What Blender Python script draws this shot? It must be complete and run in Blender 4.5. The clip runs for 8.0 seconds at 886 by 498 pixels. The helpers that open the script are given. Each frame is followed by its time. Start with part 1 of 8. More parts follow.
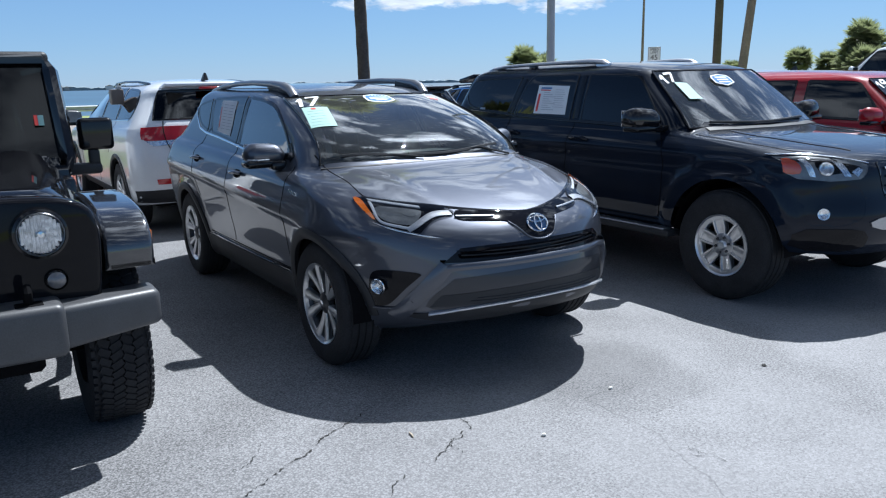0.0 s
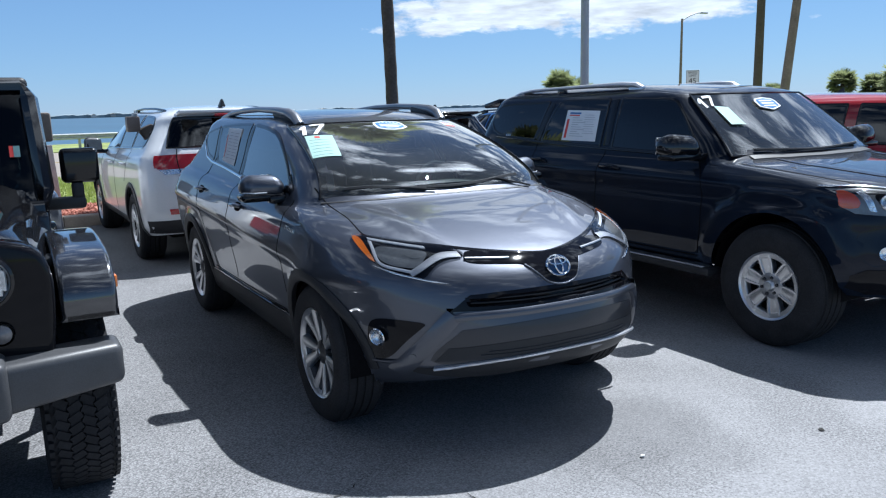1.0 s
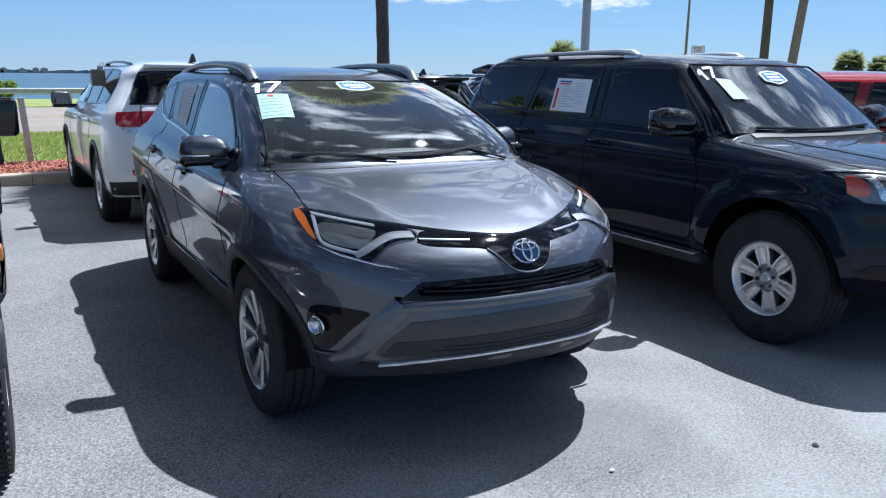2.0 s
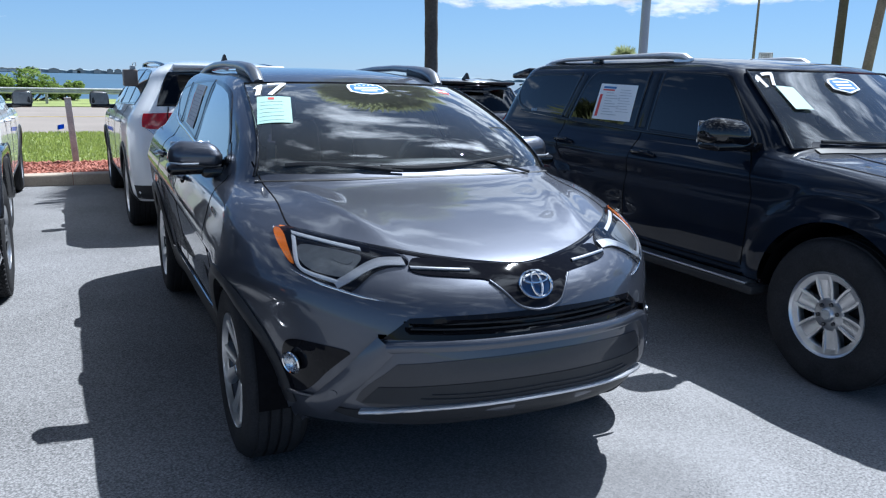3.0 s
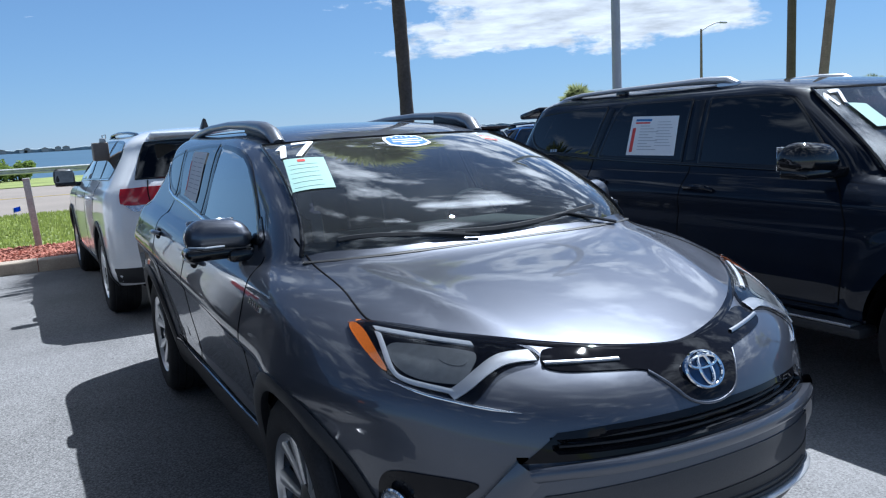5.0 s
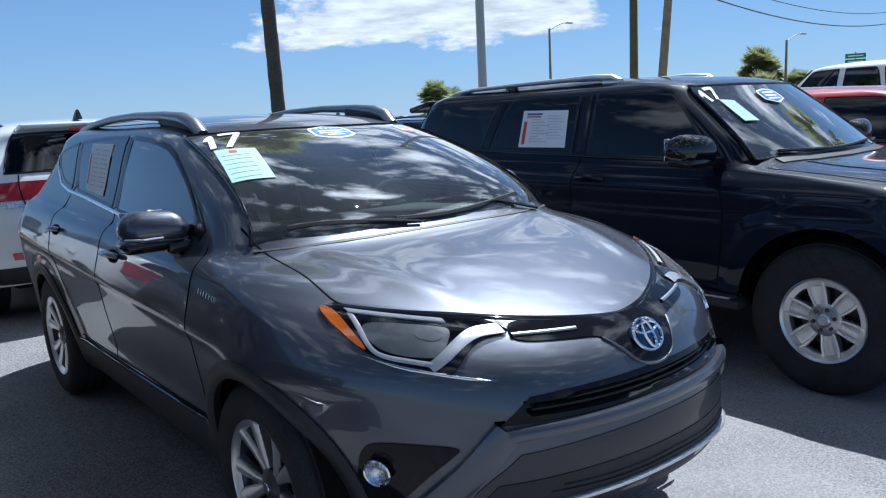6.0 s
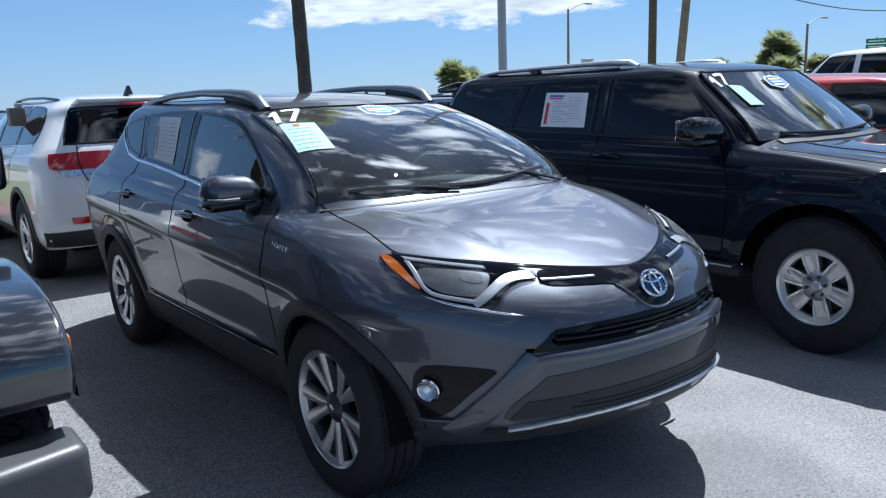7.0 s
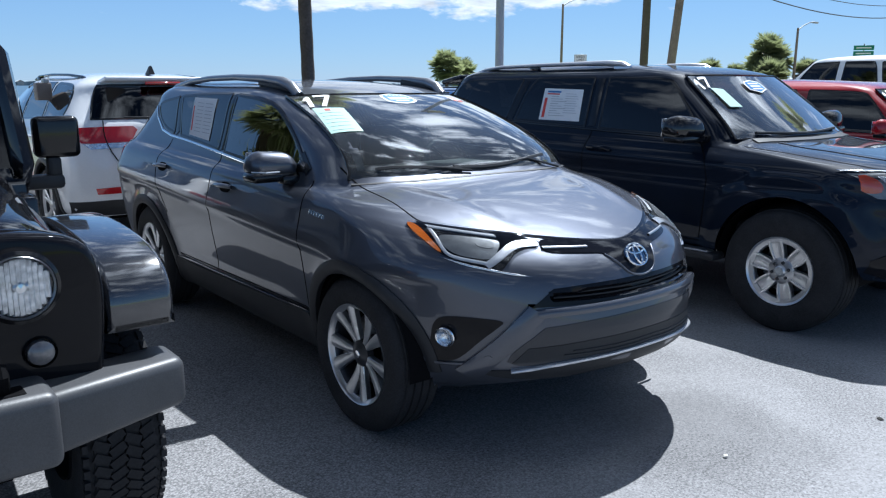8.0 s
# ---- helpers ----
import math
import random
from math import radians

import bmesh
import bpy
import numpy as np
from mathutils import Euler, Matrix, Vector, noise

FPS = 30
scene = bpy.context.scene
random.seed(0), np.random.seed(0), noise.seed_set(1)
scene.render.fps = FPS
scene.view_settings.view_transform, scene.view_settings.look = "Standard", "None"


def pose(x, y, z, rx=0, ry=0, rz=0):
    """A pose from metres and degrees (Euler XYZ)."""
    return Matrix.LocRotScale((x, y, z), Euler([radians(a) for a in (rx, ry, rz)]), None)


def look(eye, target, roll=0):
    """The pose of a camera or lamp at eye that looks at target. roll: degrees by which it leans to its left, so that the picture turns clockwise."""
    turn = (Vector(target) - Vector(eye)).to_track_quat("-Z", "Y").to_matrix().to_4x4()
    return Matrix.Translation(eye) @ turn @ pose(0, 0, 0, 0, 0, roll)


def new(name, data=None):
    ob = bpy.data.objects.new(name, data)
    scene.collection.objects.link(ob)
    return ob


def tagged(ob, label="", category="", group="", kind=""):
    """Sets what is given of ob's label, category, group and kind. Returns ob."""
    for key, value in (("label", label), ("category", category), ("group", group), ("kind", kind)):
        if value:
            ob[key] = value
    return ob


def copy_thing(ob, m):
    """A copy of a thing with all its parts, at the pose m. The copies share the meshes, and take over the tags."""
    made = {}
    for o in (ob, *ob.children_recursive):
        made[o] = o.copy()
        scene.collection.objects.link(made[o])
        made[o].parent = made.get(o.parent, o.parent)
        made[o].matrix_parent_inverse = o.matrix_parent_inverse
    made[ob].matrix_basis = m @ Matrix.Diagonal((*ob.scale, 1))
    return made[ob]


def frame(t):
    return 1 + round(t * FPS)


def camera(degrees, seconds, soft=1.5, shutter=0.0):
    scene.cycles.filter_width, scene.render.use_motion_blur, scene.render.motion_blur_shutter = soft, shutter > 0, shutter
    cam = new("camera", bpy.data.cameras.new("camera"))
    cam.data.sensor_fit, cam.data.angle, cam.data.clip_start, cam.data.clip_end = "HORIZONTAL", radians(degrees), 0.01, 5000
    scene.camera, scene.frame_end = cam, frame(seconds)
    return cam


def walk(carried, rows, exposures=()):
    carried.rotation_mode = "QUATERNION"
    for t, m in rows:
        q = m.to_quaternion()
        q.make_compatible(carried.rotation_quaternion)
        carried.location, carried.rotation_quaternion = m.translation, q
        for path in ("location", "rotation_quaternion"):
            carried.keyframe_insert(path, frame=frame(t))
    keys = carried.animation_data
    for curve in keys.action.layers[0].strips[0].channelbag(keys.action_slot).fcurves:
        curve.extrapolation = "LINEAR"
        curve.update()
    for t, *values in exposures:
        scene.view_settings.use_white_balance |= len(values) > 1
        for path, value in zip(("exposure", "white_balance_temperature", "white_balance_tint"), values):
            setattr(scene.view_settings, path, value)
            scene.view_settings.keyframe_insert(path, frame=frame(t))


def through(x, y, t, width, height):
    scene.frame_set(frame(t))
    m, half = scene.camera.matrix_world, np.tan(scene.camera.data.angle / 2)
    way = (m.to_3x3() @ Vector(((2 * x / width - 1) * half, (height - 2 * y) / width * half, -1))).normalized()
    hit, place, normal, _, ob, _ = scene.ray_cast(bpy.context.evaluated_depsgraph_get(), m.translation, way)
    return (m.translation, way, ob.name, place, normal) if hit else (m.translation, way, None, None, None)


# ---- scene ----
cam = camera(60.0, 8.0, soft=1.2)
PATH = [
    (0, (-2.529, -2.986, 1.57), (-1.486, -1.333, 1.145), -1.2),
    (0.5, (-2.43, -2.808, 1.576), (-1.351, -1.167, 1.199), -1.2),
    (1, (-2.172, -2.668, 1.572), (-1.202, -0.956, 1.21), -1.5),
    (1.5, (-1.945, -2.548, 1.54), (-1.006, -0.833, 1.123), -0.2),
    (1.7, (-1.891, -2.474, 1.531), (-0.92, -0.78, 1.096), 0.5),
    (2.8, (-1.449, -2.143, 1.53), (-0.565, -0.404, 1.089), 1.3),
    (3, (-1.392, -2.083, 1.524), (-0.553, -0.319, 1.094), 1.2),
    (3.5, (-1.416, -1.918, 1.529), (-0.591, -0.136, 1.147), 0.3),
    (4, (-1.513, -1.681, 1.522), (-0.684, 0.104, 1.169), -1.5),
    (4.2, (-1.523, -1.591, 1.516), (-0.716, 0.207, 1.178), -2.8),
    (5.3, (-1.538, -1.262, 1.514), (-0.51, 0.427, 1.211), -3.6),
    (5.5, (-1.619, -1.242, 1.512), (-0.517, 0.397, 1.196), -3.8),
    (6, (-1.865, -1.261, 1.519), (-0.626, 0.272, 1.177), -2.9),
    (6.5, (-2.044, -1.417, 1.516), (-0.799, 0.101, 1.136), -2.7),
    (7, (-2.237, -1.56, 1.529), (-1.033, -0.012, 1.138), -2.1),
    (7.5, (-2.463, -1.695, 1.543), (-1.258, -0.147, 1.152), -0.7),
    (8, (-2.647, -1.874, 1.546), (-1.418, -0.353, 1.129), 0.1),
]
walk(cam, [(t, look(eye, target, roll)) for t, eye, target, roll in PATH], [(0.0, 0.69, 5540, 8), (3.0, 0.79, 5420, 8), (5.5, 0.63, 5420, 8), (8.0, 0.78, 5500, 8)])

# ---- sky, sun, exposure ----
SUN = Vector((0.475, 0.215, 0.865)).normalized()

world = bpy.data.worlds.new("sky")
scene.world = world
world.use_nodes = True


def build_sky():
    nt = world.node_tree
    nt.nodes.clear()
    N, L = nt.nodes.new, nt.links.new
    out, bg = N("ShaderNodeOutputWorld"), N("ShaderNodeBackground")
    sky = N("ShaderNodeTexSky")
    sky.sky_type, sky.sun_disc = "NISHITA", False
    sky.sun_elevation = math.asin(SUN.z)
    sky.sun_rotation = math.atan2(SUN.x, SUN.y)
    sky.altitude, sky.air_density, sky.dust_density, sky.ozone_density = 1500, 1.0, 0.0, 3.0
    co = N("ShaderNodeTexCoord")
    sep = N("ShaderNodeSeparateXYZ")
    L(co.outputs["Generated"], sep.inputs[0])

    def m(op, a, b=None, c=None, clamp=False):
        n = N("ShaderNodeMath")
        n.operation, n.use_clamp = op, clamp
        for i, v in enumerate((a, b, c)):
            if v is None:
                continue
            if isinstance(v, (int, float)):
                n.inputs[i].default_value = v
            else:
                L(v, n.inputs[i])
        return n.outputs[0]

    # a flat cloud layer seen in perspective: direction divided by its height
    zz = m("MAXIMUM", m("ADD", sep.outputs[2], 0.08), 0.02)
    px, py = m("DIVIDE", sep.outputs[0], zz), m("DIVIDE", sep.outputs[1], zz)
    comb = N("ShaderNodeCombineXYZ")
    L(px, comb.inputs[0]), L(py, comb.inputs[1])
    n1, n2 = N("ShaderNodeTexNoise"), N("ShaderNodeTexNoise")
    for n, sc, det, ro in ((n1, 3.6, 9.0, 0.56), (n2, 0.9, 2.0, 0.5)):
        L(comb.outputs[0], n.inputs["Vector"])
        n.inputs["Scale"].default_value, n.inputs["Detail"].default_value, n.inputs["Roughness"].default_value = sc, det, ro
    # one cloud bank stands low over the road
    az = m("ARCTAN2", sep.outputs[0], sep.outputs[1])
    # it is flat below and towers up over the top
    up = m("SUBTRACT", sep.outputs[2], 0.108)
    dx = m("DIVIDE", m("SUBTRACT", az, radians(38.5)), m("ADD", radians(16.0), m("MULTIPLY", m("MAXIMUM", up, 0.0), 1.1)))
    dz = m("ADD", m("DIVIDE", m("MAXIMUM", up, 0.0), 0.48), m("DIVIDE", m("MINIMUM", up, 0.0), 0.036))
    d2 = m("ADD", m("MULTIPLY", dx, dx), m("MULTIPLY", dz, dz))
    bank = m("MULTIPLY", m("SUBTRACT", 1.0, d2, clamp=True), 0.42)
    high = m("MULTIPLY", m("MULTIPLY", m("SUBTRACT", sep.outputs[2], 0.28, clamp=True), 3.5, clamp=True), 0.045)
    low = m("MULTIPLY", m("SUBTRACT", 0.33, sep.outputs[2], clamp=True), -0.60)
    n3 = N("ShaderNodeTexNoise")
    long = N("ShaderNodeVectorMath")
    long.operation = "MULTIPLY"
    L(co.outputs["Generated"], long.inputs[0])
    long.inputs[1].default_value = (1.0, 1.0, 2.6)
    L(long.outputs[0], n3.inputs["Vector"])
    n3.inputs["Scale"].default_value, n3.inputs["Detail"].default_value, n3.inputs["Roughness"].default_value = 11.0, 8.0, 0.58
    v = m("ADD", m("ADD", m("MULTIPLY", n1.outputs[0], 0.72), m("MULTIPLY", n2.outputs[0], 0.28)), m("ADD", high, low))
    vm = N("ShaderNodeVectorMath")
    vm.operation = "DOT_PRODUCT"
    nrm = N("ShaderNodeVectorMath")
    nrm.operation = "NORMALIZE"
    L(co.outputs["Generated"], nrm.inputs[0])
    L(nrm.outputs[0], vm.inputs[0])
    vm.inputs[1].default_value = SUN
    near = m("POWER", m("MAXIMUM", vm.outputs["Value"], 0.0), 11.0)
    v = m("ADD", v, m("MULTIPLY", near, 0.022))
    v = m("MAXIMUM", v, m("ADD", m("MULTIPLY", n3.outputs[0], 1.15), m("SUBTRACT", bank, 0.235)))
    ramp = N("ShaderNodeValToRGB")
    ramp.color_ramp.elements[0].position, ramp.color_ramp.elements[1].position = 0.550, 0.655
    L(v, ramp.inputs[0])
    mix = N("ShaderNodeMix")
    mix.data_type = "RGBA"
    L(ramp.outputs[0], mix.inputs[0])
    even = N("ShaderNodeMix")
    even.data_type = "RGBA"
    L(m("SUBTRACT", 0.58, m("MULTIPLY", sep.outputs[2], 1.3), clamp=True), even.inputs[0])
    deep = N("ShaderNodeVectorMath")
    deep.operation = "SCALE"
    L(sky.outputs[0], deep.inputs[0])
    L(m("SUBTRACT", 1.0, m("MULTIPLY", m("SUBTRACT", sep.outputs[2], 0.3, clamp=True), 1.0)), deep.inputs["Scale"])
    L(deep.outputs[0], even.inputs[6])
    even.inputs[7].default_value = (2.6, 4.6, 7.4, 1)
    L(even.outputs[2], mix.inputs[6])
    shade = m("ADD", m("MULTIPLY", n1.outputs[0], 12.5), 3.2)
    white = N("ShaderNodeVectorMath")
    white.operation = "SCALE"
    white.inputs[0].default_value = (0.97, 0.985, 1.0)
    L(m("MULTIPLY", shade, m("ADD", m("MULTIPLY", near, 4.0), 1.0)), white.inputs["Scale"])
    L(white.outputs[0], mix.inputs[7])
    L(mix.outputs[2], bg.inputs[0])
    bg.inputs[1].default_value = 0.058
    L(bg.outputs[0], out.inputs[0])


build_sky()
sun = new("sun", bpy.data.lights.new("sun", "SUN"))
sun.data.energy, sun.data.angle, sun.data.color = 5.0, radians(0.53), (1.0, 0.945, 0.86)
sun.matrix_world = look((0, 0, 30), Vector((0, 0, 30)) - SUN)

# ---- materials ----
def shader(name, base, rough=0.5, metal=0.0, coat=0.0, grain=0.0, grain_scale=60.0, stain=0.0, stain_scale=2.0, bump=0.0, bump_scale=200.0, flakes=0.0, rnd=0.0, spec=0.5, rough_var=0.0):
    """A Principled surface whose colour varies at two scales, with fine relief."""
    mt = bpy.data.materials.new(name)
    mt.use_nodes = True
    nt = mt.node_tree
    N, L = nt.nodes.new, nt.links.new
    p = nt.nodes["Principled BSDF"]
    p.inputs["Roughness"].default_value, p.inputs["Metallic"].default_value = rough, metal
    p.inputs["Coat Weight"].default_value, p.inputs["Coat Roughness"].default_value = coat, 0.02
    p.inputs["Specular IOR Level"].default_value = spec
    p.inputs["Base Color"].default_value = (*base, 1)
    co = N("ShaderNodeTexCoord")
    col = None

    def noise_tex(scale, detail=4.0):
        n = N("ShaderNodeTexNoise")
        L(co.outputs["Object"], n.inputs["Vector"])
        n.inputs["Scale"].default_value, n.inputs["Detail"].default_value = scale, detail
        return n.outputs["Fac"]

    def scaled(fac, amount, src):
        mr = N("ShaderNodeMapRange")
        L(fac, mr.inputs[0])
        mr.inputs[1].default_value, mr.inputs[2].default_value = 0.25, 0.75
        mr.inputs[3].default_value, mr.inputs[4].default_value = 1 - amount, 1 + amount
        mx = N("ShaderNodeVectorMath")
        mx.operation = "SCALE"
        if src is None:
            mx.inputs[0].default_value = base
        else:
            L(src, mx.inputs[0])
        L(mr.outputs[0], mx.inputs["Scale"])
        return mx.outputs[0]

    if grain:
        col = scaled(noise_tex(grain_scale), grain, col)
    if stain:
        col = scaled(noise_tex(stain_scale, 6.0), stain, col)
    if rnd:
        oi = N("ShaderNodeObjectInfo")
        mr = N("ShaderNodeMapRange")
        L(oi.outputs["Random"], mr.inputs[0])
        mr.inputs[1].default_value, mr.inputs[2].default_value = 0.0, 1.0
        col = scaled(mr.outputs[0], rnd, col)
    if col is not None:
        L(col, p.inputs["Base Color"])
    if rough_var:
        mr = N("ShaderNodeMapRange")
        L(noise_tex(stain_scale * 1.7, 5.0), mr.inputs[0])
        mr.inputs[1].default_value, mr.inputs[2].default_value = 0.3, 0.7
        mr.inputs[3].default_value, mr.inputs[4].default_value = max(0.02, rough - rough_var), rough + rough_var
        L(mr.outputs[0], p.inputs["Roughness"])
    if bump or flakes:
        b = N("ShaderNodeBump")
        b.inputs["Strength"].default_value, b.inputs["Distance"].default_value = (bump or flakes), 0.004 if bump else 0.0006
        L(noise_tex(bump_scale if bump else 900.0, 3.0), b.inputs["Height"])
        L(b.outputs[0], p.inputs["Normal"])
    return mt


def glass(name, tint, gloss=1.0, rough=0.0, power=1.9, film=0.0):
    """Tinted sheet glass: what lies behind shows through the tint, and it mirrors by the angle; film is dust on it."""
    mt = bpy.data.materials.new(name)
    mt.use_nodes = True
    nt = mt.node_tree
    nt.nodes.clear()
    N, L = nt.nodes.new, nt.links.new
    out, tr, gl, mx, fr = N("ShaderNodeOutputMaterial"), N("ShaderNodeBsdfTransparent"), N("ShaderNodeBsdfGlossy"), N("ShaderNodeMixShader"), N("ShaderNodeFresnel")
    tr.inputs[0].default_value = (*tint, 1)
    gl.inputs["Roughness"].default_value = rough
    gl.inputs[0].default_value = (gloss, gloss, gloss, 1)
    fr.inputs[0].default_value = 1.52
    sc = N("ShaderNodeMath")
    sc.operation, sc.use_clamp = "MULTIPLY", True
    sc.inputs[1].default_value = power
    L(fr.outputs[0], sc.inputs[0])
    L(sc.outputs[0], mx.inputs[0]), L(tr.outputs[0], mx.inputs[1]), L(gl.outputs[0], mx.inputs[2])
    if film:
        dust, add, noise = N("ShaderNodeBsdfDiffuse"), N("ShaderNodeMixShader"), N("ShaderNodeTexNoise")
        co, mr = N("ShaderNodeTexCoord"), N("ShaderNodeMapRange")
        dust.inputs[0].default_value = (0.72, 0.74, 0.70, 1)
        L(co.outputs["Object"], noise.inputs["Vector"])
        noise.inputs["Scale"].default_value, noise.inputs["Detail"].default_value = 2.5, 6.0
        L(noise.outputs["Fac"], mr.inputs[0])
        mr.inputs[1].default_value, mr.inputs[2].default_value, mr.inputs[3].default_value, mr.inputs[4].default_value = 0.3, 0.7, film * 0.6, film * 1.4
        L(mr.outputs[0], add.inputs[0]), L(mx.outputs[0], add.inputs[1]), L(dust.outputs[0], add.inputs[2])
        L(add.outputs[0], out.inputs[0])
    else:
        L(mx.outputs[0], out.inputs[0])
    return mt


def leaf(name, base, through):
    """Thin leaves: the light shines through them."""
    mt = shader(name, base, rough=0.55, grain=0.3, grain_scale=6, stain=0.3, stain_scale=0.8)
    nt = mt.node_tree
    p = nt.nodes["Principled BSDF"]
    tr, mx, out = nt.nodes.new("ShaderNodeBsdfTranslucent"), nt.nodes.new("ShaderNodeMixShader"), nt.nodes["Material Output"]
    tr.inputs[0].default_value = (*through, 1)
    mx.inputs[0].default_value = 0.5
    nt.links.new(p.outputs[0], mx.inputs[1]), nt.links.new(tr.outputs[0], mx.inputs[2])
    nt.links.new(mx.outputs[0], out.inputs[0])
    return mt


M_GREY = shader("grey_metallic_paint", (0.080, 0.086, 0.106), rough=0.40, metal=0.70, coat=1.0, grain=0.14, grain_scale=700, stain=0.05, stain_scale=3, spec=0.3)
M_GREY.node_tree.nodes["Principled BSDF"].inputs["Specular Tint"].default_value = (0.78, 0.80, 0.84, 1)
M_NAVY = shader("black_paint", (0.004, 0.008, 0.018), rough=0.5, coat=1.0, grain=0.15, grain_scale=500, stain=0.2, stain_scale=3, spec=0.05)
M_BLACK = shader("gloss_black_paint", (0.003, 0.003, 0.004), rough=0.5, coat=1.0, grain=0.15, grain_scale=400, stain=0.2, stain_scale=4, spec=0.02)
for mt, ior in ((M_NAVY, 1.32), (M_BLACK, 1.6)):
    mt.node_tree.nodes["Principled BSDF"].inputs["Coat IOR"].default_value = ior
M_WHITE = shader("white_paint", (0.74, 0.75, 0.76), rough=0.35, coat=1.0, grain=0.02, stain=0.04, stain_scale=3)
M_RED = shader("red_paint", (0.30, 0.003, 0.010), rough=0.4, coat=1.0, grain=0.04, stain=0.05, spec=0.15)
M_BLUE = shader("blue_paint", (0.01, 0.09, 0.30), rough=0.35, metal=0.3, coat=1.0, grain=0.05, stain=0.05)
M_SILVER = shader("silver_paint", (0.42, 0.43, 0.45), rough=0.35, metal=0.6, coat=1.0, grain=0.04, stain=0.05)
M_PLASTIC = shader("black_plastic", (0.022, 0.023, 0.026), rough=0.5, grain=0.25, grain_scale=300, stain=0.15, stain_scale=5, bump=0.1, bump_scale=600, spec=0.35)
M_GLOSSPL = shader("piano_black", (0.006, 0.006, 0.007), rough=0.12, grain=0.1, stain=0.2)
M_FLARE = shader("satin_black_flare", (0.022, 0.023, 0.027), rough=0.14, coat=1.0, grain=0.15, grain_scale=200, stain=0.15, stain_scale=6, rough_var=0.04, spec=0.9)
M_TYRE = shader("tyre_rubber", (0.024, 0.024, 0.026), rough=0.8, grain=0.3, grain_scale=120, stain=0.25, stain_scale=9, bump=0.3, bump_scale=300, spec=0.2)
M_CHROME = shader("chrome", (0.78, 0.79, 0.80), rough=0.08, metal=1.0, stain=0.04)
M_ALLOY = shader("alloy", (0.60, 0.61, 0.63), rough=0.28, metal=0.9, grain=0.05, grain_scale=300, stain=0.08, stain_scale=8)
M_DARKALLOY = shader("dark_alloy", (0.06, 0.062, 0.068), rough=0.35, metal=0.7, grain=0.1, stain=0.15)
M_SATIN = shader("satin_aluminium", (0.42, 0.43, 0.45), rough=0.3, metal=0.9, grain=0.05, stain=0.06)
# near-black for hidden parts; it also paints the shade in slots, cups and recesses
M_DARK = shader("dark_parts_and_shade", (0.006, 0.006, 0.007), rough=0.8, grain=0.3, stain=0.3, spec=0.05)
M_CABIN = shader("dark_upholstery", (0.018, 0.018, 0.020), rough=0.8, grain=0.2, grain_scale=200, stain=0.2)
M_DASH = shader("grey_dashboard", (0.055, 0.056, 0.056), rough=0.6, grain=0.2, grain_scale=200, stain=0.15)
M_TRIMIN = shader("grey_upholstery", (0.11, 0.105, 0.10), rough=0.8, grain=0.2, grain_scale=200, stain=0.15)
M_AMBER = shader("amber_lens", (0.85, 0.22, 0.02), rough=0.10, coat=1.0, grain=0.1, grain_scale=150, stain=0.1)
M_REDLENS = shader("red_lens", (0.42, 0.010, 0.014), rough=0.10, coat=1.0, grain=0.12, grain_scale=120, stain=0.1)
M_REFLECTOR = shader("lamp_reflector", (0.70, 0.72, 0.75), rough=0.15, metal=1.0, grain=0.35, grain_scale=90, stain=0.3, stain_scale=25, bump=0.5, bump_scale=90)
M_LAMPGREY = shader("lamp_bezel", (0.19, 0.20, 0.21), rough=0.3, metal=0.4, grain=0.15, grain_scale=40, stain=0.15)
M_LIGHTBAR = shader("white_light_bar", (0.62, 0.64, 0.68), rough=0.3, stain=0.05)
M_SILVERTRIM = shader("silver_trim", (0.62, 0.63, 0.66), rough=0.3, metal=0.7, stain=0.06)
M_BUMPER = shader("dark_bumper", (0.040, 0.041, 0.047), rough=0.45, metal=0.4, coat=0.5, grain=0.15, grain_scale=300, stain=0.1, spec=0.3)
M_BAND = shader("satin_black_band", (0.007, 0.007, 0.009), rough=0.03, grain=0.1, stain=0.2, spec=0.2)
M_PAPER = shader("white_paper", (0.80, 0.81, 0.82), rough=0.7, grain=0.02, stain=0.03)
M_PAPERGREEN = shader("pale_green_paper", (0.36, 0.55, 0.49), rough=0.6, grain=0.02, stain=0.03)
M_INK = shader("grey_print", (0.42, 0.43, 0.46), rough=0.7, stain=0.1)
M_INKPALE = shader("pale_print", (0.45, 0.61, 0.56), rough=0.6, stain=0.05)
M_INKRED = shader("red_print", (0.65, 0.05, 0.04), rough=0.6, stain=0.05)
M_INKBLUE = shader("blue_print", (0.03, 0.17, 0.42), rough=0.4, stain=0.05)
M_CHALK = shader("white_window_paint", (0.88, 0.88, 0.88), rough=0.7, stain=0.05)
M_EMBLUE = shader("emblem_blue", (0.008, 0.035, 0.10), rough=0.25, metal=0.3, coat=0.4, grain=0.1, stain=0.1)
M_GLASS = glass("windscreen_glass", (0.72, 0.80, 0.80), power=2.0, film=0.035)
M_GLASSTINT = glass("privacy_glass", (0.05, 0.055, 0.06), power=1.25)
M_GLASSDARK = glass("dark_windscreen_glass", (0.10, 0.12, 0.12), power=0.7)
M_GLASSSIDE = glass("side_glass", (0.16, 0.18, 0.18), power=1.8)
M_LENS = glass("clear_lens", (0.95, 0.96, 0.97), power=0.7)
M_ASPHALT = shader("asphalt", (0.248, 0.246, 0.251), rough=0.9, grain=0.10, grain_scale=150, stain=0.14, stain_scale=0.8, spec=0.25)
M_ROAD = shader("sunlit_road", (0.25, 0.215, 0.185), rough=0.9, grain=0.12, grain_scale=60, stain=0.10, stain_scale=0.4)
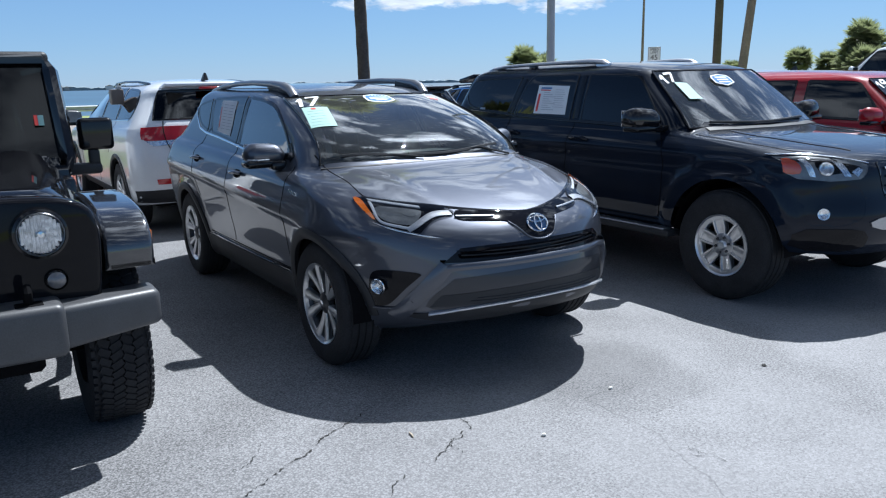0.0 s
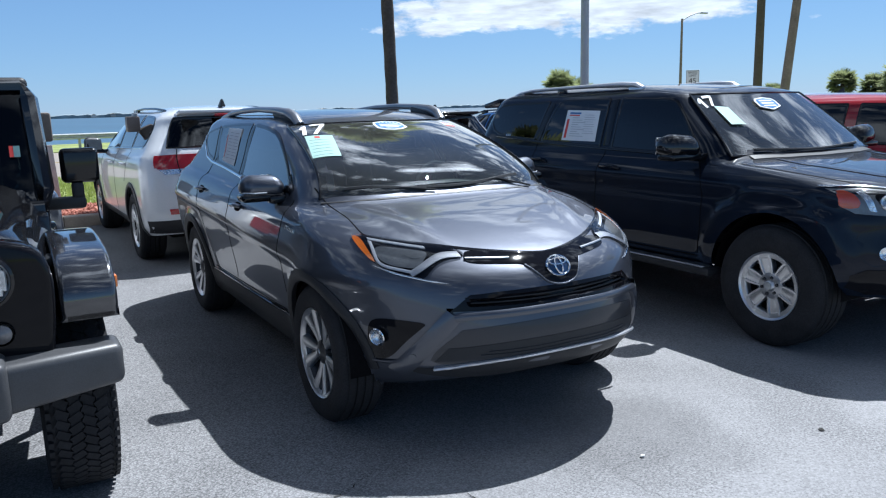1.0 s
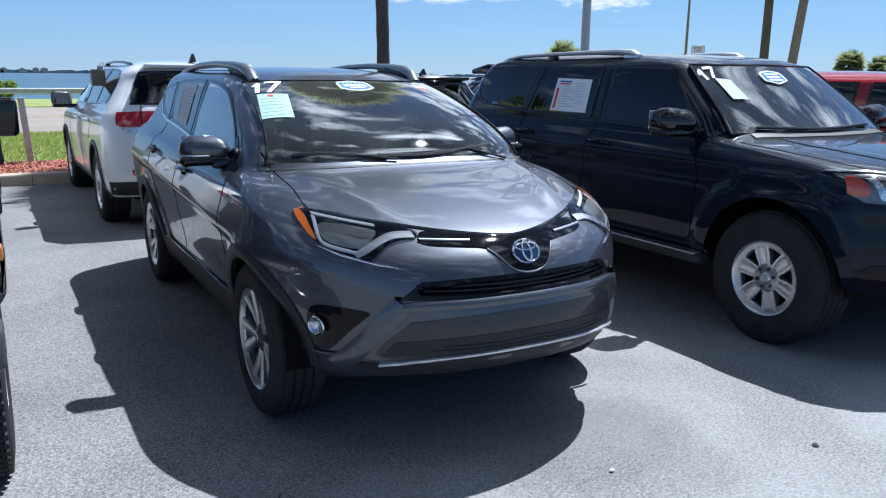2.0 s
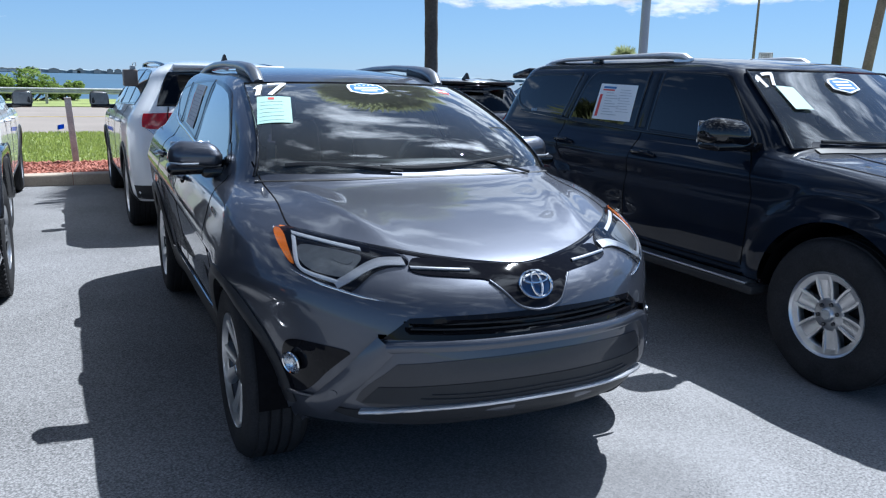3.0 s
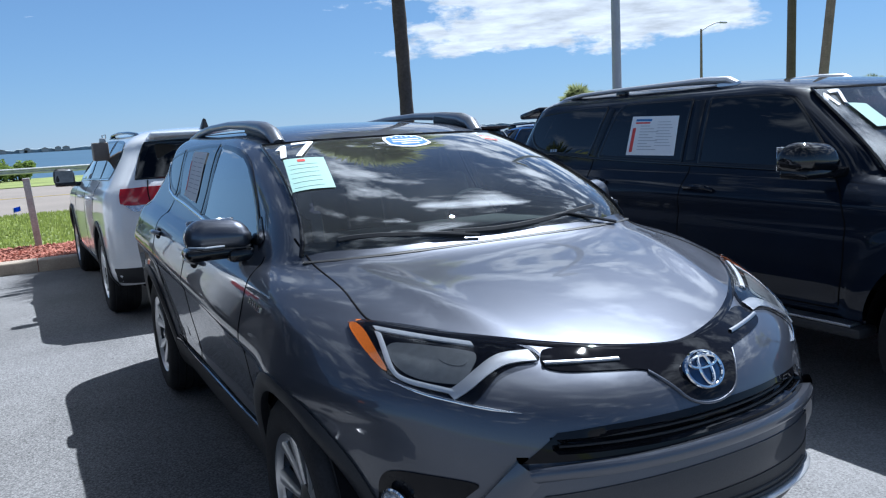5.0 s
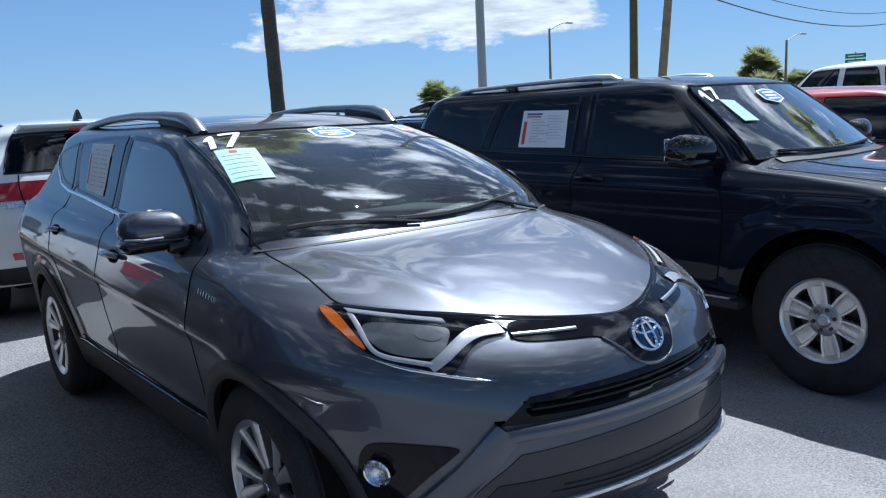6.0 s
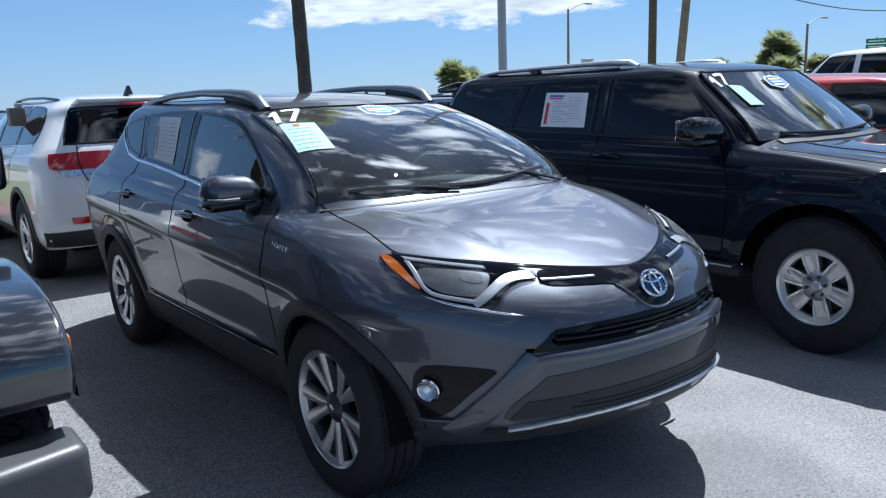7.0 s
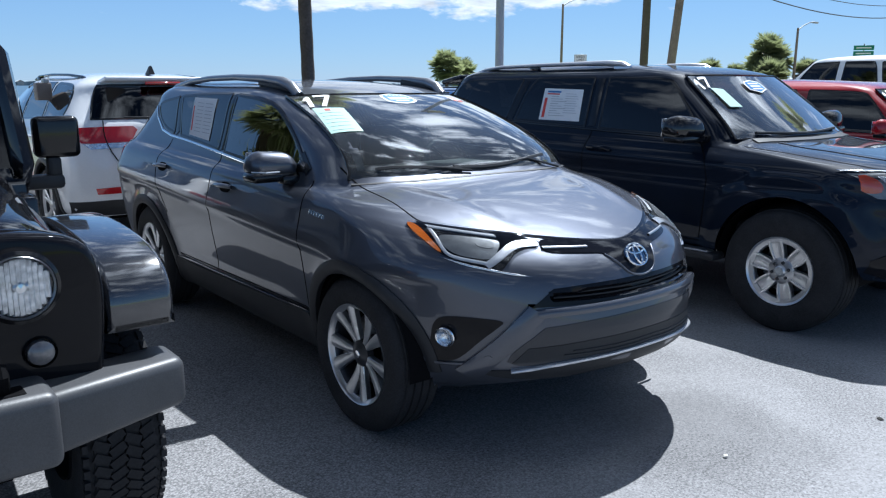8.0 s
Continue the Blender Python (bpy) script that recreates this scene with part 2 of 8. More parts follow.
M_CONCRETE = shader("kerb_concrete", (0.42, 0.35, 0.28), rough=0.9, grain=0.15, grain_scale=80, stain=0.22, stain_scale=3, bump=0.4, bump_scale=90)
M_MULCH = shader("red_mulch", (0.30, 0.12, 0.085), rough=0.95, grain=0.35, grain_scale=60, stain=0.3, stain_scale=5, rnd=0.3)
M_SOIL = shader("grass_soil", (0.23, 0.27, 0.08), rough=0.95, grain=0.3, grain_scale=40, stain=0.3, stain_scale=0.6)
M_GRASS = leaf("grass_blade", (0.22, 0.27, 0.07), (0.36, 0.42, 0.10))
M_WATER = shader("bay_water", (0.045, 0.09, 0.13), rough=0.30, grain=0.25, grain_scale=0.02, stain=0.2, stain_scale=0.01, bump=0.8, bump_scale=0.8)
# distance haze is put into this colour: paler and bluer than the trees
M_FARLAND = shader("hazy_far_shore_trees", (0.22, 0.27, 0.30), rough=0.95, grain=0.4, grain_scale=0.05, stain=0.3, stain_scale=0.01)
M_FARHOUSE = shader("far_house", (0.55, 0.52, 0.48), rough=0.9, stain=0.2, rnd=0.3)
M_STEEL = shader("galvanised_steel", (0.45, 0.46, 0.46), rough=0.5, metal=0.6, grain=0.12, grain_scale=50, stain=0.2, stain_scale=4)
M_WOODPOST = shader("weathered_post", (0.40, 0.39, 0.36), rough=0.9, grain=0.2, grain_scale=40, stain=0.25, stain_scale=6, bump=0.4, bump_scale=60)
M_TRUNK = shader("palm_trunk", (0.085, 0.070, 0.058), rough=0.95, grain=0.3, grain_scale=25, stain=0.3, stain_scale=3, bump=0.8, bump_scale=40)
M_UTILITY = shader("utility_pole_wood", (0.10, 0.085, 0.06), rough=0.9, grain=0.25, grain_scale=20, stain=0.25, stain_scale=2, bump=0.4, bump_scale=30)
M_UTILITYPALE = shader("pale_pole_wood", (0.24, 0.19, 0.15), rough=0.9, grain=0.25, grain_scale=20, stain=0.25, stain_scale=2, bump=0.4, bump_scale=30)
M_POLE = shader("painted_pole", (0.36, 0.38, 0.41), rough=0.5, grain=0.06, grain_scale=30, stain=0.12, stain_scale=2)
M_FROND = leaf("palm_frond", (0.20, 0.23, 0.125), (0.32, 0.36, 0.17))
M_BUSH = leaf("bush_leaf", (0.15, 0.20, 0.05), (0.26, 0.36, 0.08))
M_SIGNWHITE = shader("sign_white", (0.80, 0.81, 0.80), rough=0.4, stain=0.06)
M_SIGNGREEN = shader("sign_green", (0.01, 0.19, 0.11), rough=0.4, stain=0.08)
M_SIGNINK = shader("sign_black", (0.02, 0.02, 0.02), rough=0.5, stain=0.1)
M_WIRE = shader("cable_black", (0.02, 0.02, 0.022), rough=0.6, stain=0.1)
M_OLDPLASTIC = shader("weathered_bumper", (0.060, 0.061, 0.065), rough=0.42, grain=0.2, grain_scale=260, stain=0.18, stain_scale=5, bump=0.1, bump_scale=500)

M_ORANGE = shader("orange_red_lens", (0.62, 0.075, 0.02), rough=0.12, coat=1.0, grain=0.15, grain_scale=90, stain=0.1)
M_FLUTE = shader("fluted_reflector", (0.74, 0.76, 0.78), rough=0.12, metal=0.95, grain=0.25, grain_scale=60, stain=0.1)
M_CRACK = shader("crack_tar", (0.05, 0.049, 0.047), rough=0.95, grain=0.4, grain_scale=90, stain=0.4, stain_scale=9, spec=0.1)
M_PEBBLE = shader("pale_pebble", (0.62, 0.60, 0.55), rough=0.8, grain=0.15, grain_scale=200, stain=0.1)
M_TWIG = shader("dry_twig", (0.40, 0.34, 0.26), rough=0.85, grain=0.2, grain_scale=150, stain=0.15)
M_RAIL = shader("dark_satin_rail", (0.24, 0.25, 0.275), rough=0.28, metal=0.7, grain=0.08, grain_scale=200, stain=0.1)
M_FLAG = shader("blue_flag", (0.01, 0.10, 0.65), rough=0.6, grain=0.05, stain=0.05)

# ---- building helpers ----
from mathutils.bvhtree import BVHTree
from mathutils.geometry import delaunay_2d_cdt


def link(name, verts, faces, material, parent=None, label="", angle=40.0):
    me = bpy.data.meshes.new(name)
    me.from_pydata([tuple(map(float, v)) for v in verts], [], [tuple(map(int, f)) for f in faces])
    me.materials.append(material)
    me.shade_smooth()
    if angle < 170:
        me.set_sharp_from_angle(angle=radians(angle))
    ob = new(name, me)
    if parent is not None:
        ob.parent = parent
    if label:
        ob["label"] = label
    return ob


def part(name, bm, material, parent=None, label="", angle=40.0):
    """Links a bmesh as one mesh object under a thing or under a part."""
    bmesh.ops.recalc_face_normals(bm, faces=bm.faces)
    me = bpy.data.meshes.new(name)
    bm.to_mesh(me)
    bm.free()
    me.materials.append(material)
    me.shade_smooth()
    if angle < 170:
        me.set_sharp_from_angle(angle=radians(angle))
    ob = new(name, me)
    if parent is not None:
        ob.parent = parent
    if label:
        ob["label"] = label
    return ob


def thing(name, m, label, category, group="", kind=""):
    ob = new(name)
    ob.matrix_world = m
    return tagged(ob, label, category, group, kind)


def bm_box(size, at=(0, 0, 0), bevel=0.0, seg=2, turn=(0, 0, 0), bm=None, taper=None):
    """A bevelled box; taper scales its top in x and y."""
    bm = bm or bmesh.new()
    g = bmesh.ops.create_cube(bm, size=1.0)
    for v in g["verts"]:
        k = taper if (taper and v.co.z > 0) else (1, 1)
        v.co = Vector((v.co.x * size[0] * k[0], v.co.y * size[1] * k[1], v.co.z * size[2]))
    if bevel:
        es = list({e for v in g["verts"] for e in v.link_edges})
        r = bmesh.ops.bevel(bm, geom=es, offset=bevel, segments=seg, affect="EDGES", profile=0.5)
        vs = {v for f in r["faces"] for v in f.verts} | {v for v in g["verts"] if v.is_valid}
    else:
        vs = g["verts"]
    bmesh.ops.transform(bm, matrix=pose(*at, *turn), verts=list(vs))
    return bm


def bm_tube(points, radii, seg=10, bm=None, flat=1.0, caps=True):
    """A round bar through points; radii one number or one each."""
    bm = bm or bmesh.new()
    pts = [Vector(p) for p in points]
    if isinstance(radii, (int, float)):
        radii = [radii] * len(pts)
    loops, up = [], None
    for i, p in enumerate(pts):
        d = (pts[min(i + 1, len(pts) - 1)] - pts[max(i - 1, 0)]).normalized()
        if up is None:
            up = Vector((0, 0, 1)) if abs(d.z) < 0.9 else Vector((1, 0, 0))
        a = d.cross(up).normalized()
        b = a.cross(d).normalized()
        up = b
        loops.append([bm.verts.new(p + radii[i] * (math.cos(2 * math.pi * k / seg) * a + flat * math.sin(2 * math.pi * k / seg) * b)) for k in range(seg)])
    for l0, l1 in zip(loops, loops[1:]):
        for k in range(seg):
            bm.faces.new((l0[k], l0[(k + 1) % seg], l1[(k + 1) % seg], l1[k]))
    if caps:
        bm.faces.new(loops[0]), bm.faces.new(loops[-1][::-1])
    return bm


def bm_lathe(profile, seg=48, axis="x", bm=None, at=(0, 0, 0)):
    """Turns a profile of (radius, height) about an axis."""
    bm = bm or bmesh.new()
    loops = []
    for r, h in profile:
        lp = []
        for k in range(seg):
            a = 2 * math.pi * k / seg
            c, s = r * math.cos(a), r * math.sin(a)
            q = {"x": (h, c, s), "y": (c, h, s), "z": (c, s, h)}[axis]
            lp.append(bm.verts.new(Vector(q) + Vector(at)))
        loops.append(lp)
    for l0, l1 in zip(loops, loops[1:]):
        for k in range(seg):
            bm.faces.new((l0[k], l0[(k + 1) % seg], l1[(k + 1) % seg], l1[k]))
    return bm


def bm_prism(outline, axis, d0, d1, bevel=0.0, seg=2, bm=None):
    """A flat outline drawn out along an axis from d0 to d1."""
    bm = bm or bmesh.new()

    def put(p, d):
        return {"x": (d, p[0], p[1]), "y": (p[0], d, p[1]), "z": (p[0], p[1], d)}[axis]
    v0 = [bm.verts.new(put(p, d0)) for p in outline]
    v1 = [bm.verts.new(put(p, d1)) for p in outline]
    n = len(outline)
    fs = [bm.faces.new(v0), bm.faces.new(v1[::-1])]
    for k in range(n):
        fs.append(bm.faces.new((v0[k], v1[k], v1[(k + 1) % n], v0[(k + 1) % n])))
    if bevel:
        bmesh.ops.recalc_face_normals(bm, faces=bm.faces)
        es = list({e for f in fs for e in f.edges if e.calc_face_angle(0) > 0.5})
        bmesh.ops.bevel(bm, geom=es, offset=bevel, segments=seg, affect="EDGES", profile=0.5)
    return bm


def trim_below(bm, z):
    """Cuts away what lies below a height."""
    bmesh.ops.bisect_plane(bm, geom=bm.verts[:] + bm.edges[:] + bm.faces[:], plane_co=(0, 0, z), plane_no=(0, 0, 1), clear_inner=True)


def chaikin(pts, times=3, closed=True):
    """Rounds the corners of an outline; a point given twice stays sharper."""
    p = np.array(pts, float)
    for _ in range(times):
        q = np.roll(p, -1, axis=0)
        a, b = 0.75 * p + 0.25 * q, 0.25 * p + 0.75 * q
        if closed:
            p = np.stack([a, b], 1).reshape(-1, 2)
        else:
            mid = np.stack([a, b], 1).reshape(-1, 2)[:-2]
            p = np.concatenate([p[:1], mid, p[-1:]])
    return p


def dense(pts, step, closed=True):
    p = np.array(pts, float)
    if closed:
        p = np.concatenate([p, p[:1]])
    out = []
    for a, b in zip(p, p[1:]):
        n = max(1, int(math.ceil(np.linalg.norm(b - a) / step)))
        out += [a + (b - a) * k / n for k in range(n)]
    if not closed:
        out.append(p[-1])
    return np.array(out)


def inside(poly, pts):
    """Which points lie in a polygon."""
    x, y = pts[:, 0], pts[:, 1]
    r = np.zeros(len(pts), bool)
    for (x0, y0), (x1, y1) in zip(poly, np.roll(poly, -1, axis=0)):
        c = (y0 > y) != (y1 > y)
        r ^= c & (x < (x1 - x0) * (y - y0) / ((y1 - y0) if y1 != y0 else 1e-9) + x0)
    return r


def grown(poly, d):
    """A closed outline moved outward by d (inward: minus)."""
    p = np.array(poly, float)
    t = np.roll(p, -1, axis=0) - np.roll(p, 1, axis=0)
    n = np.stack([t[:, 1], -t[:, 0]], 1)
    n /= np.linalg.norm(n, axis=1, keepdims=True) + 1e-9
    area = np.sum(p[:, 0] * np.roll(p[:, 1], -1) - p[:, 1] * np.roll(p[:, 0], -1))
    return p + n * d * (1 if area > 0 else -1)


def pchip(xs, ys, x):
    """Monotone cubic interpolation."""
    xs, ys, x = np.array(xs, float), np.array(ys, float), np.array(x, float)
    h, dl = np.diff(xs), np.diff(ys) / np.diff(xs)
    d = np.zeros(len(xs))
    d[0], d[-1] = dl[0], dl[-1]
    for i in range(1, len(xs) - 1):
        if dl[i - 1] * dl[i] > 0:
            w1, w2 = 2 * h[i] + h[i - 1], h[i] + 2 * h[i - 1]
            d[i] = (w1 + w2) / (w1 / dl[i - 1] + w2 / dl[i])
    i = np.clip(np.searchsorted(xs, x) - 1, 0, len(h) - 1)
    t = (x - xs[i]) / h[i]
    return (ys[i] * (1 + 2 * t) * (1 - t) ** 2 + d[i] * h[i] * t * (1 - t) ** 2 + ys[i + 1] * t * t * (3 - 2 * t) + d[i + 1] * h[i] * t * t * (t - 1))


class Shell:
    """A car body as a stack of rings seen from above: each ring runs from the nose round the corner, along the side and round the tail."""

    def __init__(self, zf, zs, zr, yf, yr, w, lf, lr, nf, nr, slope, per=6, n=150, shape=None):
        self.rows = dict(zf=zf, zs=zs, zr=zr, yf=yf, yr=yr, w=w, lf=lf, lr=lr, nf=nf, nr=nr, slope=slope)
        self.count, self.n, self.shape = len(zf), n, shape
        self.us = np.linspace(0, self.count - 1, (self.count - 1) * per + 1)
        self.grid = np.array([self.half(u) for u in self.us])
        m = n + 1
        full = np.concatenate([self.grid, (self.grid * np.array([-1, 1, 1]))[:, 1:-1][:, ::-1]], axis=1)
        self.ring = full.shape[1]
        self.v = full.reshape(-1, 3)
        f = []
        for i in range(len(self.us) - 1):
            for k in range(self.ring):
                k2 = (k + 1) % self.ring
                f.append((i * self.ring + k, i * self.ring + k2, (i + 1) * self.ring + k2, (i + 1) * self.ring + k))
        top = (len(self.us) - 1) * self.ring
        for k in range(n):
            a, b = top + k, top + k + 1
            c, d = top + (self.ring - k) % self.ring, top + self.ring - k - 1
            q = []
            for t in (a, b, d, c):
                if t not in q:
                    q.append(t)
            if len(q) > 2:
                f.append(tuple(q))
        self.f = f
        self.tree = BVHTree.FromPolygons([Vector(p) for p in self.v], f)

    def half(self, u):
        """The half ring at height number u, evenly spaced."""
        p = {k: float(pchip(np.arange(self.count), r, u)) for k, r in self.rows.items()}
        a = np.linspace(0, math.pi / 2, 160)
        sn, cs = np.sin(a), np.cos(a)
        fx, fy = p["w"] * sn ** (2 / p["nf"]), p["yf"] + p["lf"] * (1 - cs ** (2 / p["nf"]))
        rx, ry = p["w"] * cs ** (2 / p["nr"]), p["yr"] - p["lr"] * (1 - sn ** (2 / p["nr"]))
        x, y = np.concatenate([fx, rx]), np.concatenate([fy, ry])
        s = np.concatenate([[0], np.cumsum(np.hypot(np.diff(x), np.diff(y)))])
        t = np.linspace(0, s[-1], self.n + 1)
        x, y = np.interp(t, s, x), np.interp(t, s, y)
        wf = np.clip((p["yf"] + p["lf"] - y) / p["lf"], 0, 1) ** 1.5
        wr = np.clip((y - p["yr"] + p["lr"]) / p["lr"], 0, 1) ** 1.5
        z = p["zs"] + p["slope"] * (y - 2.3) * (1 - wf) * (1 - wr) + (p["zf"] - p["zs"]) * wf + (p["zr"] - p["zs"]) * wr
        q = np.stack([x, y, z], 1)
        if self.shape:
            q = self.shape(q)
        return q

    def hit(self, view, a, b, side=1):
        """The place and normal of the body seen at (a, b) from a side, the front, the rear or the top."""
        o, d = {"side": ((4 * side, a, b), (-side, 0, 0)), "front": ((a, -4, b), (0, 1, 0)), "rear": ((a, 12, b), (0, -1, 0)), "top": ((a, b, 6), (0, 0, -1))}[view]
        p, nrm, _, _ = self.tree.ray_cast(Vector(o), Vector(d))
        if p is None:
            p, nrm, _, _ = self.tree.find_nearest(Vector(o) + Vector(d) * (4 - 0.8 if view == "side" else 4))
        if nrm.dot(Vector(d)) > 0:
            nrm = -nrm
        return p, nrm

    def patch(self, u0, u1, keep, rear=False, nu=24, nv=24, lift=0.004, bow=(0, 2, 4)):
        """A smooth pane that lies on the nose or tail side of the rings u0 to u1, as wide as keep of their width."""
        vs, fs = [], []
        for u in np.linspace(u0, u1, nu + 1):
            h = self.half(u)
            if rear:
                h = h[::-1]
            w = h[:, 0].max() * keep
            k = int(np.argmax(h[:, 0] >= w))
            xs = np.linspace(0, w, nv + 1)
            y, z = np.interp(xs, h[:k + 1, 0], h[:k + 1, 1]), np.interp(xs, h[:k + 1, 0], h[:k + 1, 2])
            row = np.stack([xs, y, z], 1)
            row = np.concatenate([row[::-1] * np.array([-1, 1, 1]), row[1:]])
            vs.append(row)
        g = np.array(vs)
        # fair the pane: panes of glass have no ripples
        uu, vv = np.meshgrid(np.linspace(-1, 1, nu + 1), np.linspace(-1, 1, g.shape[1]), indexing="ij")
        base = np.stack([(uu ** a * vv ** b).ravel() for a in range(4) for b in bow], 1)
        for c in (1, 2):
            g[:, :, c] = (base @ np.linalg.lstsq(base, g[:, :, c].ravel(), rcond=None)[0]).reshape(uu.shape)
        wide = np.polyval(np.polyfit(uu[:, 0], g[:, -1, 0], 3), uu[:, 0])
        g[:, :, 0] = wide[:, None] * vv
        gu, gv = np.gradient(g, axis=0), np.gradient(g, axis=1)
        nr = np.cross(gv, gu)
        nr /= np.linalg.norm(nr, axis=2, keepdims=True)
        if (nr[:, :, 2].mean() < 0):
            nr = -nr
        g = g + nr * lift
        m = g.shape[1]
        turn = np.cross(g[0, 1] - g[0, 0], g[1, 0] - g[0, 0]) @ nr[0, 0] < 0
        for i in range(nu):
            for k in range(m - 1):
                q = (i * m + k, i * m + k + 1, (i + 1) * m + k + 1, (i + 1) * m + k)
                fs.append(q[::-1] if turn else q)
        return g, fs

    def body(self, name, material, parent, arches, holes, drop=None, label=""):
        """The painted skin, with wheel arches (y, z, radius) cut out and holes (view, outline) left open."""
        v = self.v.copy()
        fa = self.f
        side = np.abs(v[:, 0]) > 0.55
        dead = np.zeros(len(fa), bool)
        quad = np.array([f if len(f) == 4 else (*f, f[-1]) for f in fa])
        for y, z, r in arches:
            dist = np.hypot(v[:, 1] - y, v[:, 2] - z)
            inn = side & (dist < r)
            nin = inn[quad].sum(1)
            edge = np.unique(quad[(nin > 0) & (nin < 4)])
            snap = edge[inn[edge]]
            dead |= nin == 4
            k = r / np.maximum(dist[snap], 0.05)
            v[snap, 1], v[snap, 2] = y + (v[snap, 1] - y) * k, z + (v[snap, 2] - z) * k
        c = v[quad].mean(1)
        e1, e2 = v[quad[:, 2]] - v[quad[:, 0]], v[quad[:, 3]] - v[quad[:, 1]]
        nrm = np.cross(e1, e2)
        nrm /= np.linalg.norm(nrm, axis=1, keepdims=True) + 1e-12
        for view, poly in holes:
            poly = np.array(poly)
            if view == "side":
                dead |= inside(poly, c[:, 1:3]) & (np.abs(nrm[:, 0]) > 0.4)
            elif view == "top":
                dead |= inside(poly, c[:, :2]) & (c[:, 2] > 0.9)
            elif view == "rear":
                dead |= inside(poly, c[:, [0, 2]]) & (c[:, 1] > 3)
            else:
                dead |= inside(poly, c[:, [0, 2]]) & (c[:, 1] < 2.3) & (np.abs(nrm[:, 1]) > 0.2)
        faces = [f for f, d in zip(fa, dead) if not d]
        ob = link(name, v, faces, material, parent, label, angle=50)
        self.open_faces = [f for f, d in zip(fa, dead) if not d]
        return ob

    def liner(self, name, u0, material, parent, depth=0.025):
        """The cabin's inner skin above ring u0, with the same openings."""
        lo = int(round(u0 / (self.us[1] - self.us[0]))) * self.ring
        n = np.zeros_like(self.v)
        for f in self.f:
            p = self.v[list(f)]
            q = np.cross(p[2] - p[0], p[-1] - p[1])
            n[list(f)] += q
        n /= np.linalg.norm(n, axis=1, keepdims=True) + 1e-12
        if n[lo + self.ring // 4, 0] < 0:
            n = -n
        v = self.v - n * depth
        return link(name, v, [f for f in self.open_faces if min(f) >= lo], material, parent, angle=60)


def on_shell(sh, outline, view, side=1, lift=0.003, skirt=0.012, step=0.03, relax=0, dish=0.0, fair=False):
    """A panel with the given outline that lies on the body, seen from the side, front, rear or top; dish sinks its middle."""
    rim = dense(outline, step)
    lo, hi = rim.min(0), rim.max(0)
    gx, gy = np.meshgrid(np.arange(lo[0] + step * 0.6, hi[0], step), np.arange(lo[1] + step * 0.6, hi[1], step))
    ins = np.stack([gx.ravel(), gy.ravel()], 1)
    if len(ins):
        ins = ins[inside(grown(rim, -step * 0.45), ins)]
    pts = [Vector(p) for p in rim] + [Vector(p) for p in ins]
    nr = len(rim)
    got = delaunay_2d_cdt(pts, [], [list(range(nr))], 1, 1e-6)
    p2, tri = got[0], got[2]
    pos, nor = [], []
    for p in p2:
        a, b = sh.hit(view, p.x, p.y, side)
        pos.append(a), nor.append(b)
    pos, nor = np.array(pos), np.array(nor)
    ax = {"side": 0, "front": 1, "rear": 1, "top": 2}[view]
    nb = [set() for _ in p2]
    for f in tri:
        for i, j in zip(f, list(f[1:]) + [f[0]]):
            nb[i].add(j), nb[j].add(i)
    cnt = {}
    for f in tri:
        for i, j in zip(f, list(f[1:]) + [f[0]]):
            cnt[frozenset((i, j))] = cnt.get(frozenset((i, j)), 0) + 1
    edge = {i for e, c in cnt.items() if c == 1 for i in e}
    if fair:
        q = np.array([[p.x, p.y] for p in p2])
        q = (q - q.mean(0)) / (q.std(0) + 1e-9)
        a, b = q[:, 0], q[:, 1]
        base = np.stack([np.ones_like(a), a, b, a * a, a * b, b * b, a ** 3, b ** 3], 1)
        pos[:, ax] = base @ np.linalg.lstsq(base, pos[:, ax], rcond=None)[0]
        nor[:] = nor.mean(0) / np.linalg.norm(nor.mean(0))
    for _ in range(0 if fair else relax):
        d = pos[:, ax].copy()
        for i, s in enumerate(nb):
            if s and i not in edge:
                d[i] = 0.5 * d[i] + 0.5 * np.mean([pos[j, ax] for j in s])
        pos[:, ax] = d
    off = np.full(len(pos), lift)
    if dish:
        q = np.array([[p.x, p.y] for p in p2])
        dist = np.array([np.min(np.linalg.norm(rim - k, axis=1)) for k in q])
        off = lift - dish * np.clip((dist - 0.020) / 0.010, 0, 1)
    vs = list(pos + nor * off[:, None])
    fs = [tuple(f) for f in tri]
    if skirt:
        base = {}
        for i in edge:
            base[i] = len(vs)
            vs.append(pos[i] + nor[i] * (off[i] - skirt))
        for f in tri:
            for i, j in zip(f, list(f[1:]) + [f[0]]):
                if cnt[frozenset((i, j))] == 1:
                    fs.append((i, j, base[j], base[i])[::-1])
    return vs, fs


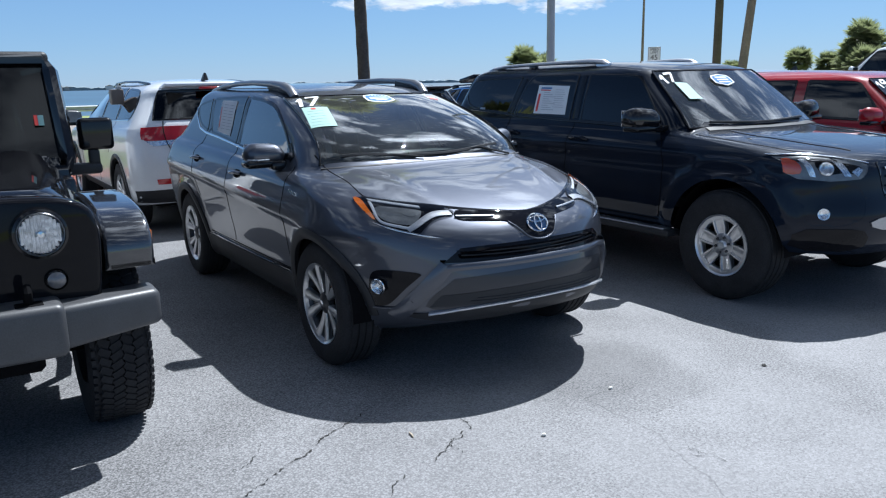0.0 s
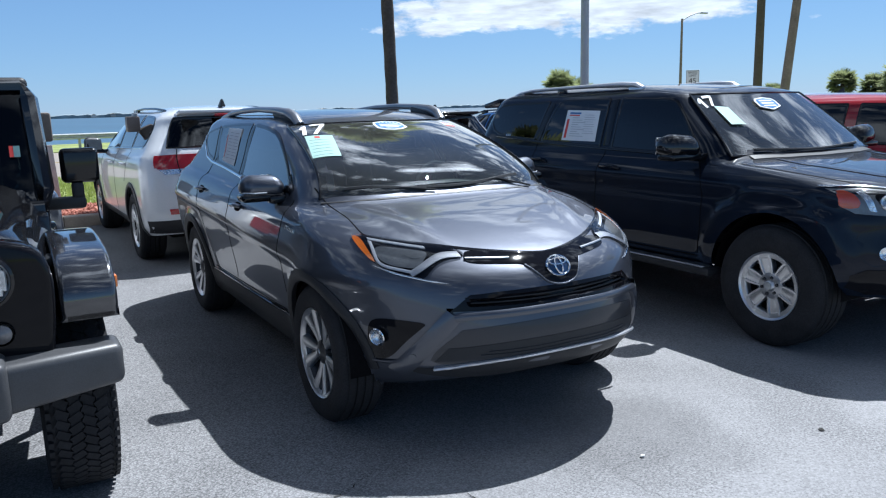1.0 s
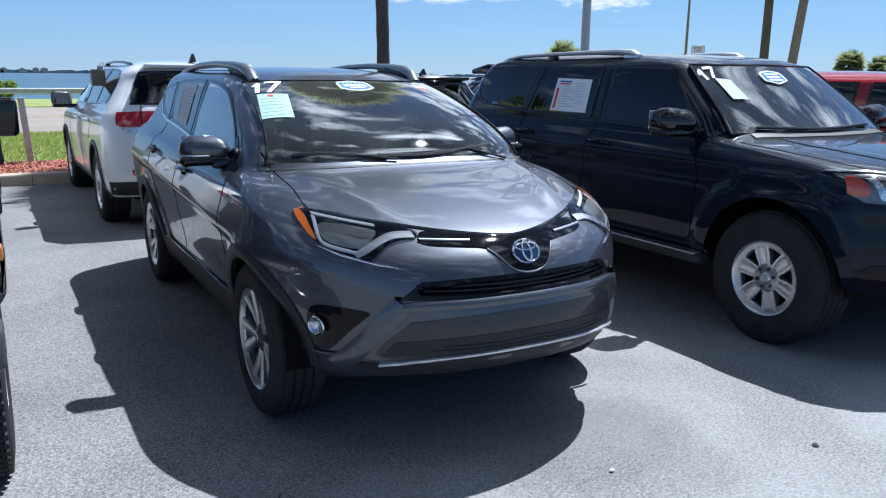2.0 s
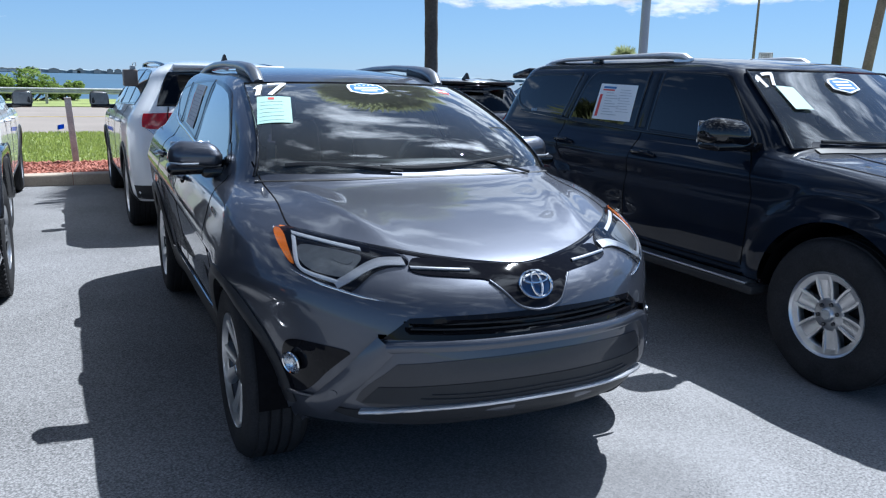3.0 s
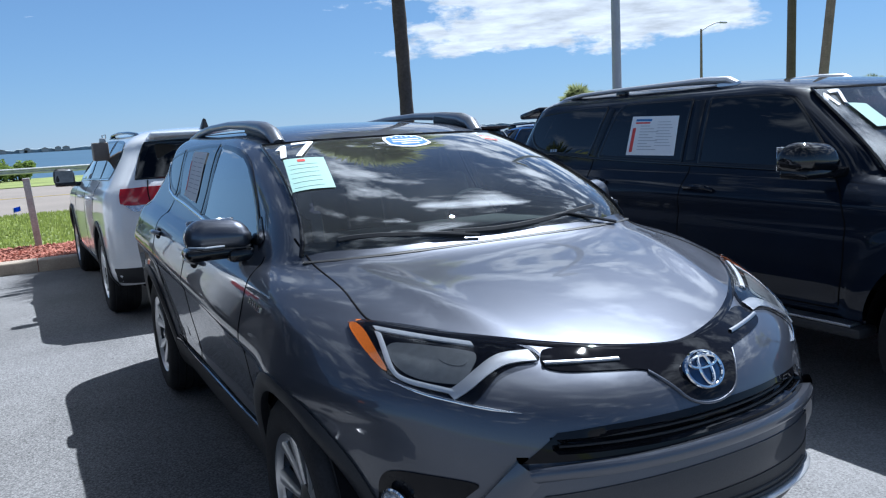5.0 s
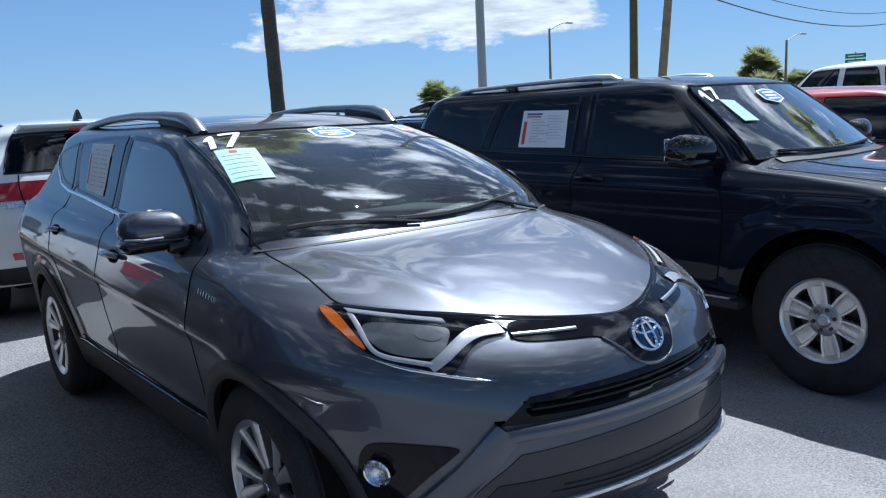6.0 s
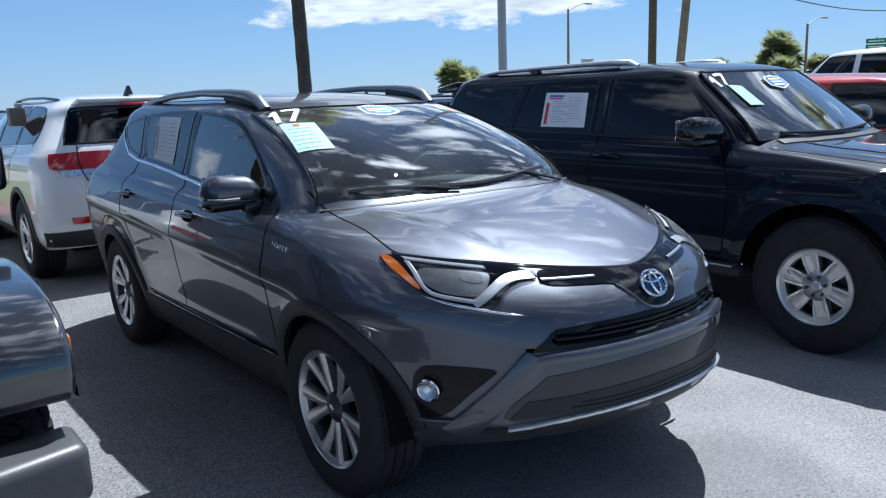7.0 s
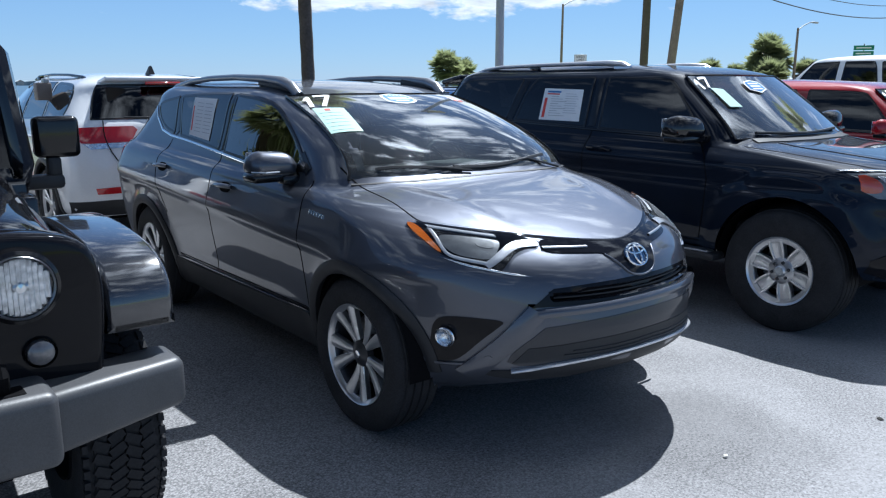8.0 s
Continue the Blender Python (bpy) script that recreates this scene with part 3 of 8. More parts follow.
def strip_on(sh, line, view, width, side=1, lift=0.002, thick=0.006, closed=False, step=0.03, taper=False):
    """A narrow moulding or shut line that follows a line on the body."""
    ln = dense(line, step, closed)
    t = (np.roll(ln, -1, axis=0) - np.roll(ln, 1, axis=0)) if closed else np.gradient(ln, axis=0)
    t /= np.linalg.norm(t, axis=1, keepdims=True) + 1e-9
    nn = np.stack([-t[:, 1], t[:, 0]], 1)
    n = len(ln)
    k = np.ones(n)
    if taper:
        k = np.clip(np.minimum(np.arange(n), n - 1 - np.arange(n)) / (0.25 * n), 0.12, 1)
    vs = []
    for o, h in ((-0.5, -thick), (-0.5, 0.0), (-0.2, 0.25 * thick), (0.2, 0.25 * thick), (0.5, 0.0), (0.5, -thick)):
        for (a, b), kk in zip(ln + nn * (o * width * k)[:, None], k):
            p, q = sh.hit(view, a, b, side)
            vs.append(p + q * (lift + h))
    fs, m = [], (n if closed else n - 1)
    for r in range(5):
        for i in range(m):
            j = (i + 1) % n
            fs.append((r * n + i, r * n + j, (r + 1) * n + j, (r + 1) * n + i))
    return vs, fs


def fixed(name, sh, outline, view, material, parent, label="", sides=(1,), **kw):
    """One panel on each side given."""
    obs = []
    for s in sides:
        o = np.array(outline, float)
        if s < 0 and view != "side":
            o = o * np.array([-1, 1])
        v, f = on_shell(sh, o, view, s, **kw)
        ob = link(name, v, f, material, parent, label, angle=35)
        bm = bmesh.new()
        bm.from_mesh(ob.data)
        bmesh.ops.recalc_face_normals(bm, faces=bm.faces)
        mid = sum((f.normal * f.calc_area() for f in bm.faces), Vector())
        want = {"side": Vector((s, 0, 0.2)), "front": Vector((0, -1, 0.2)), "rear": Vector((0, 1, 0.2)), "top": Vector((0, 0, 1))}[view]
        if mid.dot(want) < 0:
            bmesh.ops.reverse_faces(bm, faces=bm.faces)
        bm.to_mesh(ob.data)
        bm.free()
        obs.append(ob)
    return obs


def moulded(name, sh, line, view, width, material, parent, label="", sides=(1,), **kw):
    obs = []
    for s in sides:
        o = np.array(line, float)
        if s < 0 and view != "side":
            o = o * np.array([-1, 1])
        v, f = strip_on(sh, o, view, width, s, **kw)
        obs.append(link(name, v, f, material, parent, label, angle=50))
    return obs


def arc(y, z, r, a0, a1, n=24):
    return [(y + r * math.cos(radians(a0 + (a1 - a0) * k / n)), z + r * math.sin(radians(a0 + (a1 - a0) * k / n))) for k in range(n + 1)]


# ---- wheels ----
def spoke_bm(r0, r1, a0, a1, w0, w1, x0, x1, thick):
    """One spoke from the hub to the rim, in the plane across the axle; a: its angle there, w: its width."""
    bm = bmesh.new()
    rows = []
    for k in range(5):
        t = k / 4
        r, a, w, x = r0 + (r1 - r0) * t, a0 + (a1 - a0) * t, w0 + (w1 - w0) * t, x0 + (x1 - x0) * (t ** 1.5)
        c, s = math.cos(a), math.sin(a)
        prof = ((-0.5, -thick), (-0.5, -0.006), (-0.32, 0), (0.32, 0), (0.5, -0.006), (0.5, -thick))
        rows.append([bm.verts.new((x + d, r * c - o * w * s, r * s + o * w * c)) for o, d in prof])
    for p, q in zip(rows, rows[1:]):
        for i in range(5):
            bm.faces.new((p[i], p[i + 1], q[i + 1], q[i]))
    return bm


def build_wheel(style, R, width, rim):
    """A wheel about the x axis with its outer face at x = 0; a top-level thing only until it is copied onto a car."""
    W = width
    bm = bm_lathe([(rim * 0.97, -W), (rim * 0.93, -W * 0.8), (rim * 0.90, -W * 0.35), (rim * 0.93, -0.03), (rim * 0.985, -0.012), (rim, 0.0), (rim, -0.012)], 56)
    wheel = part("wheel", bm, M_DARKALLOY)
    s = 0.012
    prof = [(rim * 0.98, -W + 0.01), (rim + 0.012, -W + 0.004), (rim + 0.5 * (R - rim), -W - s), (R - 0.03, -W - 0.004), (R - 0.008, -W + 0.02)]
    lanes = 4
    for k in range(lanes):
        a, b = -W + 0.028 + k * (W - 0.056) / lanes, -W + 0.028 + (k + 1) * (W - 0.056) / lanes
        prof += [(R - 0.009, a + 0.003), (R, a + 0.006), (R, b - 0.006), (R - 0.009, b - 0.003)]
    prof += [(R - 0.008, -0.02), (R - 0.03, 0.004), (rim + 0.55 * (R - rim), s), (rim + 0.22 * (R - rim), s * 0.9), (rim + 0.012, 0.004), (rim * 0.985, -0.006)]
    part("tyre", bm_lathe(prof, 64), M_TYRE, wheel, angle=50)
    bm = bm_lathe([(rim * 0.30, -0.095), (rim * 0.70, -0.095), (rim * 0.72, -0.11), (rim * 0.3, -0.115)], 40)
    part("brake_disc", bm, M_DARKALLOY, wheel)
    part("hub_backing", bm_lathe([(0.0, -0.12), (rim * 0.92, -0.125), (rim * 0.92, -0.135)], 36), M_DARK, wheel)
    part("rim_lip", bm_lathe([(rim * 0.90, -0.020), (rim * 0.945, -0.008), (rim * 0.985, -0.004), (rim, 0.002), (rim * 1.005, -0.006)], 56), M_ALLOY, wheel)
    if style == "rav":
        for k in range(5):
            for sg in (-1, 1):
                a = 2 * math.pi * k / 5 + 0.2
                bm = spoke_bm(0.042, rim * 0.96, a + sg * 0.16, a + sg * 0.285, 0.026, 0.066, -0.030, -0.008, 0.03)
                part("spoke", bm, M_ALLOY, wheel)
            bm = spoke_bm(0.05, rim * 0.62, a, a, 0.02, 0.012, -0.034, -0.026, 0.02)
            part("spoke_web", bm, M_DARKALLOY, wheel)
        part("hub_cap", bm_lathe([(0.0, -0.012), (0.022, -0.013), (0.032, -0.018), (0.062, -0.03), (0.066, -0.06)], 28), M_DARKALLOY, wheel)
        part("hub_badge", bm_lathe([(0.0, -0.0095), (0.017, -0.0105), (0.019, -0.014)], 20), M_CHROME, wheel)
    elif style == "runner":
        for k in range(6):
            a = 2 * math.pi * k / 6 + 0.15
            spoke = part("spoke", spoke_bm(0.050, rim * 0.93, a, a, 0.066, 0.098, -0.030, -0.015, 0.045), M_ALLOY, wheel)
            for sg in (-1, 1):
                bm = spoke_bm(0.062, rim * 0.90, a + sg * 0.40, a + sg * 0.195, 0.014, 0.022, -0.026, -0.010, 0.02)
                part("spoke_rib", bm, M_ALLOY, spoke)
            b = a + math.pi / 6
            part("wheel_nut", bm_lathe([(0.0, -0.010), (0.010, -0.011), (0.013, -0.03)], 6, at=(0, 0.056 * math.cos(b), 0.056 * math.sin(b))), M_DARKALLOY, wheel)
        part("hub_plate", bm_lathe([(0.0, -0.020), (0.070, -0.021), (0.088, -0.030), (0.090, -0.06)], 36), M_SATIN, wheel)
        part("rim_face", bm_lathe([(rim * 0.80, -0.06), (rim * 0.79, -0.026), (rim * 0.82, -0.016), (rim * 0.95, -0.008)], 48), M_ALLOY, wheel)
        part("hub_cap", bm_lathe([(0.0, -0.004), (0.026, -0.005), (0.034, -0.010), (0.040, -0.022)], 30), M_ALLOY, wheel)
        part("hub_badge", bm_lathe([(0.0, 0.001), (0.024, 0.0), (0.027, -0.005)], 24), M_STEEL, wheel)
    else:
        n = 5
        for k in range(n):
            a = 2 * math.pi * k / n
            for sg in (-1, 1):
                bm = spoke_bm(0.05, rim * 0.96, a + sg * 0.14, a + sg * 0.2, 0.035, 0.045, -0.02, -0.008, 0.035)
                part("spoke", bm, M_ALLOY, wheel)
        part("hub_cap", bm_lathe([(0.0, -0.006), (0.03, -0.008), (0.06, -0.02), (0.07, -0.05)], 24), M_ALLOY, wheel)
    if style == "jeep":
        bm = bmesh.new()
        for k in range(60):
            a = 2 * math.pi * k / 60
            for lane in range(4):
                x = -W + 0.03 + (lane + 0.5) * (W - 0.06) / 4
                aa = a + (0.055 if lane % 2 else 0)
                g = bmesh.ops.create_cube(bm, size=1.0, matrix=pose(0, 0, 0, math.degrees(aa) - 90, 0, 0) @ pose(x, 0, R - 0.001, 0, 0, 28 if lane % 2 else -28) @ Matrix.Diagonal((W * 0.20, 0.029, 0.014, 1)))
            for sg in (-W + 0.008, -0.008):
                bmesh.ops.create_cube(bm, size=1.0, matrix=pose(0, 0, 0, math.degrees(a) - 90, 0, 0) @ pose(sg, 0, R - 0.018) @ Matrix.Diagonal((0.018, 0.026, 0.032, 1)))
        part("tread", bm, M_TYRE, wheel)
    return wheel


def put_wheels(proto, car, spots):
    """Copies of a wheel as parts of a car: (x of the outer face, y, z); negative x faces the other way."""
    for x, y, z in spots:
        c = copy_thing(proto, pose(x, y, z, 0, 0, 0 if x > 0 else 180) @ pose(0, 0, 0, 40 * y, 0, 0))
        c.parent = car
    for o in list(proto.children_recursive) + [proto]:
        bpy.data.objects.remove(o)

# ---- setting ----
KERB_Y = 9.62


def asphalt_nodes():
    """Worn asphalt: bright stone grains, tar stains and fine wandering cracks."""
    nt = M_ASPHALT.node_tree
    N, L = nt.nodes.new, nt.links.new
    p = nt.nodes["Principled BSDF"]
    src = p.inputs["Base Color"].links[0].from_socket
    co = N("ShaderNodeTexCoord")

    def tex(kind, scale, **kw):
        n = N(kind)
        n.inputs["Scale"].default_value = scale
        for k, v in kw.items():
            n.inputs[k].default_value = v
        return n
    warp = tex("ShaderNodeTexNoise", 1.6, Detail=5.0)
    L(co.outputs["Object"], warp.inputs["Vector"])
    off = N("ShaderNodeVectorMath")
    off.operation = "MULTIPLY_ADD"
    L(warp.outputs["Color"], off.inputs[0])
    off.inputs[1].default_value = (0.75, 0.75, 0)
    L(co.outputs["Object"], off.inputs[2])
    vor = tex("ShaderNodeTexVoronoi", 0.55)
    vor.feature, vor.voronoi_dimensions = "DISTANCE_TO_EDGE", "2D"
    L(off.outputs[0], vor.inputs["Vector"])
    line = N("ShaderNodeMapRange")
    L(vor.outputs["Distance"], line.inputs[0])
    line.inputs[1].default_value, line.inputs[2].default_value, line.inputs[3].default_value, line.inputs[4].default_value = 0.0, 0.005, 0.7, 1.0
    patchy = tex("ShaderNodeTexNoise", 0.35, Detail=2.0)
    L(co.outputs["Object"], patchy.inputs["Vector"])
    mask = N("ShaderNodeMapRange")
    L(patchy.outputs["Fac"], mask.inputs[0])
    mask.inputs[1].default_value, mask.inputs[2].default_value = 0.52, 0.60
    mask.inputs[3].default_value, mask.inputs[4].default_value = 1.0, 0.0
    lift = N("ShaderNodeMath")
    lift.operation, lift.use_clamp = "ADD", True
    L(line.outputs[0], lift.inputs[0]), L(mask.outputs[0], lift.inputs[1])
    grains = tex("ShaderNodeTexNoise", 84.0, Detail=4.0, Roughness=0.75)
    L(co.outputs["Object"], grains.inputs["Vector"])
    # open patches where the stones stand out, and smooth ones where fine dust fills the pits
    worn = tex("ShaderNodeTexNoise", 1.1, Detail=4.0)
    L(co.outputs["Object"], worn.inputs["Vector"])
    pit = N("ShaderNodeMapRange")
    L(worn.outputs["Fac"], pit.inputs[0])
    pit.inputs[1].default_value, pit.inputs[2].default_value, pit.inputs[3].default_value, pit.inputs[4].default_value = 0.38, 0.62, 0.10, -0.02
    moved = N("ShaderNodeMath")
    moved.operation = "ADD"
    L(grains.outputs["Fac"], moved.inputs[0]), L(pit.outputs[0], moved.inputs[1])
    gr = N("ShaderNodeMapRange")
    L(moved.outputs[0], gr.inputs[0])
    gr.inputs[1].default_value, gr.inputs[2].default_value, gr.inputs[3].default_value, gr.inputs[4].default_value = 0.36, 0.53, 0.50, 1.08
    bump = N("ShaderNodeBump")
    # single stones of the mix, each with its own shade
    stone = tex("ShaderNodeTexVoronoi", 105.0)
    L(co.outputs["Object"], stone.inputs["Vector"])
    tone = N("ShaderNodeSeparateColor")
    L(stone.outputs["Color"], tone.inputs[0])
    shade = N("ShaderNodeMapRange")
    L(tone.outputs[0], shade.inputs[0])
    shade.inputs[3].default_value, shade.inputs[4].default_value = 0.84, 1.16
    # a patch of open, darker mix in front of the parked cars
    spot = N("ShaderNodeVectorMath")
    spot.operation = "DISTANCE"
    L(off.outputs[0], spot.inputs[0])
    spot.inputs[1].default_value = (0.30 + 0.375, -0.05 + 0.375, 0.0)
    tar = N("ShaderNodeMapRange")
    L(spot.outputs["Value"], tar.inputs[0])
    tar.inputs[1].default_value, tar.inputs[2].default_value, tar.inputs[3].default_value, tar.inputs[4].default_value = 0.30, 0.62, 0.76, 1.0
    # the driving lane is worn paler than the bays
    lane = N("ShaderNodeVectorMath")
    lane.operation = "DISTANCE"
    L(off.outputs[0], lane.inputs[0])
    lane.inputs[1].default_value = (1.3 + 0.375, -1.4 + 0.375, 0.0)
    pale = N("ShaderNodeMapRange")
    L(lane.outputs["Value"], pale.inputs[0])
    pale.inputs[1].default_value, pale.inputs[2].default_value, pale.inputs[3].default_value, pale.inputs[4].default_value = 1.4, 3.6, 1.05, 0.93
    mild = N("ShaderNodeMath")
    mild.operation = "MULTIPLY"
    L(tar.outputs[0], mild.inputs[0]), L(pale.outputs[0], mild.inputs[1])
    gap = N("ShaderNodeMapRange")
    L(stone.outputs["Distance"], gap.inputs[0])
    gap.inputs[1].default_value, gap.inputs[2].default_value, gap.inputs[3].default_value, gap.inputs[4].default_value = 0.30, 0.75, 1.10, 0.50
    pits = N("ShaderNodeMath")
    pits.operation = "MULTIPLY"
    open_mix = N("ShaderNodeMapRange")
    L(lane.outputs["Value"], open_mix.inputs[0])
    open_mix.inputs[1].default_value, open_mix.inputs[2].default_value, open_mix.inputs[3].default_value, open_mix.inputs[4].default_value = 1.6, 3.4, 0.15, 0.80
    part_gap = N("ShaderNodeMix")
    L(open_mix.outputs[0], part_gap.inputs[0])
    part_gap.inputs[2].default_value = 0.94
    L(gap.outputs[0], part_gap.inputs[3])
    L(shade.outputs[0], pits.inputs[0]), L(part_gap.outputs[0], pits.inputs[1])
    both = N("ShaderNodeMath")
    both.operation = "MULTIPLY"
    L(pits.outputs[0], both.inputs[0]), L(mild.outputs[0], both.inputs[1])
    bump.inputs["Strength"].default_value, bump.inputs["Distance"].default_value = 0.45, 0.004
    L(moved.outputs[0], bump.inputs["Height"])
    L(bump.outputs[0], p.inputs["Normal"])
    k = N("ShaderNodeMath")
    k.operation = "MULTIPLY"
    L(lift.outputs[0], k.inputs[0]), L(gr.outputs[0], k.inputs[1])
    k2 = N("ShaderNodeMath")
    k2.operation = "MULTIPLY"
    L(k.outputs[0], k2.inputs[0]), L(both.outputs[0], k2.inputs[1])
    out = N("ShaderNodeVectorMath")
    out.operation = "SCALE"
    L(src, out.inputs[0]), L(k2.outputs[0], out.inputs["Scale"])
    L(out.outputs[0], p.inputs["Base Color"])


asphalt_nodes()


def flat(name, x0, x1, y0, y1, z, material, label, category="", depth=0.3):
    bm = bm_box((x1 - x0, y1 - y0, depth), ((x0 + x1) / 2, (y0 + y1) / 2, z - depth / 2))
    return tagged(part(name, bm, material, label=label), kind="structure", category=category)


flat("ground", -2500, 2500, -2500, 50, -0.06, M_SOIL, "flat coastal ground with thin grass", "ground")
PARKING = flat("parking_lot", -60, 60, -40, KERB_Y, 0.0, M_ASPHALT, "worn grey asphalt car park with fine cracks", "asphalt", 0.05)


def build_crack(line, wide, seed):
    """A dark open crack: a thin ribbon that wanders along a line and varies in width."""
    rnd = random.Random(seed)
    pts = dense(line, 0.012, False)
    n = len(pts)
    t = np.gradient(pts, axis=0)
    t /= np.linalg.norm(t, axis=1, keepdims=True) + 1e-9
    nn = np.stack([-t[:, 1], t[:, 0]], 1)
    vs, off = [], 0.0
    for i in range(n):
        off = 0.75 * off + rnd.uniform(-0.009, 0.009)
        w = wide * rnd.choice((0.0, 0.12, 0.3, 0.6, 1.0)) * min(1, 6 * i / n + 0.2, 6 * (n - 1 - i) / n + 0.2)
        for sg in (-0.5, 0.5):
            q = pts[i] + nn[i] * (off + sg * w)
            vs.append((q[0], q[1], 0.0035))
    link("crack", vs, [(2 * i, 2 * i + 1, 2 * i + 3, 2 * i + 2) for i in range(n - 1)], M_CRACK, PARKING, "dark hairline crack")


for seed, (wide, line) in enumerate((
        (0.011, [(-0.95, 0.22), (-1.16, 0.11), (-1.28, 0.04), (-1.42, -0.06), (-1.55, -0.14), (-1.64, -0.20), (-1.75, -0.25), (-1.95, -0.40)]),
        (0.006, [(-1.53, 0.15), (-1.60, 0.05), (-1.64, 0.0), (-1.73, -0.02)]),
        (0.008, [(-0.65, -0.11), (-0.68, -0.24), (-0.76, -0.30), (-0.80, -0.30), (-0.95, -0.40), (-1.05, -0.46), (-1.13, -0.46), (-1.18, -0.49), (-1.32, -0.60)]),
        (0.005, [(-0.80, -0.30), (-0.84, -0.36), (-0.83, -0.45)]),
        (0.004, [(-0.16, -0.94), (-0.03, -1.03), (-0.01, -0.96), (0.04, -1.20)]))):
    build_crack(line, wide, seed)


def build_litter(name, label, material, at, size, seed, turn=0.0):
    rnd = random.Random(seed)
    bm = bmesh.new()
    bmesh.ops.create_icosphere(bm, subdivisions=2, radius=1.0)
    for v in bm.verts:
        v.co *= rnd.uniform(0.8, 1.1)
        v.co = Vector((v.co.x * size[0], v.co.y * size[1], v.co.z * size[2]))
    ob = part(name, bm, material)
    ob.matrix_world = pose(at[0], at[1], size[2] * 0.8, 0, 0, turn)
    tagged(ob, label, name)


build_litter("twig", "dry pale twig lying on the asphalt", M_TWIG, (-0.94, -0.165), (0.032, 0.006, 0.006), 1, 80)
for i, at in enumerate(((-0.45, -0.51), (0.18, -0.29))):
    build_litter("pebble", "small pale pebble lying on the asphalt", M_PEBBLE, at, (0.013, 0.010, 0.008), 2 + i)
build_litter("leaf", "small dark dry leaf lying on the asphalt", M_CRACK, (1.10, -0.54), (0.022, 0.014, 0.004), 5, 30)
flat("mulch_bed", -40, 40, KERB_Y + 0.26, 11.5, 0.11, M_MULCH, "bed of red-brown bark mulch behind the kerb", "mulch", 0.15)
flat("lawn", -200, 200, 11.5, 18.6, 0.10, M_SOIL, "strip of bright green lawn beside the road", "lawn", 0.15)
flat("road", -800, 800, 18.6, 36.0, 0.03, M_ROAD, "pale sunlit road beside the bay", "road", 0.08)
flat("verge", -800, 800, 36.0, 47.0, 0.06, M_SOIL, "grass verge along the shore", "verge", 0.11)
flat("water", -2500, 2500, 50, 4000, -0.9, M_WATER, "blue-grey bay water with small ripples", "water", 0.3)


def build_kerb():
    kerb = tagged(new("kerb"), "pale concrete kerb with joints and stains", "kerb", kind="structure")
    prof = [(KERB_Y, -0.04), (KERB_Y, 0.125), (KERB_Y + 0.012, 0.145), (KERB_Y + 0.035, 0.152), (KERB_Y + 0.245, 0.152), (KERB_Y + 0.26, 0.14), (KERB_Y + 0.26, -0.04)]
    bm = bm_prism(prof, "x", -1.495, 1.495)
    first = part("kerb_stone", bm, M_CONCRETE, kerb)
    for k in range(-7, 9):
        if k:
            c = first.copy()
            scene.collection.objects.link(c)
            c.location.x = 3.0 * k
    lines = tagged(new("road_marking"), "faint yellow line along the road", "road marking", kind="structure")
    part("line", bm_box((300, 0.12, 0.01), (0, 27.5, 0.036)), shader("worn_yellow", (0.50, 0.36, 0.10), rough=0.8, grain=0.2, stain=0.3), lines)


build_kerb()


def scatter(name, label, material, count, x0, x1, y0, y1, z, make, category):
    """Many small pieces in one mesh."""
    rnd = random.Random(7)
    vs, fs = [], []
    for _ in range(count):
        x, y = rnd.uniform(x0, x1), rnd.uniform(y0, y1)
        v, f = make(rnd)
        a, o = rnd.uniform(0, 6.283), len(vs)
        c, s = math.cos(a), math.sin(a)
        vs += [(x + p[0] * c - p[1] * s, y + p[0] * s + p[1] * c, z + p[2]) for p in v]
        fs += [tuple(i + o for i in q) for q in f]
    return tagged(link(name, vs, fs, material, label=label, angle=30), category=category, kind="stuff")


def chip(rnd):
    l, w, h, t = rnd.uniform(0.02, 0.06), rnd.uniform(0.008, 0.02), rnd.uniform(0.005, 0.014), rnd.uniform(0, 0.03)
    v = [(-l, -w, -h), (l, -w, -h + t), (l, w, -h + t), (-l, w, -h), (-l * 0.8, -w, h), (l * 0.8, -w, h + t), (l * 0.8, w, h + t), (-l * 0.8, w, h)]
    return v, [(4, 5, 6, 7), (0, 1, 5, 4), (1, 2, 6, 5), (2, 3, 7, 6), (3, 0, 4, 7)]


def tuft(rnd):
    v, f = [], []
    for k in range(3):
        a, h, d = rnd.uniform(0, 6.28), rnd.uniform(0.03, 0.075), rnd.uniform(0.01, 0.04)
        c, s, o = math.cos(a), math.sin(a), len(v)
        v += [(-0.012 * s, 0.012 * c, 0), (0.012 * s, -0.012 * c, 0), (d * c, d * s, h)]
        f.append((o, o + 1, o + 2))
    return v, f


scatter("mulch_chips", "loose red-brown bark chips", M_MULCH, 7000, -6.5, 1.5, KERB_Y + 0.28, 11.5, 0.125, chip, "mulch")
scatter("lawn_grass", "short green lawn grass", M_GRASS, 16000, -7.5, 1.0, 11.4, 18.6, 0.10, tuft, "grass")


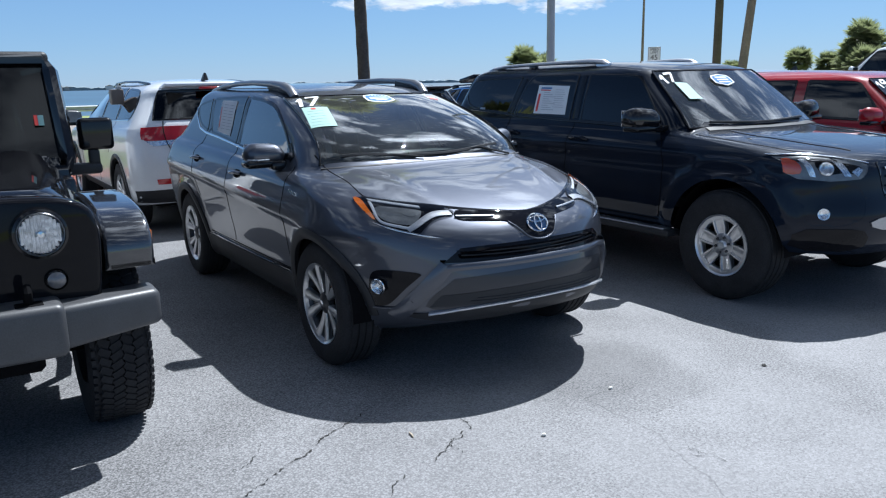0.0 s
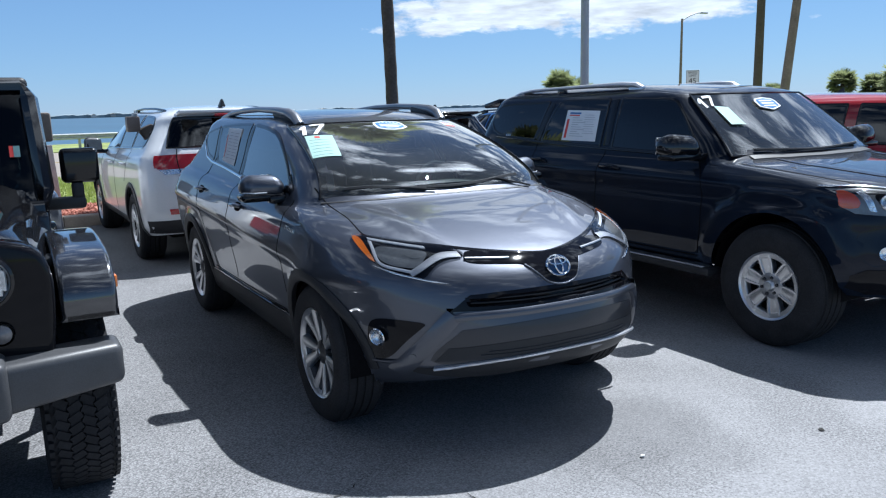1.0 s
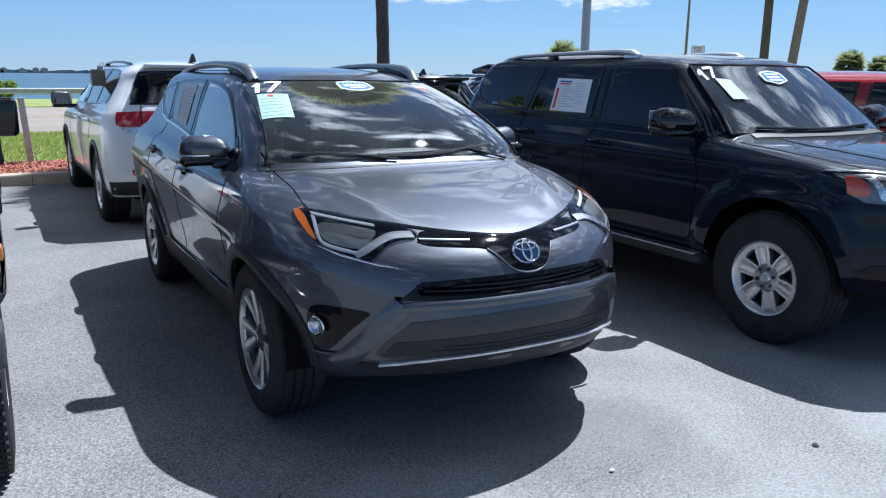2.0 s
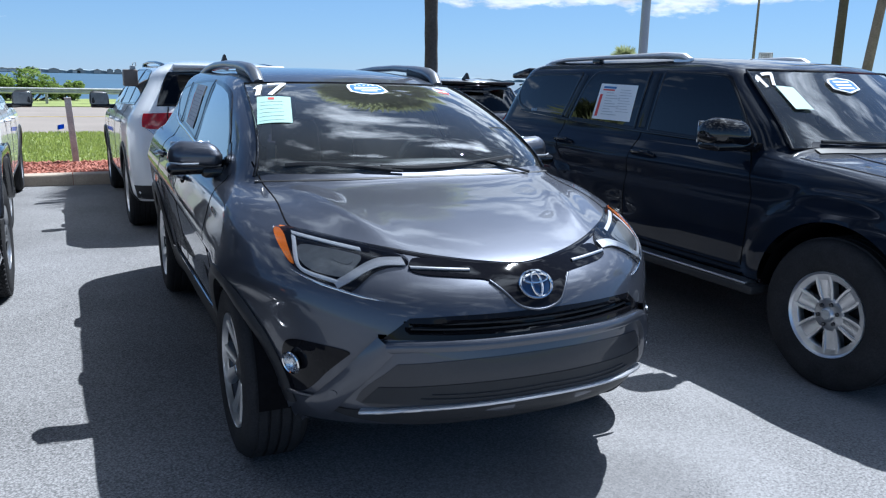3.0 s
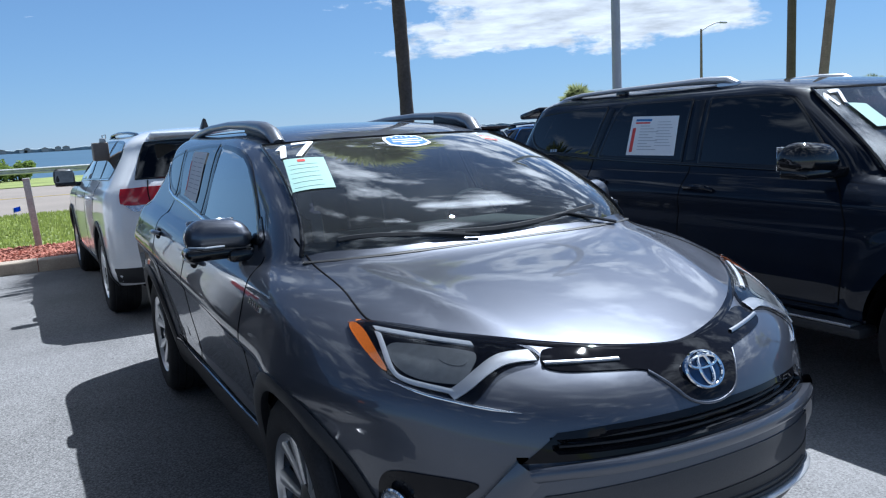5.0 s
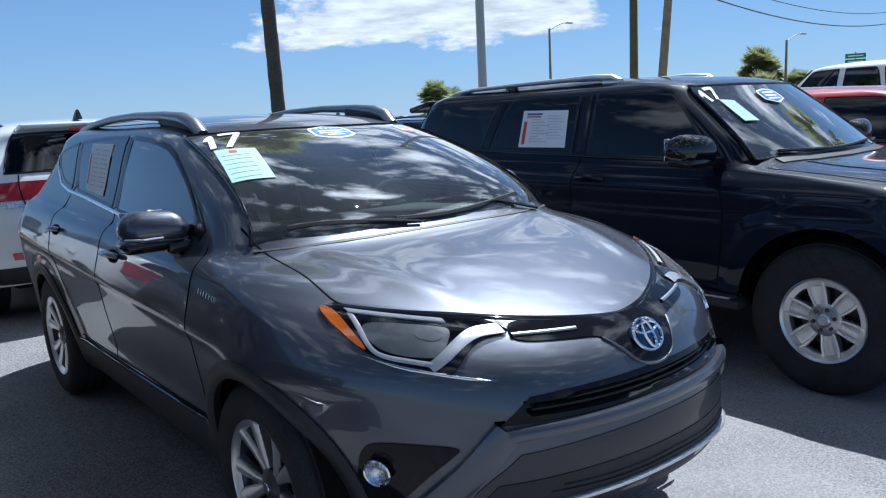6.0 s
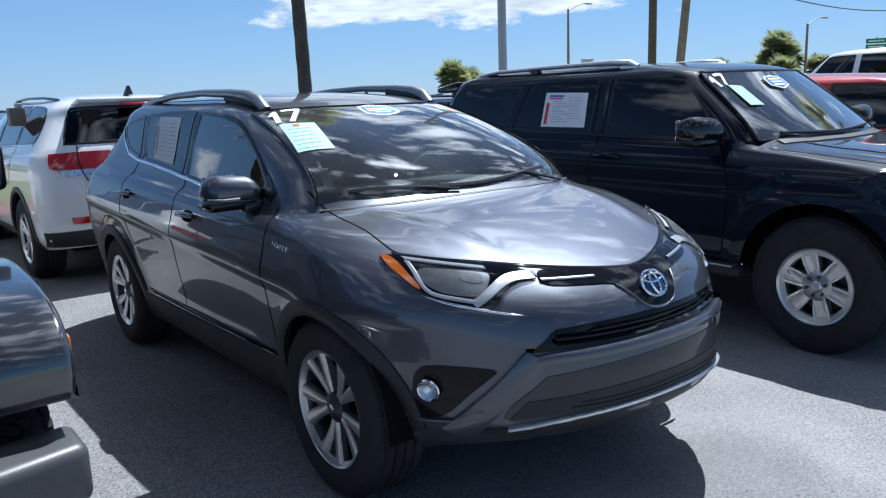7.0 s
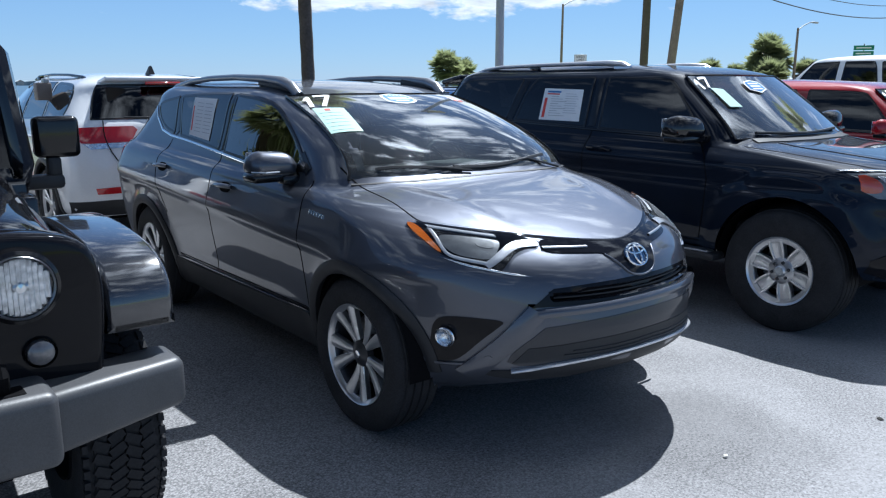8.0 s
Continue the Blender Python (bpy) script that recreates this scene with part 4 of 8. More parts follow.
# ---- shore ----
def build_guard_rail():
    g = thing("guard_rail", pose(0, 39.0, 0.06), "galvanised steel guard rail on posts beside the water", "guard rail")
    prof = [(0.0, 0.46), (-0.05, 0.50), (-0.05, 0.54), (0.0, 0.58), (0.0, 0.62), (-0.05, 0.66), (-0.05, 0.70), (0.0, 0.74), (0.012, 0.74), (0.012, 0.46)]
    part("beam", bm_prism(prof, "x", -60, 60), M_STEEL, g)
    for k in range(-12, 13):
        part("post", bm_box((0.12, 0.15, 0.72), (k * 3.8 + 1.2, 0.10, 0.36), 0.01, 1), M_WOODPOST, g)


build_guard_rail()


def leaf_clump(name, label, at, size, count, material, category, seed, leaf=0.14, height=0.5):
    """A bush of many small leaves round an uneven mound of twigs."""
    rnd = random.Random(seed)
    vs, fs = [], []
    lobes = [(rnd.uniform(-1, 1), rnd.uniform(-0.6, 0.6), rnd.uniform(0.35, 1.0), rnd.uniform(0.25, 0.55)) for _ in range(16)]
    for _ in range(count):
        lx, ly, lz, lr = rnd.choice(lobes)
        d = Vector((rnd.gauss(0, 1), rnd.gauss(0, 1), rnd.gauss(0, 1))).normalized() * (lr * rnd.uniform(0.55, 1.05))
        p = Vector(((lx + d.x * 0.6) * size[0], (ly + d.y) * size[1], max(0.02, (lz * 0.7 + d.z * 0.6)) * size[2]))
        a = Vector((rnd.gauss(0, 1), rnd.gauss(0, 1), rnd.gauss(0, 0.6))).normalized() * leaf * rnd.uniform(0.6, 1.3)
        b = a.cross(Vector((rnd.gauss(0, 1), rnd.gauss(0, 1), rnd.gauss(0, 1)))).normalized() * leaf * 0.35
        o = len(vs)
        vs += [p - a, p + b, p + a, p - b]
        fs.append((o, o + 1, o + 2, o + 3))
    bush = thing(name, pose(*at), label, category)
    link("foliage", vs, fs, material, bush, angle=10)
    bm = bmesh.new()
    for lx, ly, lz, lr in lobes:
        bm_tube([(lx * size[0] * 0.3, ly * size[1] * 0.3, 0), (lx * size[0] * 0.8, ly * size[1] * 0.8, lz * size[2] * 0.4), (lx * size[0], ly * size[1], lz * size[2] * 0.75)], [0.05, 0.03, 0.012], 5, bm=bm)
    part("twigs", bm, M_TRUNK, bush)
    return bush


for k, (x, y, w, h) in enumerate(((-5.6, 43.5, 2.8, 1.9), (-3.6, 43.8, 1.6, 1.4), (-9.5, 43.0, 3.0, 2.1), (-1.7, 44.5, 0.7, 1.3), (-14.5, 43.0, 3.0, 2.2))):
    leaf_clump("shore_bush", "green shrub on the far verge by the water", (x, y, 0.0), (w, 1.4, h), 2600, M_BUSH, "bush", 20 + k)


def build_far_shore():
    """The low wooded line across the bay, with a few pale houses."""
    rnd = random.Random(4)
    vs, fs = [], []
    xs = np.arange(-1500, 2600, 9.0)
    for k, x in enumerate(xs):
        h = 9 + 5 * noise.noise((x * 0.012, 0.3, 0)) + 4 * noise.noise((x * 0.06, 1.7, 0)) + rnd.uniform(-1.2, 1.2)
        vs += [(x, 2300, -1), (x, 2300, h * 0.8), (x, 2306, h), (x, 2330, h * 0.9), (x, 2345, -1)]
    for k in range(len(xs) - 1):
        for j in range(4):
            a = k * 5 + j
            fs.append((a, a + 5, a + 6, a + 1))
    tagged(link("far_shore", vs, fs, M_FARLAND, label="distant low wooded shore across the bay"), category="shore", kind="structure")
    for k in range(26):
        x, w, h = rnd.uniform(-300, 900), rnd.uniform(10, 26), rnd.uniform(6, 10)
        house = thing("far_house", pose(x, 2296, 0), "small pale house on the distant shore", "house", "houses across the bay")
        part("wall", bm_box((w, 8, h), (0, 0, h / 2)), M_FARHOUSE, house)
        part("roof", bm_prism([(-w * 0.55, h), (0, h + 3.5), (w * 0.55, h)], "y", -4.5, 4.5), M_CONCRETE, house)


build_far_shore()

# post in the mulch
for x, y, h, lean in ((-1.445, 11.38, 1.02, 3.0),):
    p = thing("timber_post", pose(x, y, 0.10, 0, -lean, 0), "weathered grey timber post standing in the mulch", "post")
    part("shaft", bm_box((0.095, 0.095, h), (0, 0, h / 2), 0.008, 2), M_WOODPOST, p)
    part("top", bm_box((0.10, 0.10, 0.03), (0, 0, h + 0.01), 0.010, 2), M_WOODPOST, p)
flag = thing("marker_flag", pose(-1.80, 17.3, 0.1), "small blue utility marker flag on the lawn", "flag")
part("wire", bm_tube([(0, 0, 0), (0.01, 0, 0.12), (0.0, 0, 0.26)], 0.006, 5), M_STEEL, flag)
bm = bmesh.new()
fv = [bm.verts.new((0.01 + 0.13 * a, 0.02 * math.sin(6 * a), 0.16 + 0.10 * b + 0.03 * a)) for a in (0, 0.25, 0.5, 0.75, 1.0) for b in (0, 1)]
for a in range(4):
    bm.faces.new((fv[2 * a], fv[2 * a + 2], fv[2 * a + 3], fv[2 * a + 1]))
bmesh.ops.solidify(bm, geom=bm.faces[:], thickness=0.004)
part("flag", bm, M_FLAG, flag)


# ---- poles, palms and signs ----
def frond(rnd, length, width, droop, fan):
    """One palm leaf along +x: a fan of narrow blades on a stalk, or a feather of leaflets."""
    vs, fs = [], []
    n = 26

    def blade(p0, d, l, w, sag):
        o = len(vs)
        side = d.cross(Vector((0, 0, 1))).normalized() * w
        mid, tip = p0 + d * l * 0.55 + Vector((0, 0, -sag * 0.3)), p0 + d * l + Vector((0, 0, -sag))
        vs.extend([p0 - side * 0.3, p0 + side * 0.3, mid + side, tip, mid - side])
        fs.append((o, o + 1, o + 2, o + 3, o + 4))
    stalk = length * 0.45
    for k in range(n):
        a = radians(-105 + 210 * k / (n - 1)) + rnd.uniform(-0.05, 0.05)
        d = Vector((math.cos(a), math.sin(a), 0.12 * math.cos(a) + rnd.uniform(-0.08, 0.08)))
        blade(Vector((stalk, 0, -droop * 0.2)), d.normalized(), length * (0.38 + 0.20 * math.cos(a)), width, droop * rnd.uniform(0.5, 1.0))
    o = len(vs)
    vs.extend([Vector((0, -0.02, 0)), Vector((0, 0.02, 0)), Vector((stalk, 0.012, -droop * 0.2)), Vector((stalk, -0.012, -droop * 0.2))])
    fs.append((o, o + 1, o + 2, o + 3))
    return vs, fs


def palm(name, label, at, height, crown, radius, seed, lean=(0, 0), leaves=46):
    rnd = random.Random(seed)
    t = thing(name, pose(*at), label, "palm tree", "palms round the lot")
    pts, rad = [], []
    steps = 28
    for k in range(steps + 1):
        u = k / steps
        pts.append((lean[0] * u * u, lean[1] * u * u, height * u))
        rad.append(radius * (1.25 - 0.3 * min(1, u * 6) - 0.06 * u + 0.06 * (k % 2)))
    part("trunk", bm_tube(pts, rad, 14), M_TRUNK, t)
    top = Vector(pts[-1])
    vs, fs = [], []
    for k in range(leaves):
        e = radians(rnd.uniform(-50, 82))
        a = rnd.uniform(0, 6.283)
        v, f = frond(rnd, crown * rnd.uniform(0.85, 1.15), crown * 0.030, crown * rnd.uniform(0.10, 0.28), True)
        m = Matrix.Translation(top) @ Euler((0, -e, a)).to_matrix().to_4x4()
        o = len(vs)
        vs += [m @ p for p in v]
        fs += [tuple(i + o for i in q) for q in f]
    link("crown", vs, fs, M_FROND, t, angle=10)
    bm = bmesh.new()
    for k in range(26):
        a, e = rnd.uniform(0, 6.283), rnd.uniform(0.5, 1.2)
        d = Vector((math.cos(a) * math.cos(e), math.sin(a) * math.cos(e), math.sin(e)))
        z = top - Vector((0, 0, rnd.uniform(0.1, 1.0)))
        bm_tube([z + Vector((d.x, d.y, 0)) * radius * 0.8, z + d * (radius + rnd.uniform(0.15, 0.35))], [0.035, 0.015], 5, bm=bm)
    part("leaf_bases", bm, M_TRUNK, t)
    return t


palm("palm_tree", "palm standing at the side of the car park", (26.0, 2.5, 0.0), 11.0, 2.4, 0.16, 5, leaves=22)
palm("palm_tree", "palm standing on the lawn by the road", (-7.6, 18.0, 0.08), 6.3, 1.6, 0.15, 8, leaves=34)


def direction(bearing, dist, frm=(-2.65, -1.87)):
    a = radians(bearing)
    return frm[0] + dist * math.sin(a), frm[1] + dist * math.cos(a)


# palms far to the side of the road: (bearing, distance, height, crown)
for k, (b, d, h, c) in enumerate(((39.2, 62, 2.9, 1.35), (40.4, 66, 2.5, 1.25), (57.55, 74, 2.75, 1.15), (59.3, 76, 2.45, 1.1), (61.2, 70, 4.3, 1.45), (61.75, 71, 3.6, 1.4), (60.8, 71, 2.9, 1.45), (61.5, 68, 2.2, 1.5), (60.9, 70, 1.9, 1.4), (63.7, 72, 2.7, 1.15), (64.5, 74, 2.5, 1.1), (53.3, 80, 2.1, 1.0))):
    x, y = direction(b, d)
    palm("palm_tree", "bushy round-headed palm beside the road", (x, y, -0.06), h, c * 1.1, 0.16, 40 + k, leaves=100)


def utility(name, label, x, y, h, r, material, lean=(0, 0)):
    t = thing(name, pose(x, y, -0.06), label, "pole")
    part("shaft", bm_tube([(lean[0] * k / 10, lean[1] * k / 10, h * k / 10) for k in range(11)], [r * (1.15 - 0.03 * k) for k in range(11)], 14), material, t)
    return t


pole = utility("light_pole", "grey painted steel pole in the kerb bed", 9.04, 10.66, 9.0, 0.085, M_POLE)
part("base_plate", bm_box((0.30, 0.30, 0.03), (0, 0, 0.18), 0.006, 1), M_POLE, pole)
part("lamp_head", bm_box((0.6, 0.3, 0.12), (0.4, 0, 9.0), 0.03, 2), M_POLE, pole)
up = utility("utility_pole", "dark timber utility pole with cables", 25.32, 19.06, 11.0, 0.165, M_UTILITY)
part("cross_arm", bm_box((2.4, 0.1, 0.12), (0, 0.18, 10.2), 0.01, 1), M_UTILITY, up)
utility("utility_pole", "pale leaning timber pole beside the utility pole", 24.3, 17.2, 11.5, 0.16, M_UTILITYPALE, (2.1, 0.4))


palm("palm_tree", "palm with a tall bare brown trunk in the kerb bed", (4.40, 10.72, -0.06), 7.4, 1.9, 0.123, 12, lean=(-0.18, 0.03), leaves=60)

def street_lamp(x, y, h, arm, label):
    t = thing("street_lamp", pose(x, y, -0.06), label, "street lamp", "street lamps")
    part("shaft", bm_tube([(0, 0, 0), (0, 0, h * 0.5), (0, 0, h)], [0.13, 0.11, 0.085], 10), M_UTILITYPALE, t)
    part("arm", bm_tube([(0, 0, h - 0.15), (arm * 0.35, 0, h + 0.22), (arm * 0.75, 0, h + 0.5), (arm, 0, h + 0.55)], 0.045, 8), M_POLE, t)
    part("lantern", bm_box((0.75, 0.24, 0.14), (arm + 0.3, 0, h + 0.54), 0.05, 3), M_POLE, t)


street_lamp(47.4, 44.1, 8.3, 2.2, "roadside lamp on a slim pole with a curved arm")
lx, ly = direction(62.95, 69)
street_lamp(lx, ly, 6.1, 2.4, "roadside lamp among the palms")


def sign_text(body, size, at, material, parent):
    cu = bpy.data.curves.new("lettering", "FONT")
    cu.body, cu.size, cu.align_x, cu.align_y, cu.extrude = body, size, "CENTER", "CENTER", 0.002
    tmp = bpy.data.objects.new("lettering", cu)
    scene.collection.objects.link(tmp)
    bpy.context.view_layer.update()
    me = bpy.data.meshes.new_from_object(tmp.evaluated_get(bpy.context.evaluated_depsgraph_get()))
    bpy.data.objects.remove(tmp)
    me.materials.clear()
    me.materials.append(material)
    ob = new("lettering", me)
    ob.parent = parent
    ob.matrix_basis = pose(*at, 90, 0, 0)


def speed_sign():
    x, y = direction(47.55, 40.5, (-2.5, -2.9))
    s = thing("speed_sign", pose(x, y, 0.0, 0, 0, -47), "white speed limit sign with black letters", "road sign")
    part("post", bm_box((0.05, 0.04, 3.05), (0, 0.03, 1.5), 0.005, 1), M_STEEL, s)
    part("panel", bm_box((0.61, 0.012, 0.76), (0, 0, 2.68), 0.004, 1), M_SIGNWHITE, s)
    for w, h, z in ((0.57, 0.012, 3.03), (0.57, 0.012, 2.33)):
        part("border", bm_box((w, 0.004, h), (0, -0.008, z)), M_SIGNINK, s)
    for sx in (-1, 1):
        part("border", bm_box((0.012, 0.004, 0.712), (sx * 0.285, -0.008, 2.68)), M_SIGNINK, s)
    sign_text("SPEED", 0.155, (0, -0.009, 2.93), M_SIGNINK, s)
    sign_text("LIMIT", 0.155, (0, -0.009, 2.79), M_SIGNINK, s)
    sign_text("45", 0.36, (0, -0.009, 2.54), M_SIGNINK, s)


speed_sign()


def street_sign():
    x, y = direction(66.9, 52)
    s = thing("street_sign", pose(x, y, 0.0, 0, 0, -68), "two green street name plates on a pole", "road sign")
    part("post", bm_tube([(0, 0.04, 0), (0, 0.04, 3.95)], 0.035, 8), M_STEEL, s)
    for z in (3.72, 3.40):
        plate = part("plate", bm_box((1.05, 0.02, 0.27), (0, 0, z), 0.006, 1), M_SIGNGREEN, s)
        part("print_bar", bm_box((0.78, 0.004, 0.07), (0, -0.014, z)), M_SIGNWHITE, plate)


street_sign()


def cables():
    for za, zb, sag, r in ((7.2, 16.7, 4.76, 0.034), (8.0, 17.5, 4.70, 0.024)):
        a, b = Vector((25.32, 19.24, za)), Vector((110.0, 30.0, zb))
        pts = [a.lerp(b, u) - Vector((0, 0, sag * 4 * u * (1 - u))) for u in np.linspace(0, 1, 41)]
        tagged(part("overhead_cable", bm_tube(pts, r, 5), M_WIRE), "black overhead cable between utility poles", "cable", "overhead cables")


cables()

# ---- the grey compact SUV ----
def rav_shape(q):
    """Flared arches, a waisted door flank and a shoulder crease."""
    x, y, z = q[:, 0].copy(), q[:, 1], q[:, 2]
    on = np.clip((x - 0.72) / 0.12, 0, 1)
    for yc in (0.925, 3.585):
        d = np.hypot(y - yc, z - 0.36)
        x += on * 0.022 * np.exp(-((d - 0.40) / 0.06) ** 2) * np.clip((y - 0.56) / 0.14, 0, 1)
    door = np.clip((y - 1.35) / 0.3, 0, 1) * np.clip((3.1 - y) / 0.3, 0, 1)
    x -= on * door * 0.006 * np.exp(-((z - 0.56) / 0.15) ** 2)
    lift = z - 0.845 - 0.040 * (y - 2.3)
    x += on * 0.012 * np.exp(-(np.maximum(lift, 0) / 0.075) ** 2 - (np.minimum(lift, 0) / 0.018) ** 2)
    low = z - 0.455 + 0.02 * (y - 2.3)
    # two soft creases run down the bonnet
    line = 0.40 + 0.20 * np.clip((y - 0.36) / 0.70, 0, 1)
    fade = np.clip((y - 0.32) / 0.25, 0, 1) * np.clip((1.10 - y) / 0.15, 0, 1) * np.clip((z - 0.90) / 0.05, 0, 1)
    rise = 0.010 * fade * np.exp(-((x - line) / 0.055) ** 2)
    x += on * door * 0.010 * np.exp(-(low / 0.03) ** 2)
    q = q.copy()
    q[:, 0] = x
    q[:, 2] += rise
    return q


RAV = Shell(
    zf=(0.36, 0.395, 0.46, 0.56, 0.70, 0.81, 0.885, 0.955, 1.03, 1.09, 1.25, 1.42, 1.50, 1.545, 1.575, 1.585),
    zs=(0.23, 0.28, 0.40, 0.56, 0.72, 0.86, 0.97, 1.045, 1.075, 1.095, 1.25, 1.40, 1.475, 1.527, 1.568, 1.585),
    zr=(0.28, 0.34, 0.45, 0.60, 0.76, 0.90, 1.02, 1.10, 1.14, 1.18, 1.32, 1.45, 1.52, 1.555, 1.575, 1.585),
    yf=(0.14, 0.05, 0.00, 0.00, 0.03, 0.075, 0.17, 0.36, 0.66, 0.98, 1.222, 1.67, 1.95, 2.18, 2.6, 3.0),
    yr=(4.42, 4.54, 4.59, 4.60, 4.58, 4.56, 4.53, 4.50, 4.48, 4.45, 4.34, 4.22, 4.18, 4.08, 3.8, 3.4),
    w=(0.775, 0.815, 0.846, 0.878, 0.905, 0.919, 0.90, 0.87, 0.84, 0.81, 0.74, 0.685, 0.648, 0.595, 0.42, 0.06),
    lf=(0.85, 0.92, 0.95, 0.95, 0.92, 0.88, 0.82, 0.78, 0.62, 0.52, 0.48, 0.44, 0.42, 0.45, 0.4, 0.2),
    lr=(0.5, 0.5, 0.5, 0.5, 0.5, 0.5, 0.5, 0.5, 0.5, 0.5, 0.5, 0.48, 0.45, 0.45, 0.4, 0.2),
    nf=(2.3, 2.2, 2.15, 2.1, 2.1, 2.05, 2.0, 2.1, 2.6, 3.0, 3.2, 3.2, 3.0, 2.6, 2.2, 2.0),
    nr=(2.6, 2.6, 2.6, 2.6, 2.6, 2.6, 2.6, 2.6, 2.6, 2.6, 2.6, 2.6, 2.5, 2.3, 2.2, 2.0),
    slope=(0.0, 0.0, 0.0, 0.01, 0.015, 0.025, 0.03, 0.03, 0.03, 0.03, 0.012, 0.0, 0.0, 0.0, 0.0, 0.0),
    per=8, n=190, shape=rav_shape)
rav = thing("compact_suv", pose(0, 0, 0), "dark grey metallic compact SUV with painted windscreen figures", "car")
BOTH = (-1, 1)
RAV_DLO = [(1.50, 1.115), (1.50, 1.14), (1.72, 1.30), (1.96, 1.425), (2.20, 1.475), (2.60, 1.497), (3.05, 1.495), (3.50, 1.475), (3.80, 1.43), (3.84, 1.40), (3.74, 1.32), (3.58, 1.25), (3.40, 1.222), (3.05, 1.198), (2.48, 1.155), (2.15, 1.127)]
RAV_PANES = (("front_door_glass", [(1.53, 1.135), (1.53, 1.14), (1.73, 1.285), (1.97, 1.41), (2.20, 1.46), (2.56, 1.48), (2.56, 1.48), (2.50, 1.16), (2.50, 1.16), (2.15, 1.138)], M_GLASSSIDE),
             ("rear_door_glass", [(2.66, 1.482), (2.66, 1.482), (3.05, 1.48), (3.42, 1.465), (3.42, 1.465), (3.24, 1.222), (3.24, 1.222), (3.0, 1.205), (2.60, 1.172), (2.60, 1.172)], M_GLASSTINT),
             ("quarter_glass", [(3.50, 1.458), (3.50, 1.458), (3.78, 1.42), (3.81, 1.40), (3.72, 1.325), (3.57, 1.262), (3.38, 1.236), (3.38, 1.236)], M_GLASSTINT))


def build_rav():
    wind = RAV.patch(9.25, 11.95, 0.90)
    rearw = RAV.patch(9.9, 11.8, 0.86, rear=True)
    rim = [tuple(p[:2]) for p in np.concatenate([wind[0][2, 2:-2], wind[0][2:-2, -3], wind[0][-3, 2:-2][::-1], wind[0][2:-2, 2][::-1]])]
    back = [(p[0], p[2]) for p in np.concatenate([rearw[0][2, 2:-2], rearw[0][2:-2, -3], rearw[0][-3, 2:-2][::-1], rearw[0][2:-2, 2][::-1]])]
    up = [(-0.530, 0.682), (-0.530, 0.682), (-0.530, 0.682), (-0.445, 0.753), (-0.445, 0.753), (-0.445, 0.753), (-0.30, 0.763), (0, 0.768), (0.30, 0.763), (0.445, 0.753), (0.445, 0.753), (0.445, 0.753), (0.530, 0.682), (0.530, 0.682), (0.530, 0.682), (0.40, 0.684), (0.0, 0.693), (-0.40, 0.684)]
    pocket = [(0.79, 0.60), (0.772, 0.636), (0.69, 0.637), (0.61, 0.628), (0.635, 0.60), (0.675, 0.545), (0.715, 0.46), (0.735, 0.435), (0.775, 0.43), (0.785, 0.445), (0.785, 0.52)]
    nose = [("front", grown(chaikin(up, 2), -0.008))]
    holes = nose + [("top", rim), ("rear", back)] + [("side", grown(chaikin(o), -0.012)) for _, o, _ in RAV_PANES]
    RAV.body("body", M_GREY, rav, [(0.925, 0.36, 0.385), (3.585, 0.36, 0.385)], holes)
    RAV.liner("headliner", 9.5, M_TRIMIN, rav)
    g, f = wind
    link("windscreen", g.reshape(-1, 3), f, M_GLASS, rav, "windscreen mirroring bright clouds", angle=180)
    m = g.shape[1]
    band = []
    for i in range(g.shape[0] - 1):
        for k in range(m - 1):
            if i < 2 or i >= g.shape[0] - 2 or k < 1 or k >= m - 2:
                band.append((i * m + k, i * m + k + 1, (i + 1) * m + k + 1, (i + 1) * m + k))
    nb = g - np.array([0, -0.001, 0.0025])
    link("windscreen_frit", nb.reshape(-1, 3), band, M_GLOSSPL, rav, angle=180)
    g2, f2 = rearw
    link("rear_window", g2.reshape(-1, 3), f2, M_GLASSTINT, rav, angle=180)
    # chrome-lit edge mouldings of the windscreen
    for sx in BOTH:
        col = g[:, -1 if sx > 0 else 0]
        part("windscreen_moulding", bm_tube([Vector(p) + Vector((sx * 0.006, -0.002, 0.002)) for p in col[::2]], 0.007, 6), M_GLOSSPL, rav)
    part("roof_moulding", bm_tube([Vector(p) + Vector((0, 0.004, 0.002)) for p in g[-1][::3]], 0.006, 6), M_GLOSSPL, rav)
    part("cowl_panel", bm_tube([Vector(p) + Vector((0, -0.018, -0.016)) for p in g[0][::3]], 0.020, 8, flat=0.3), M_PLASTIC, rav)
    for nm, o, mt in RAV_PANES:
        fixed(nm, RAV, chaikin(o), "side", mt, rav, sides=BOTH, lift=0.004, skirt=0.0, step=0.05, fair=True)
        moulded("window_seal", RAV, grown(chaikin(o), 0.006), "side", 0.022, M_GLOSSPL, rav, sides=BOTH, lift=0.004, closed=True)
    for y0, z0, y1, z1 in ((2.61, 1.487, 2.55, 1.165), (3.46, 1.463, 3.31, 1.229)):
        moulded("pillar_cover", RAV, [(y0, z0), (y1, z1)], "side", 0.075, M_GLOSSPL, rav, sides=BOTH, lift=0.002)
    moulded("sail_panel", RAV, [(1.49, 1.125), (1.60, 1.20)], "side", 0.05, M_GLOSSPL, rav, sides=BOTH, lift=0.003)
    moulded("window_chrome", RAV, [(1.60, 1.098), (2.15, 1.116), (2.48, 1.144), (3.05, 1.187), (3.40, 1.208), (3.60, 1.238), (3.78, 1.32), (3.865, 1.395)], "side", 0.014, M_CHROME, rav, sides=BOTH, lift=0.005)
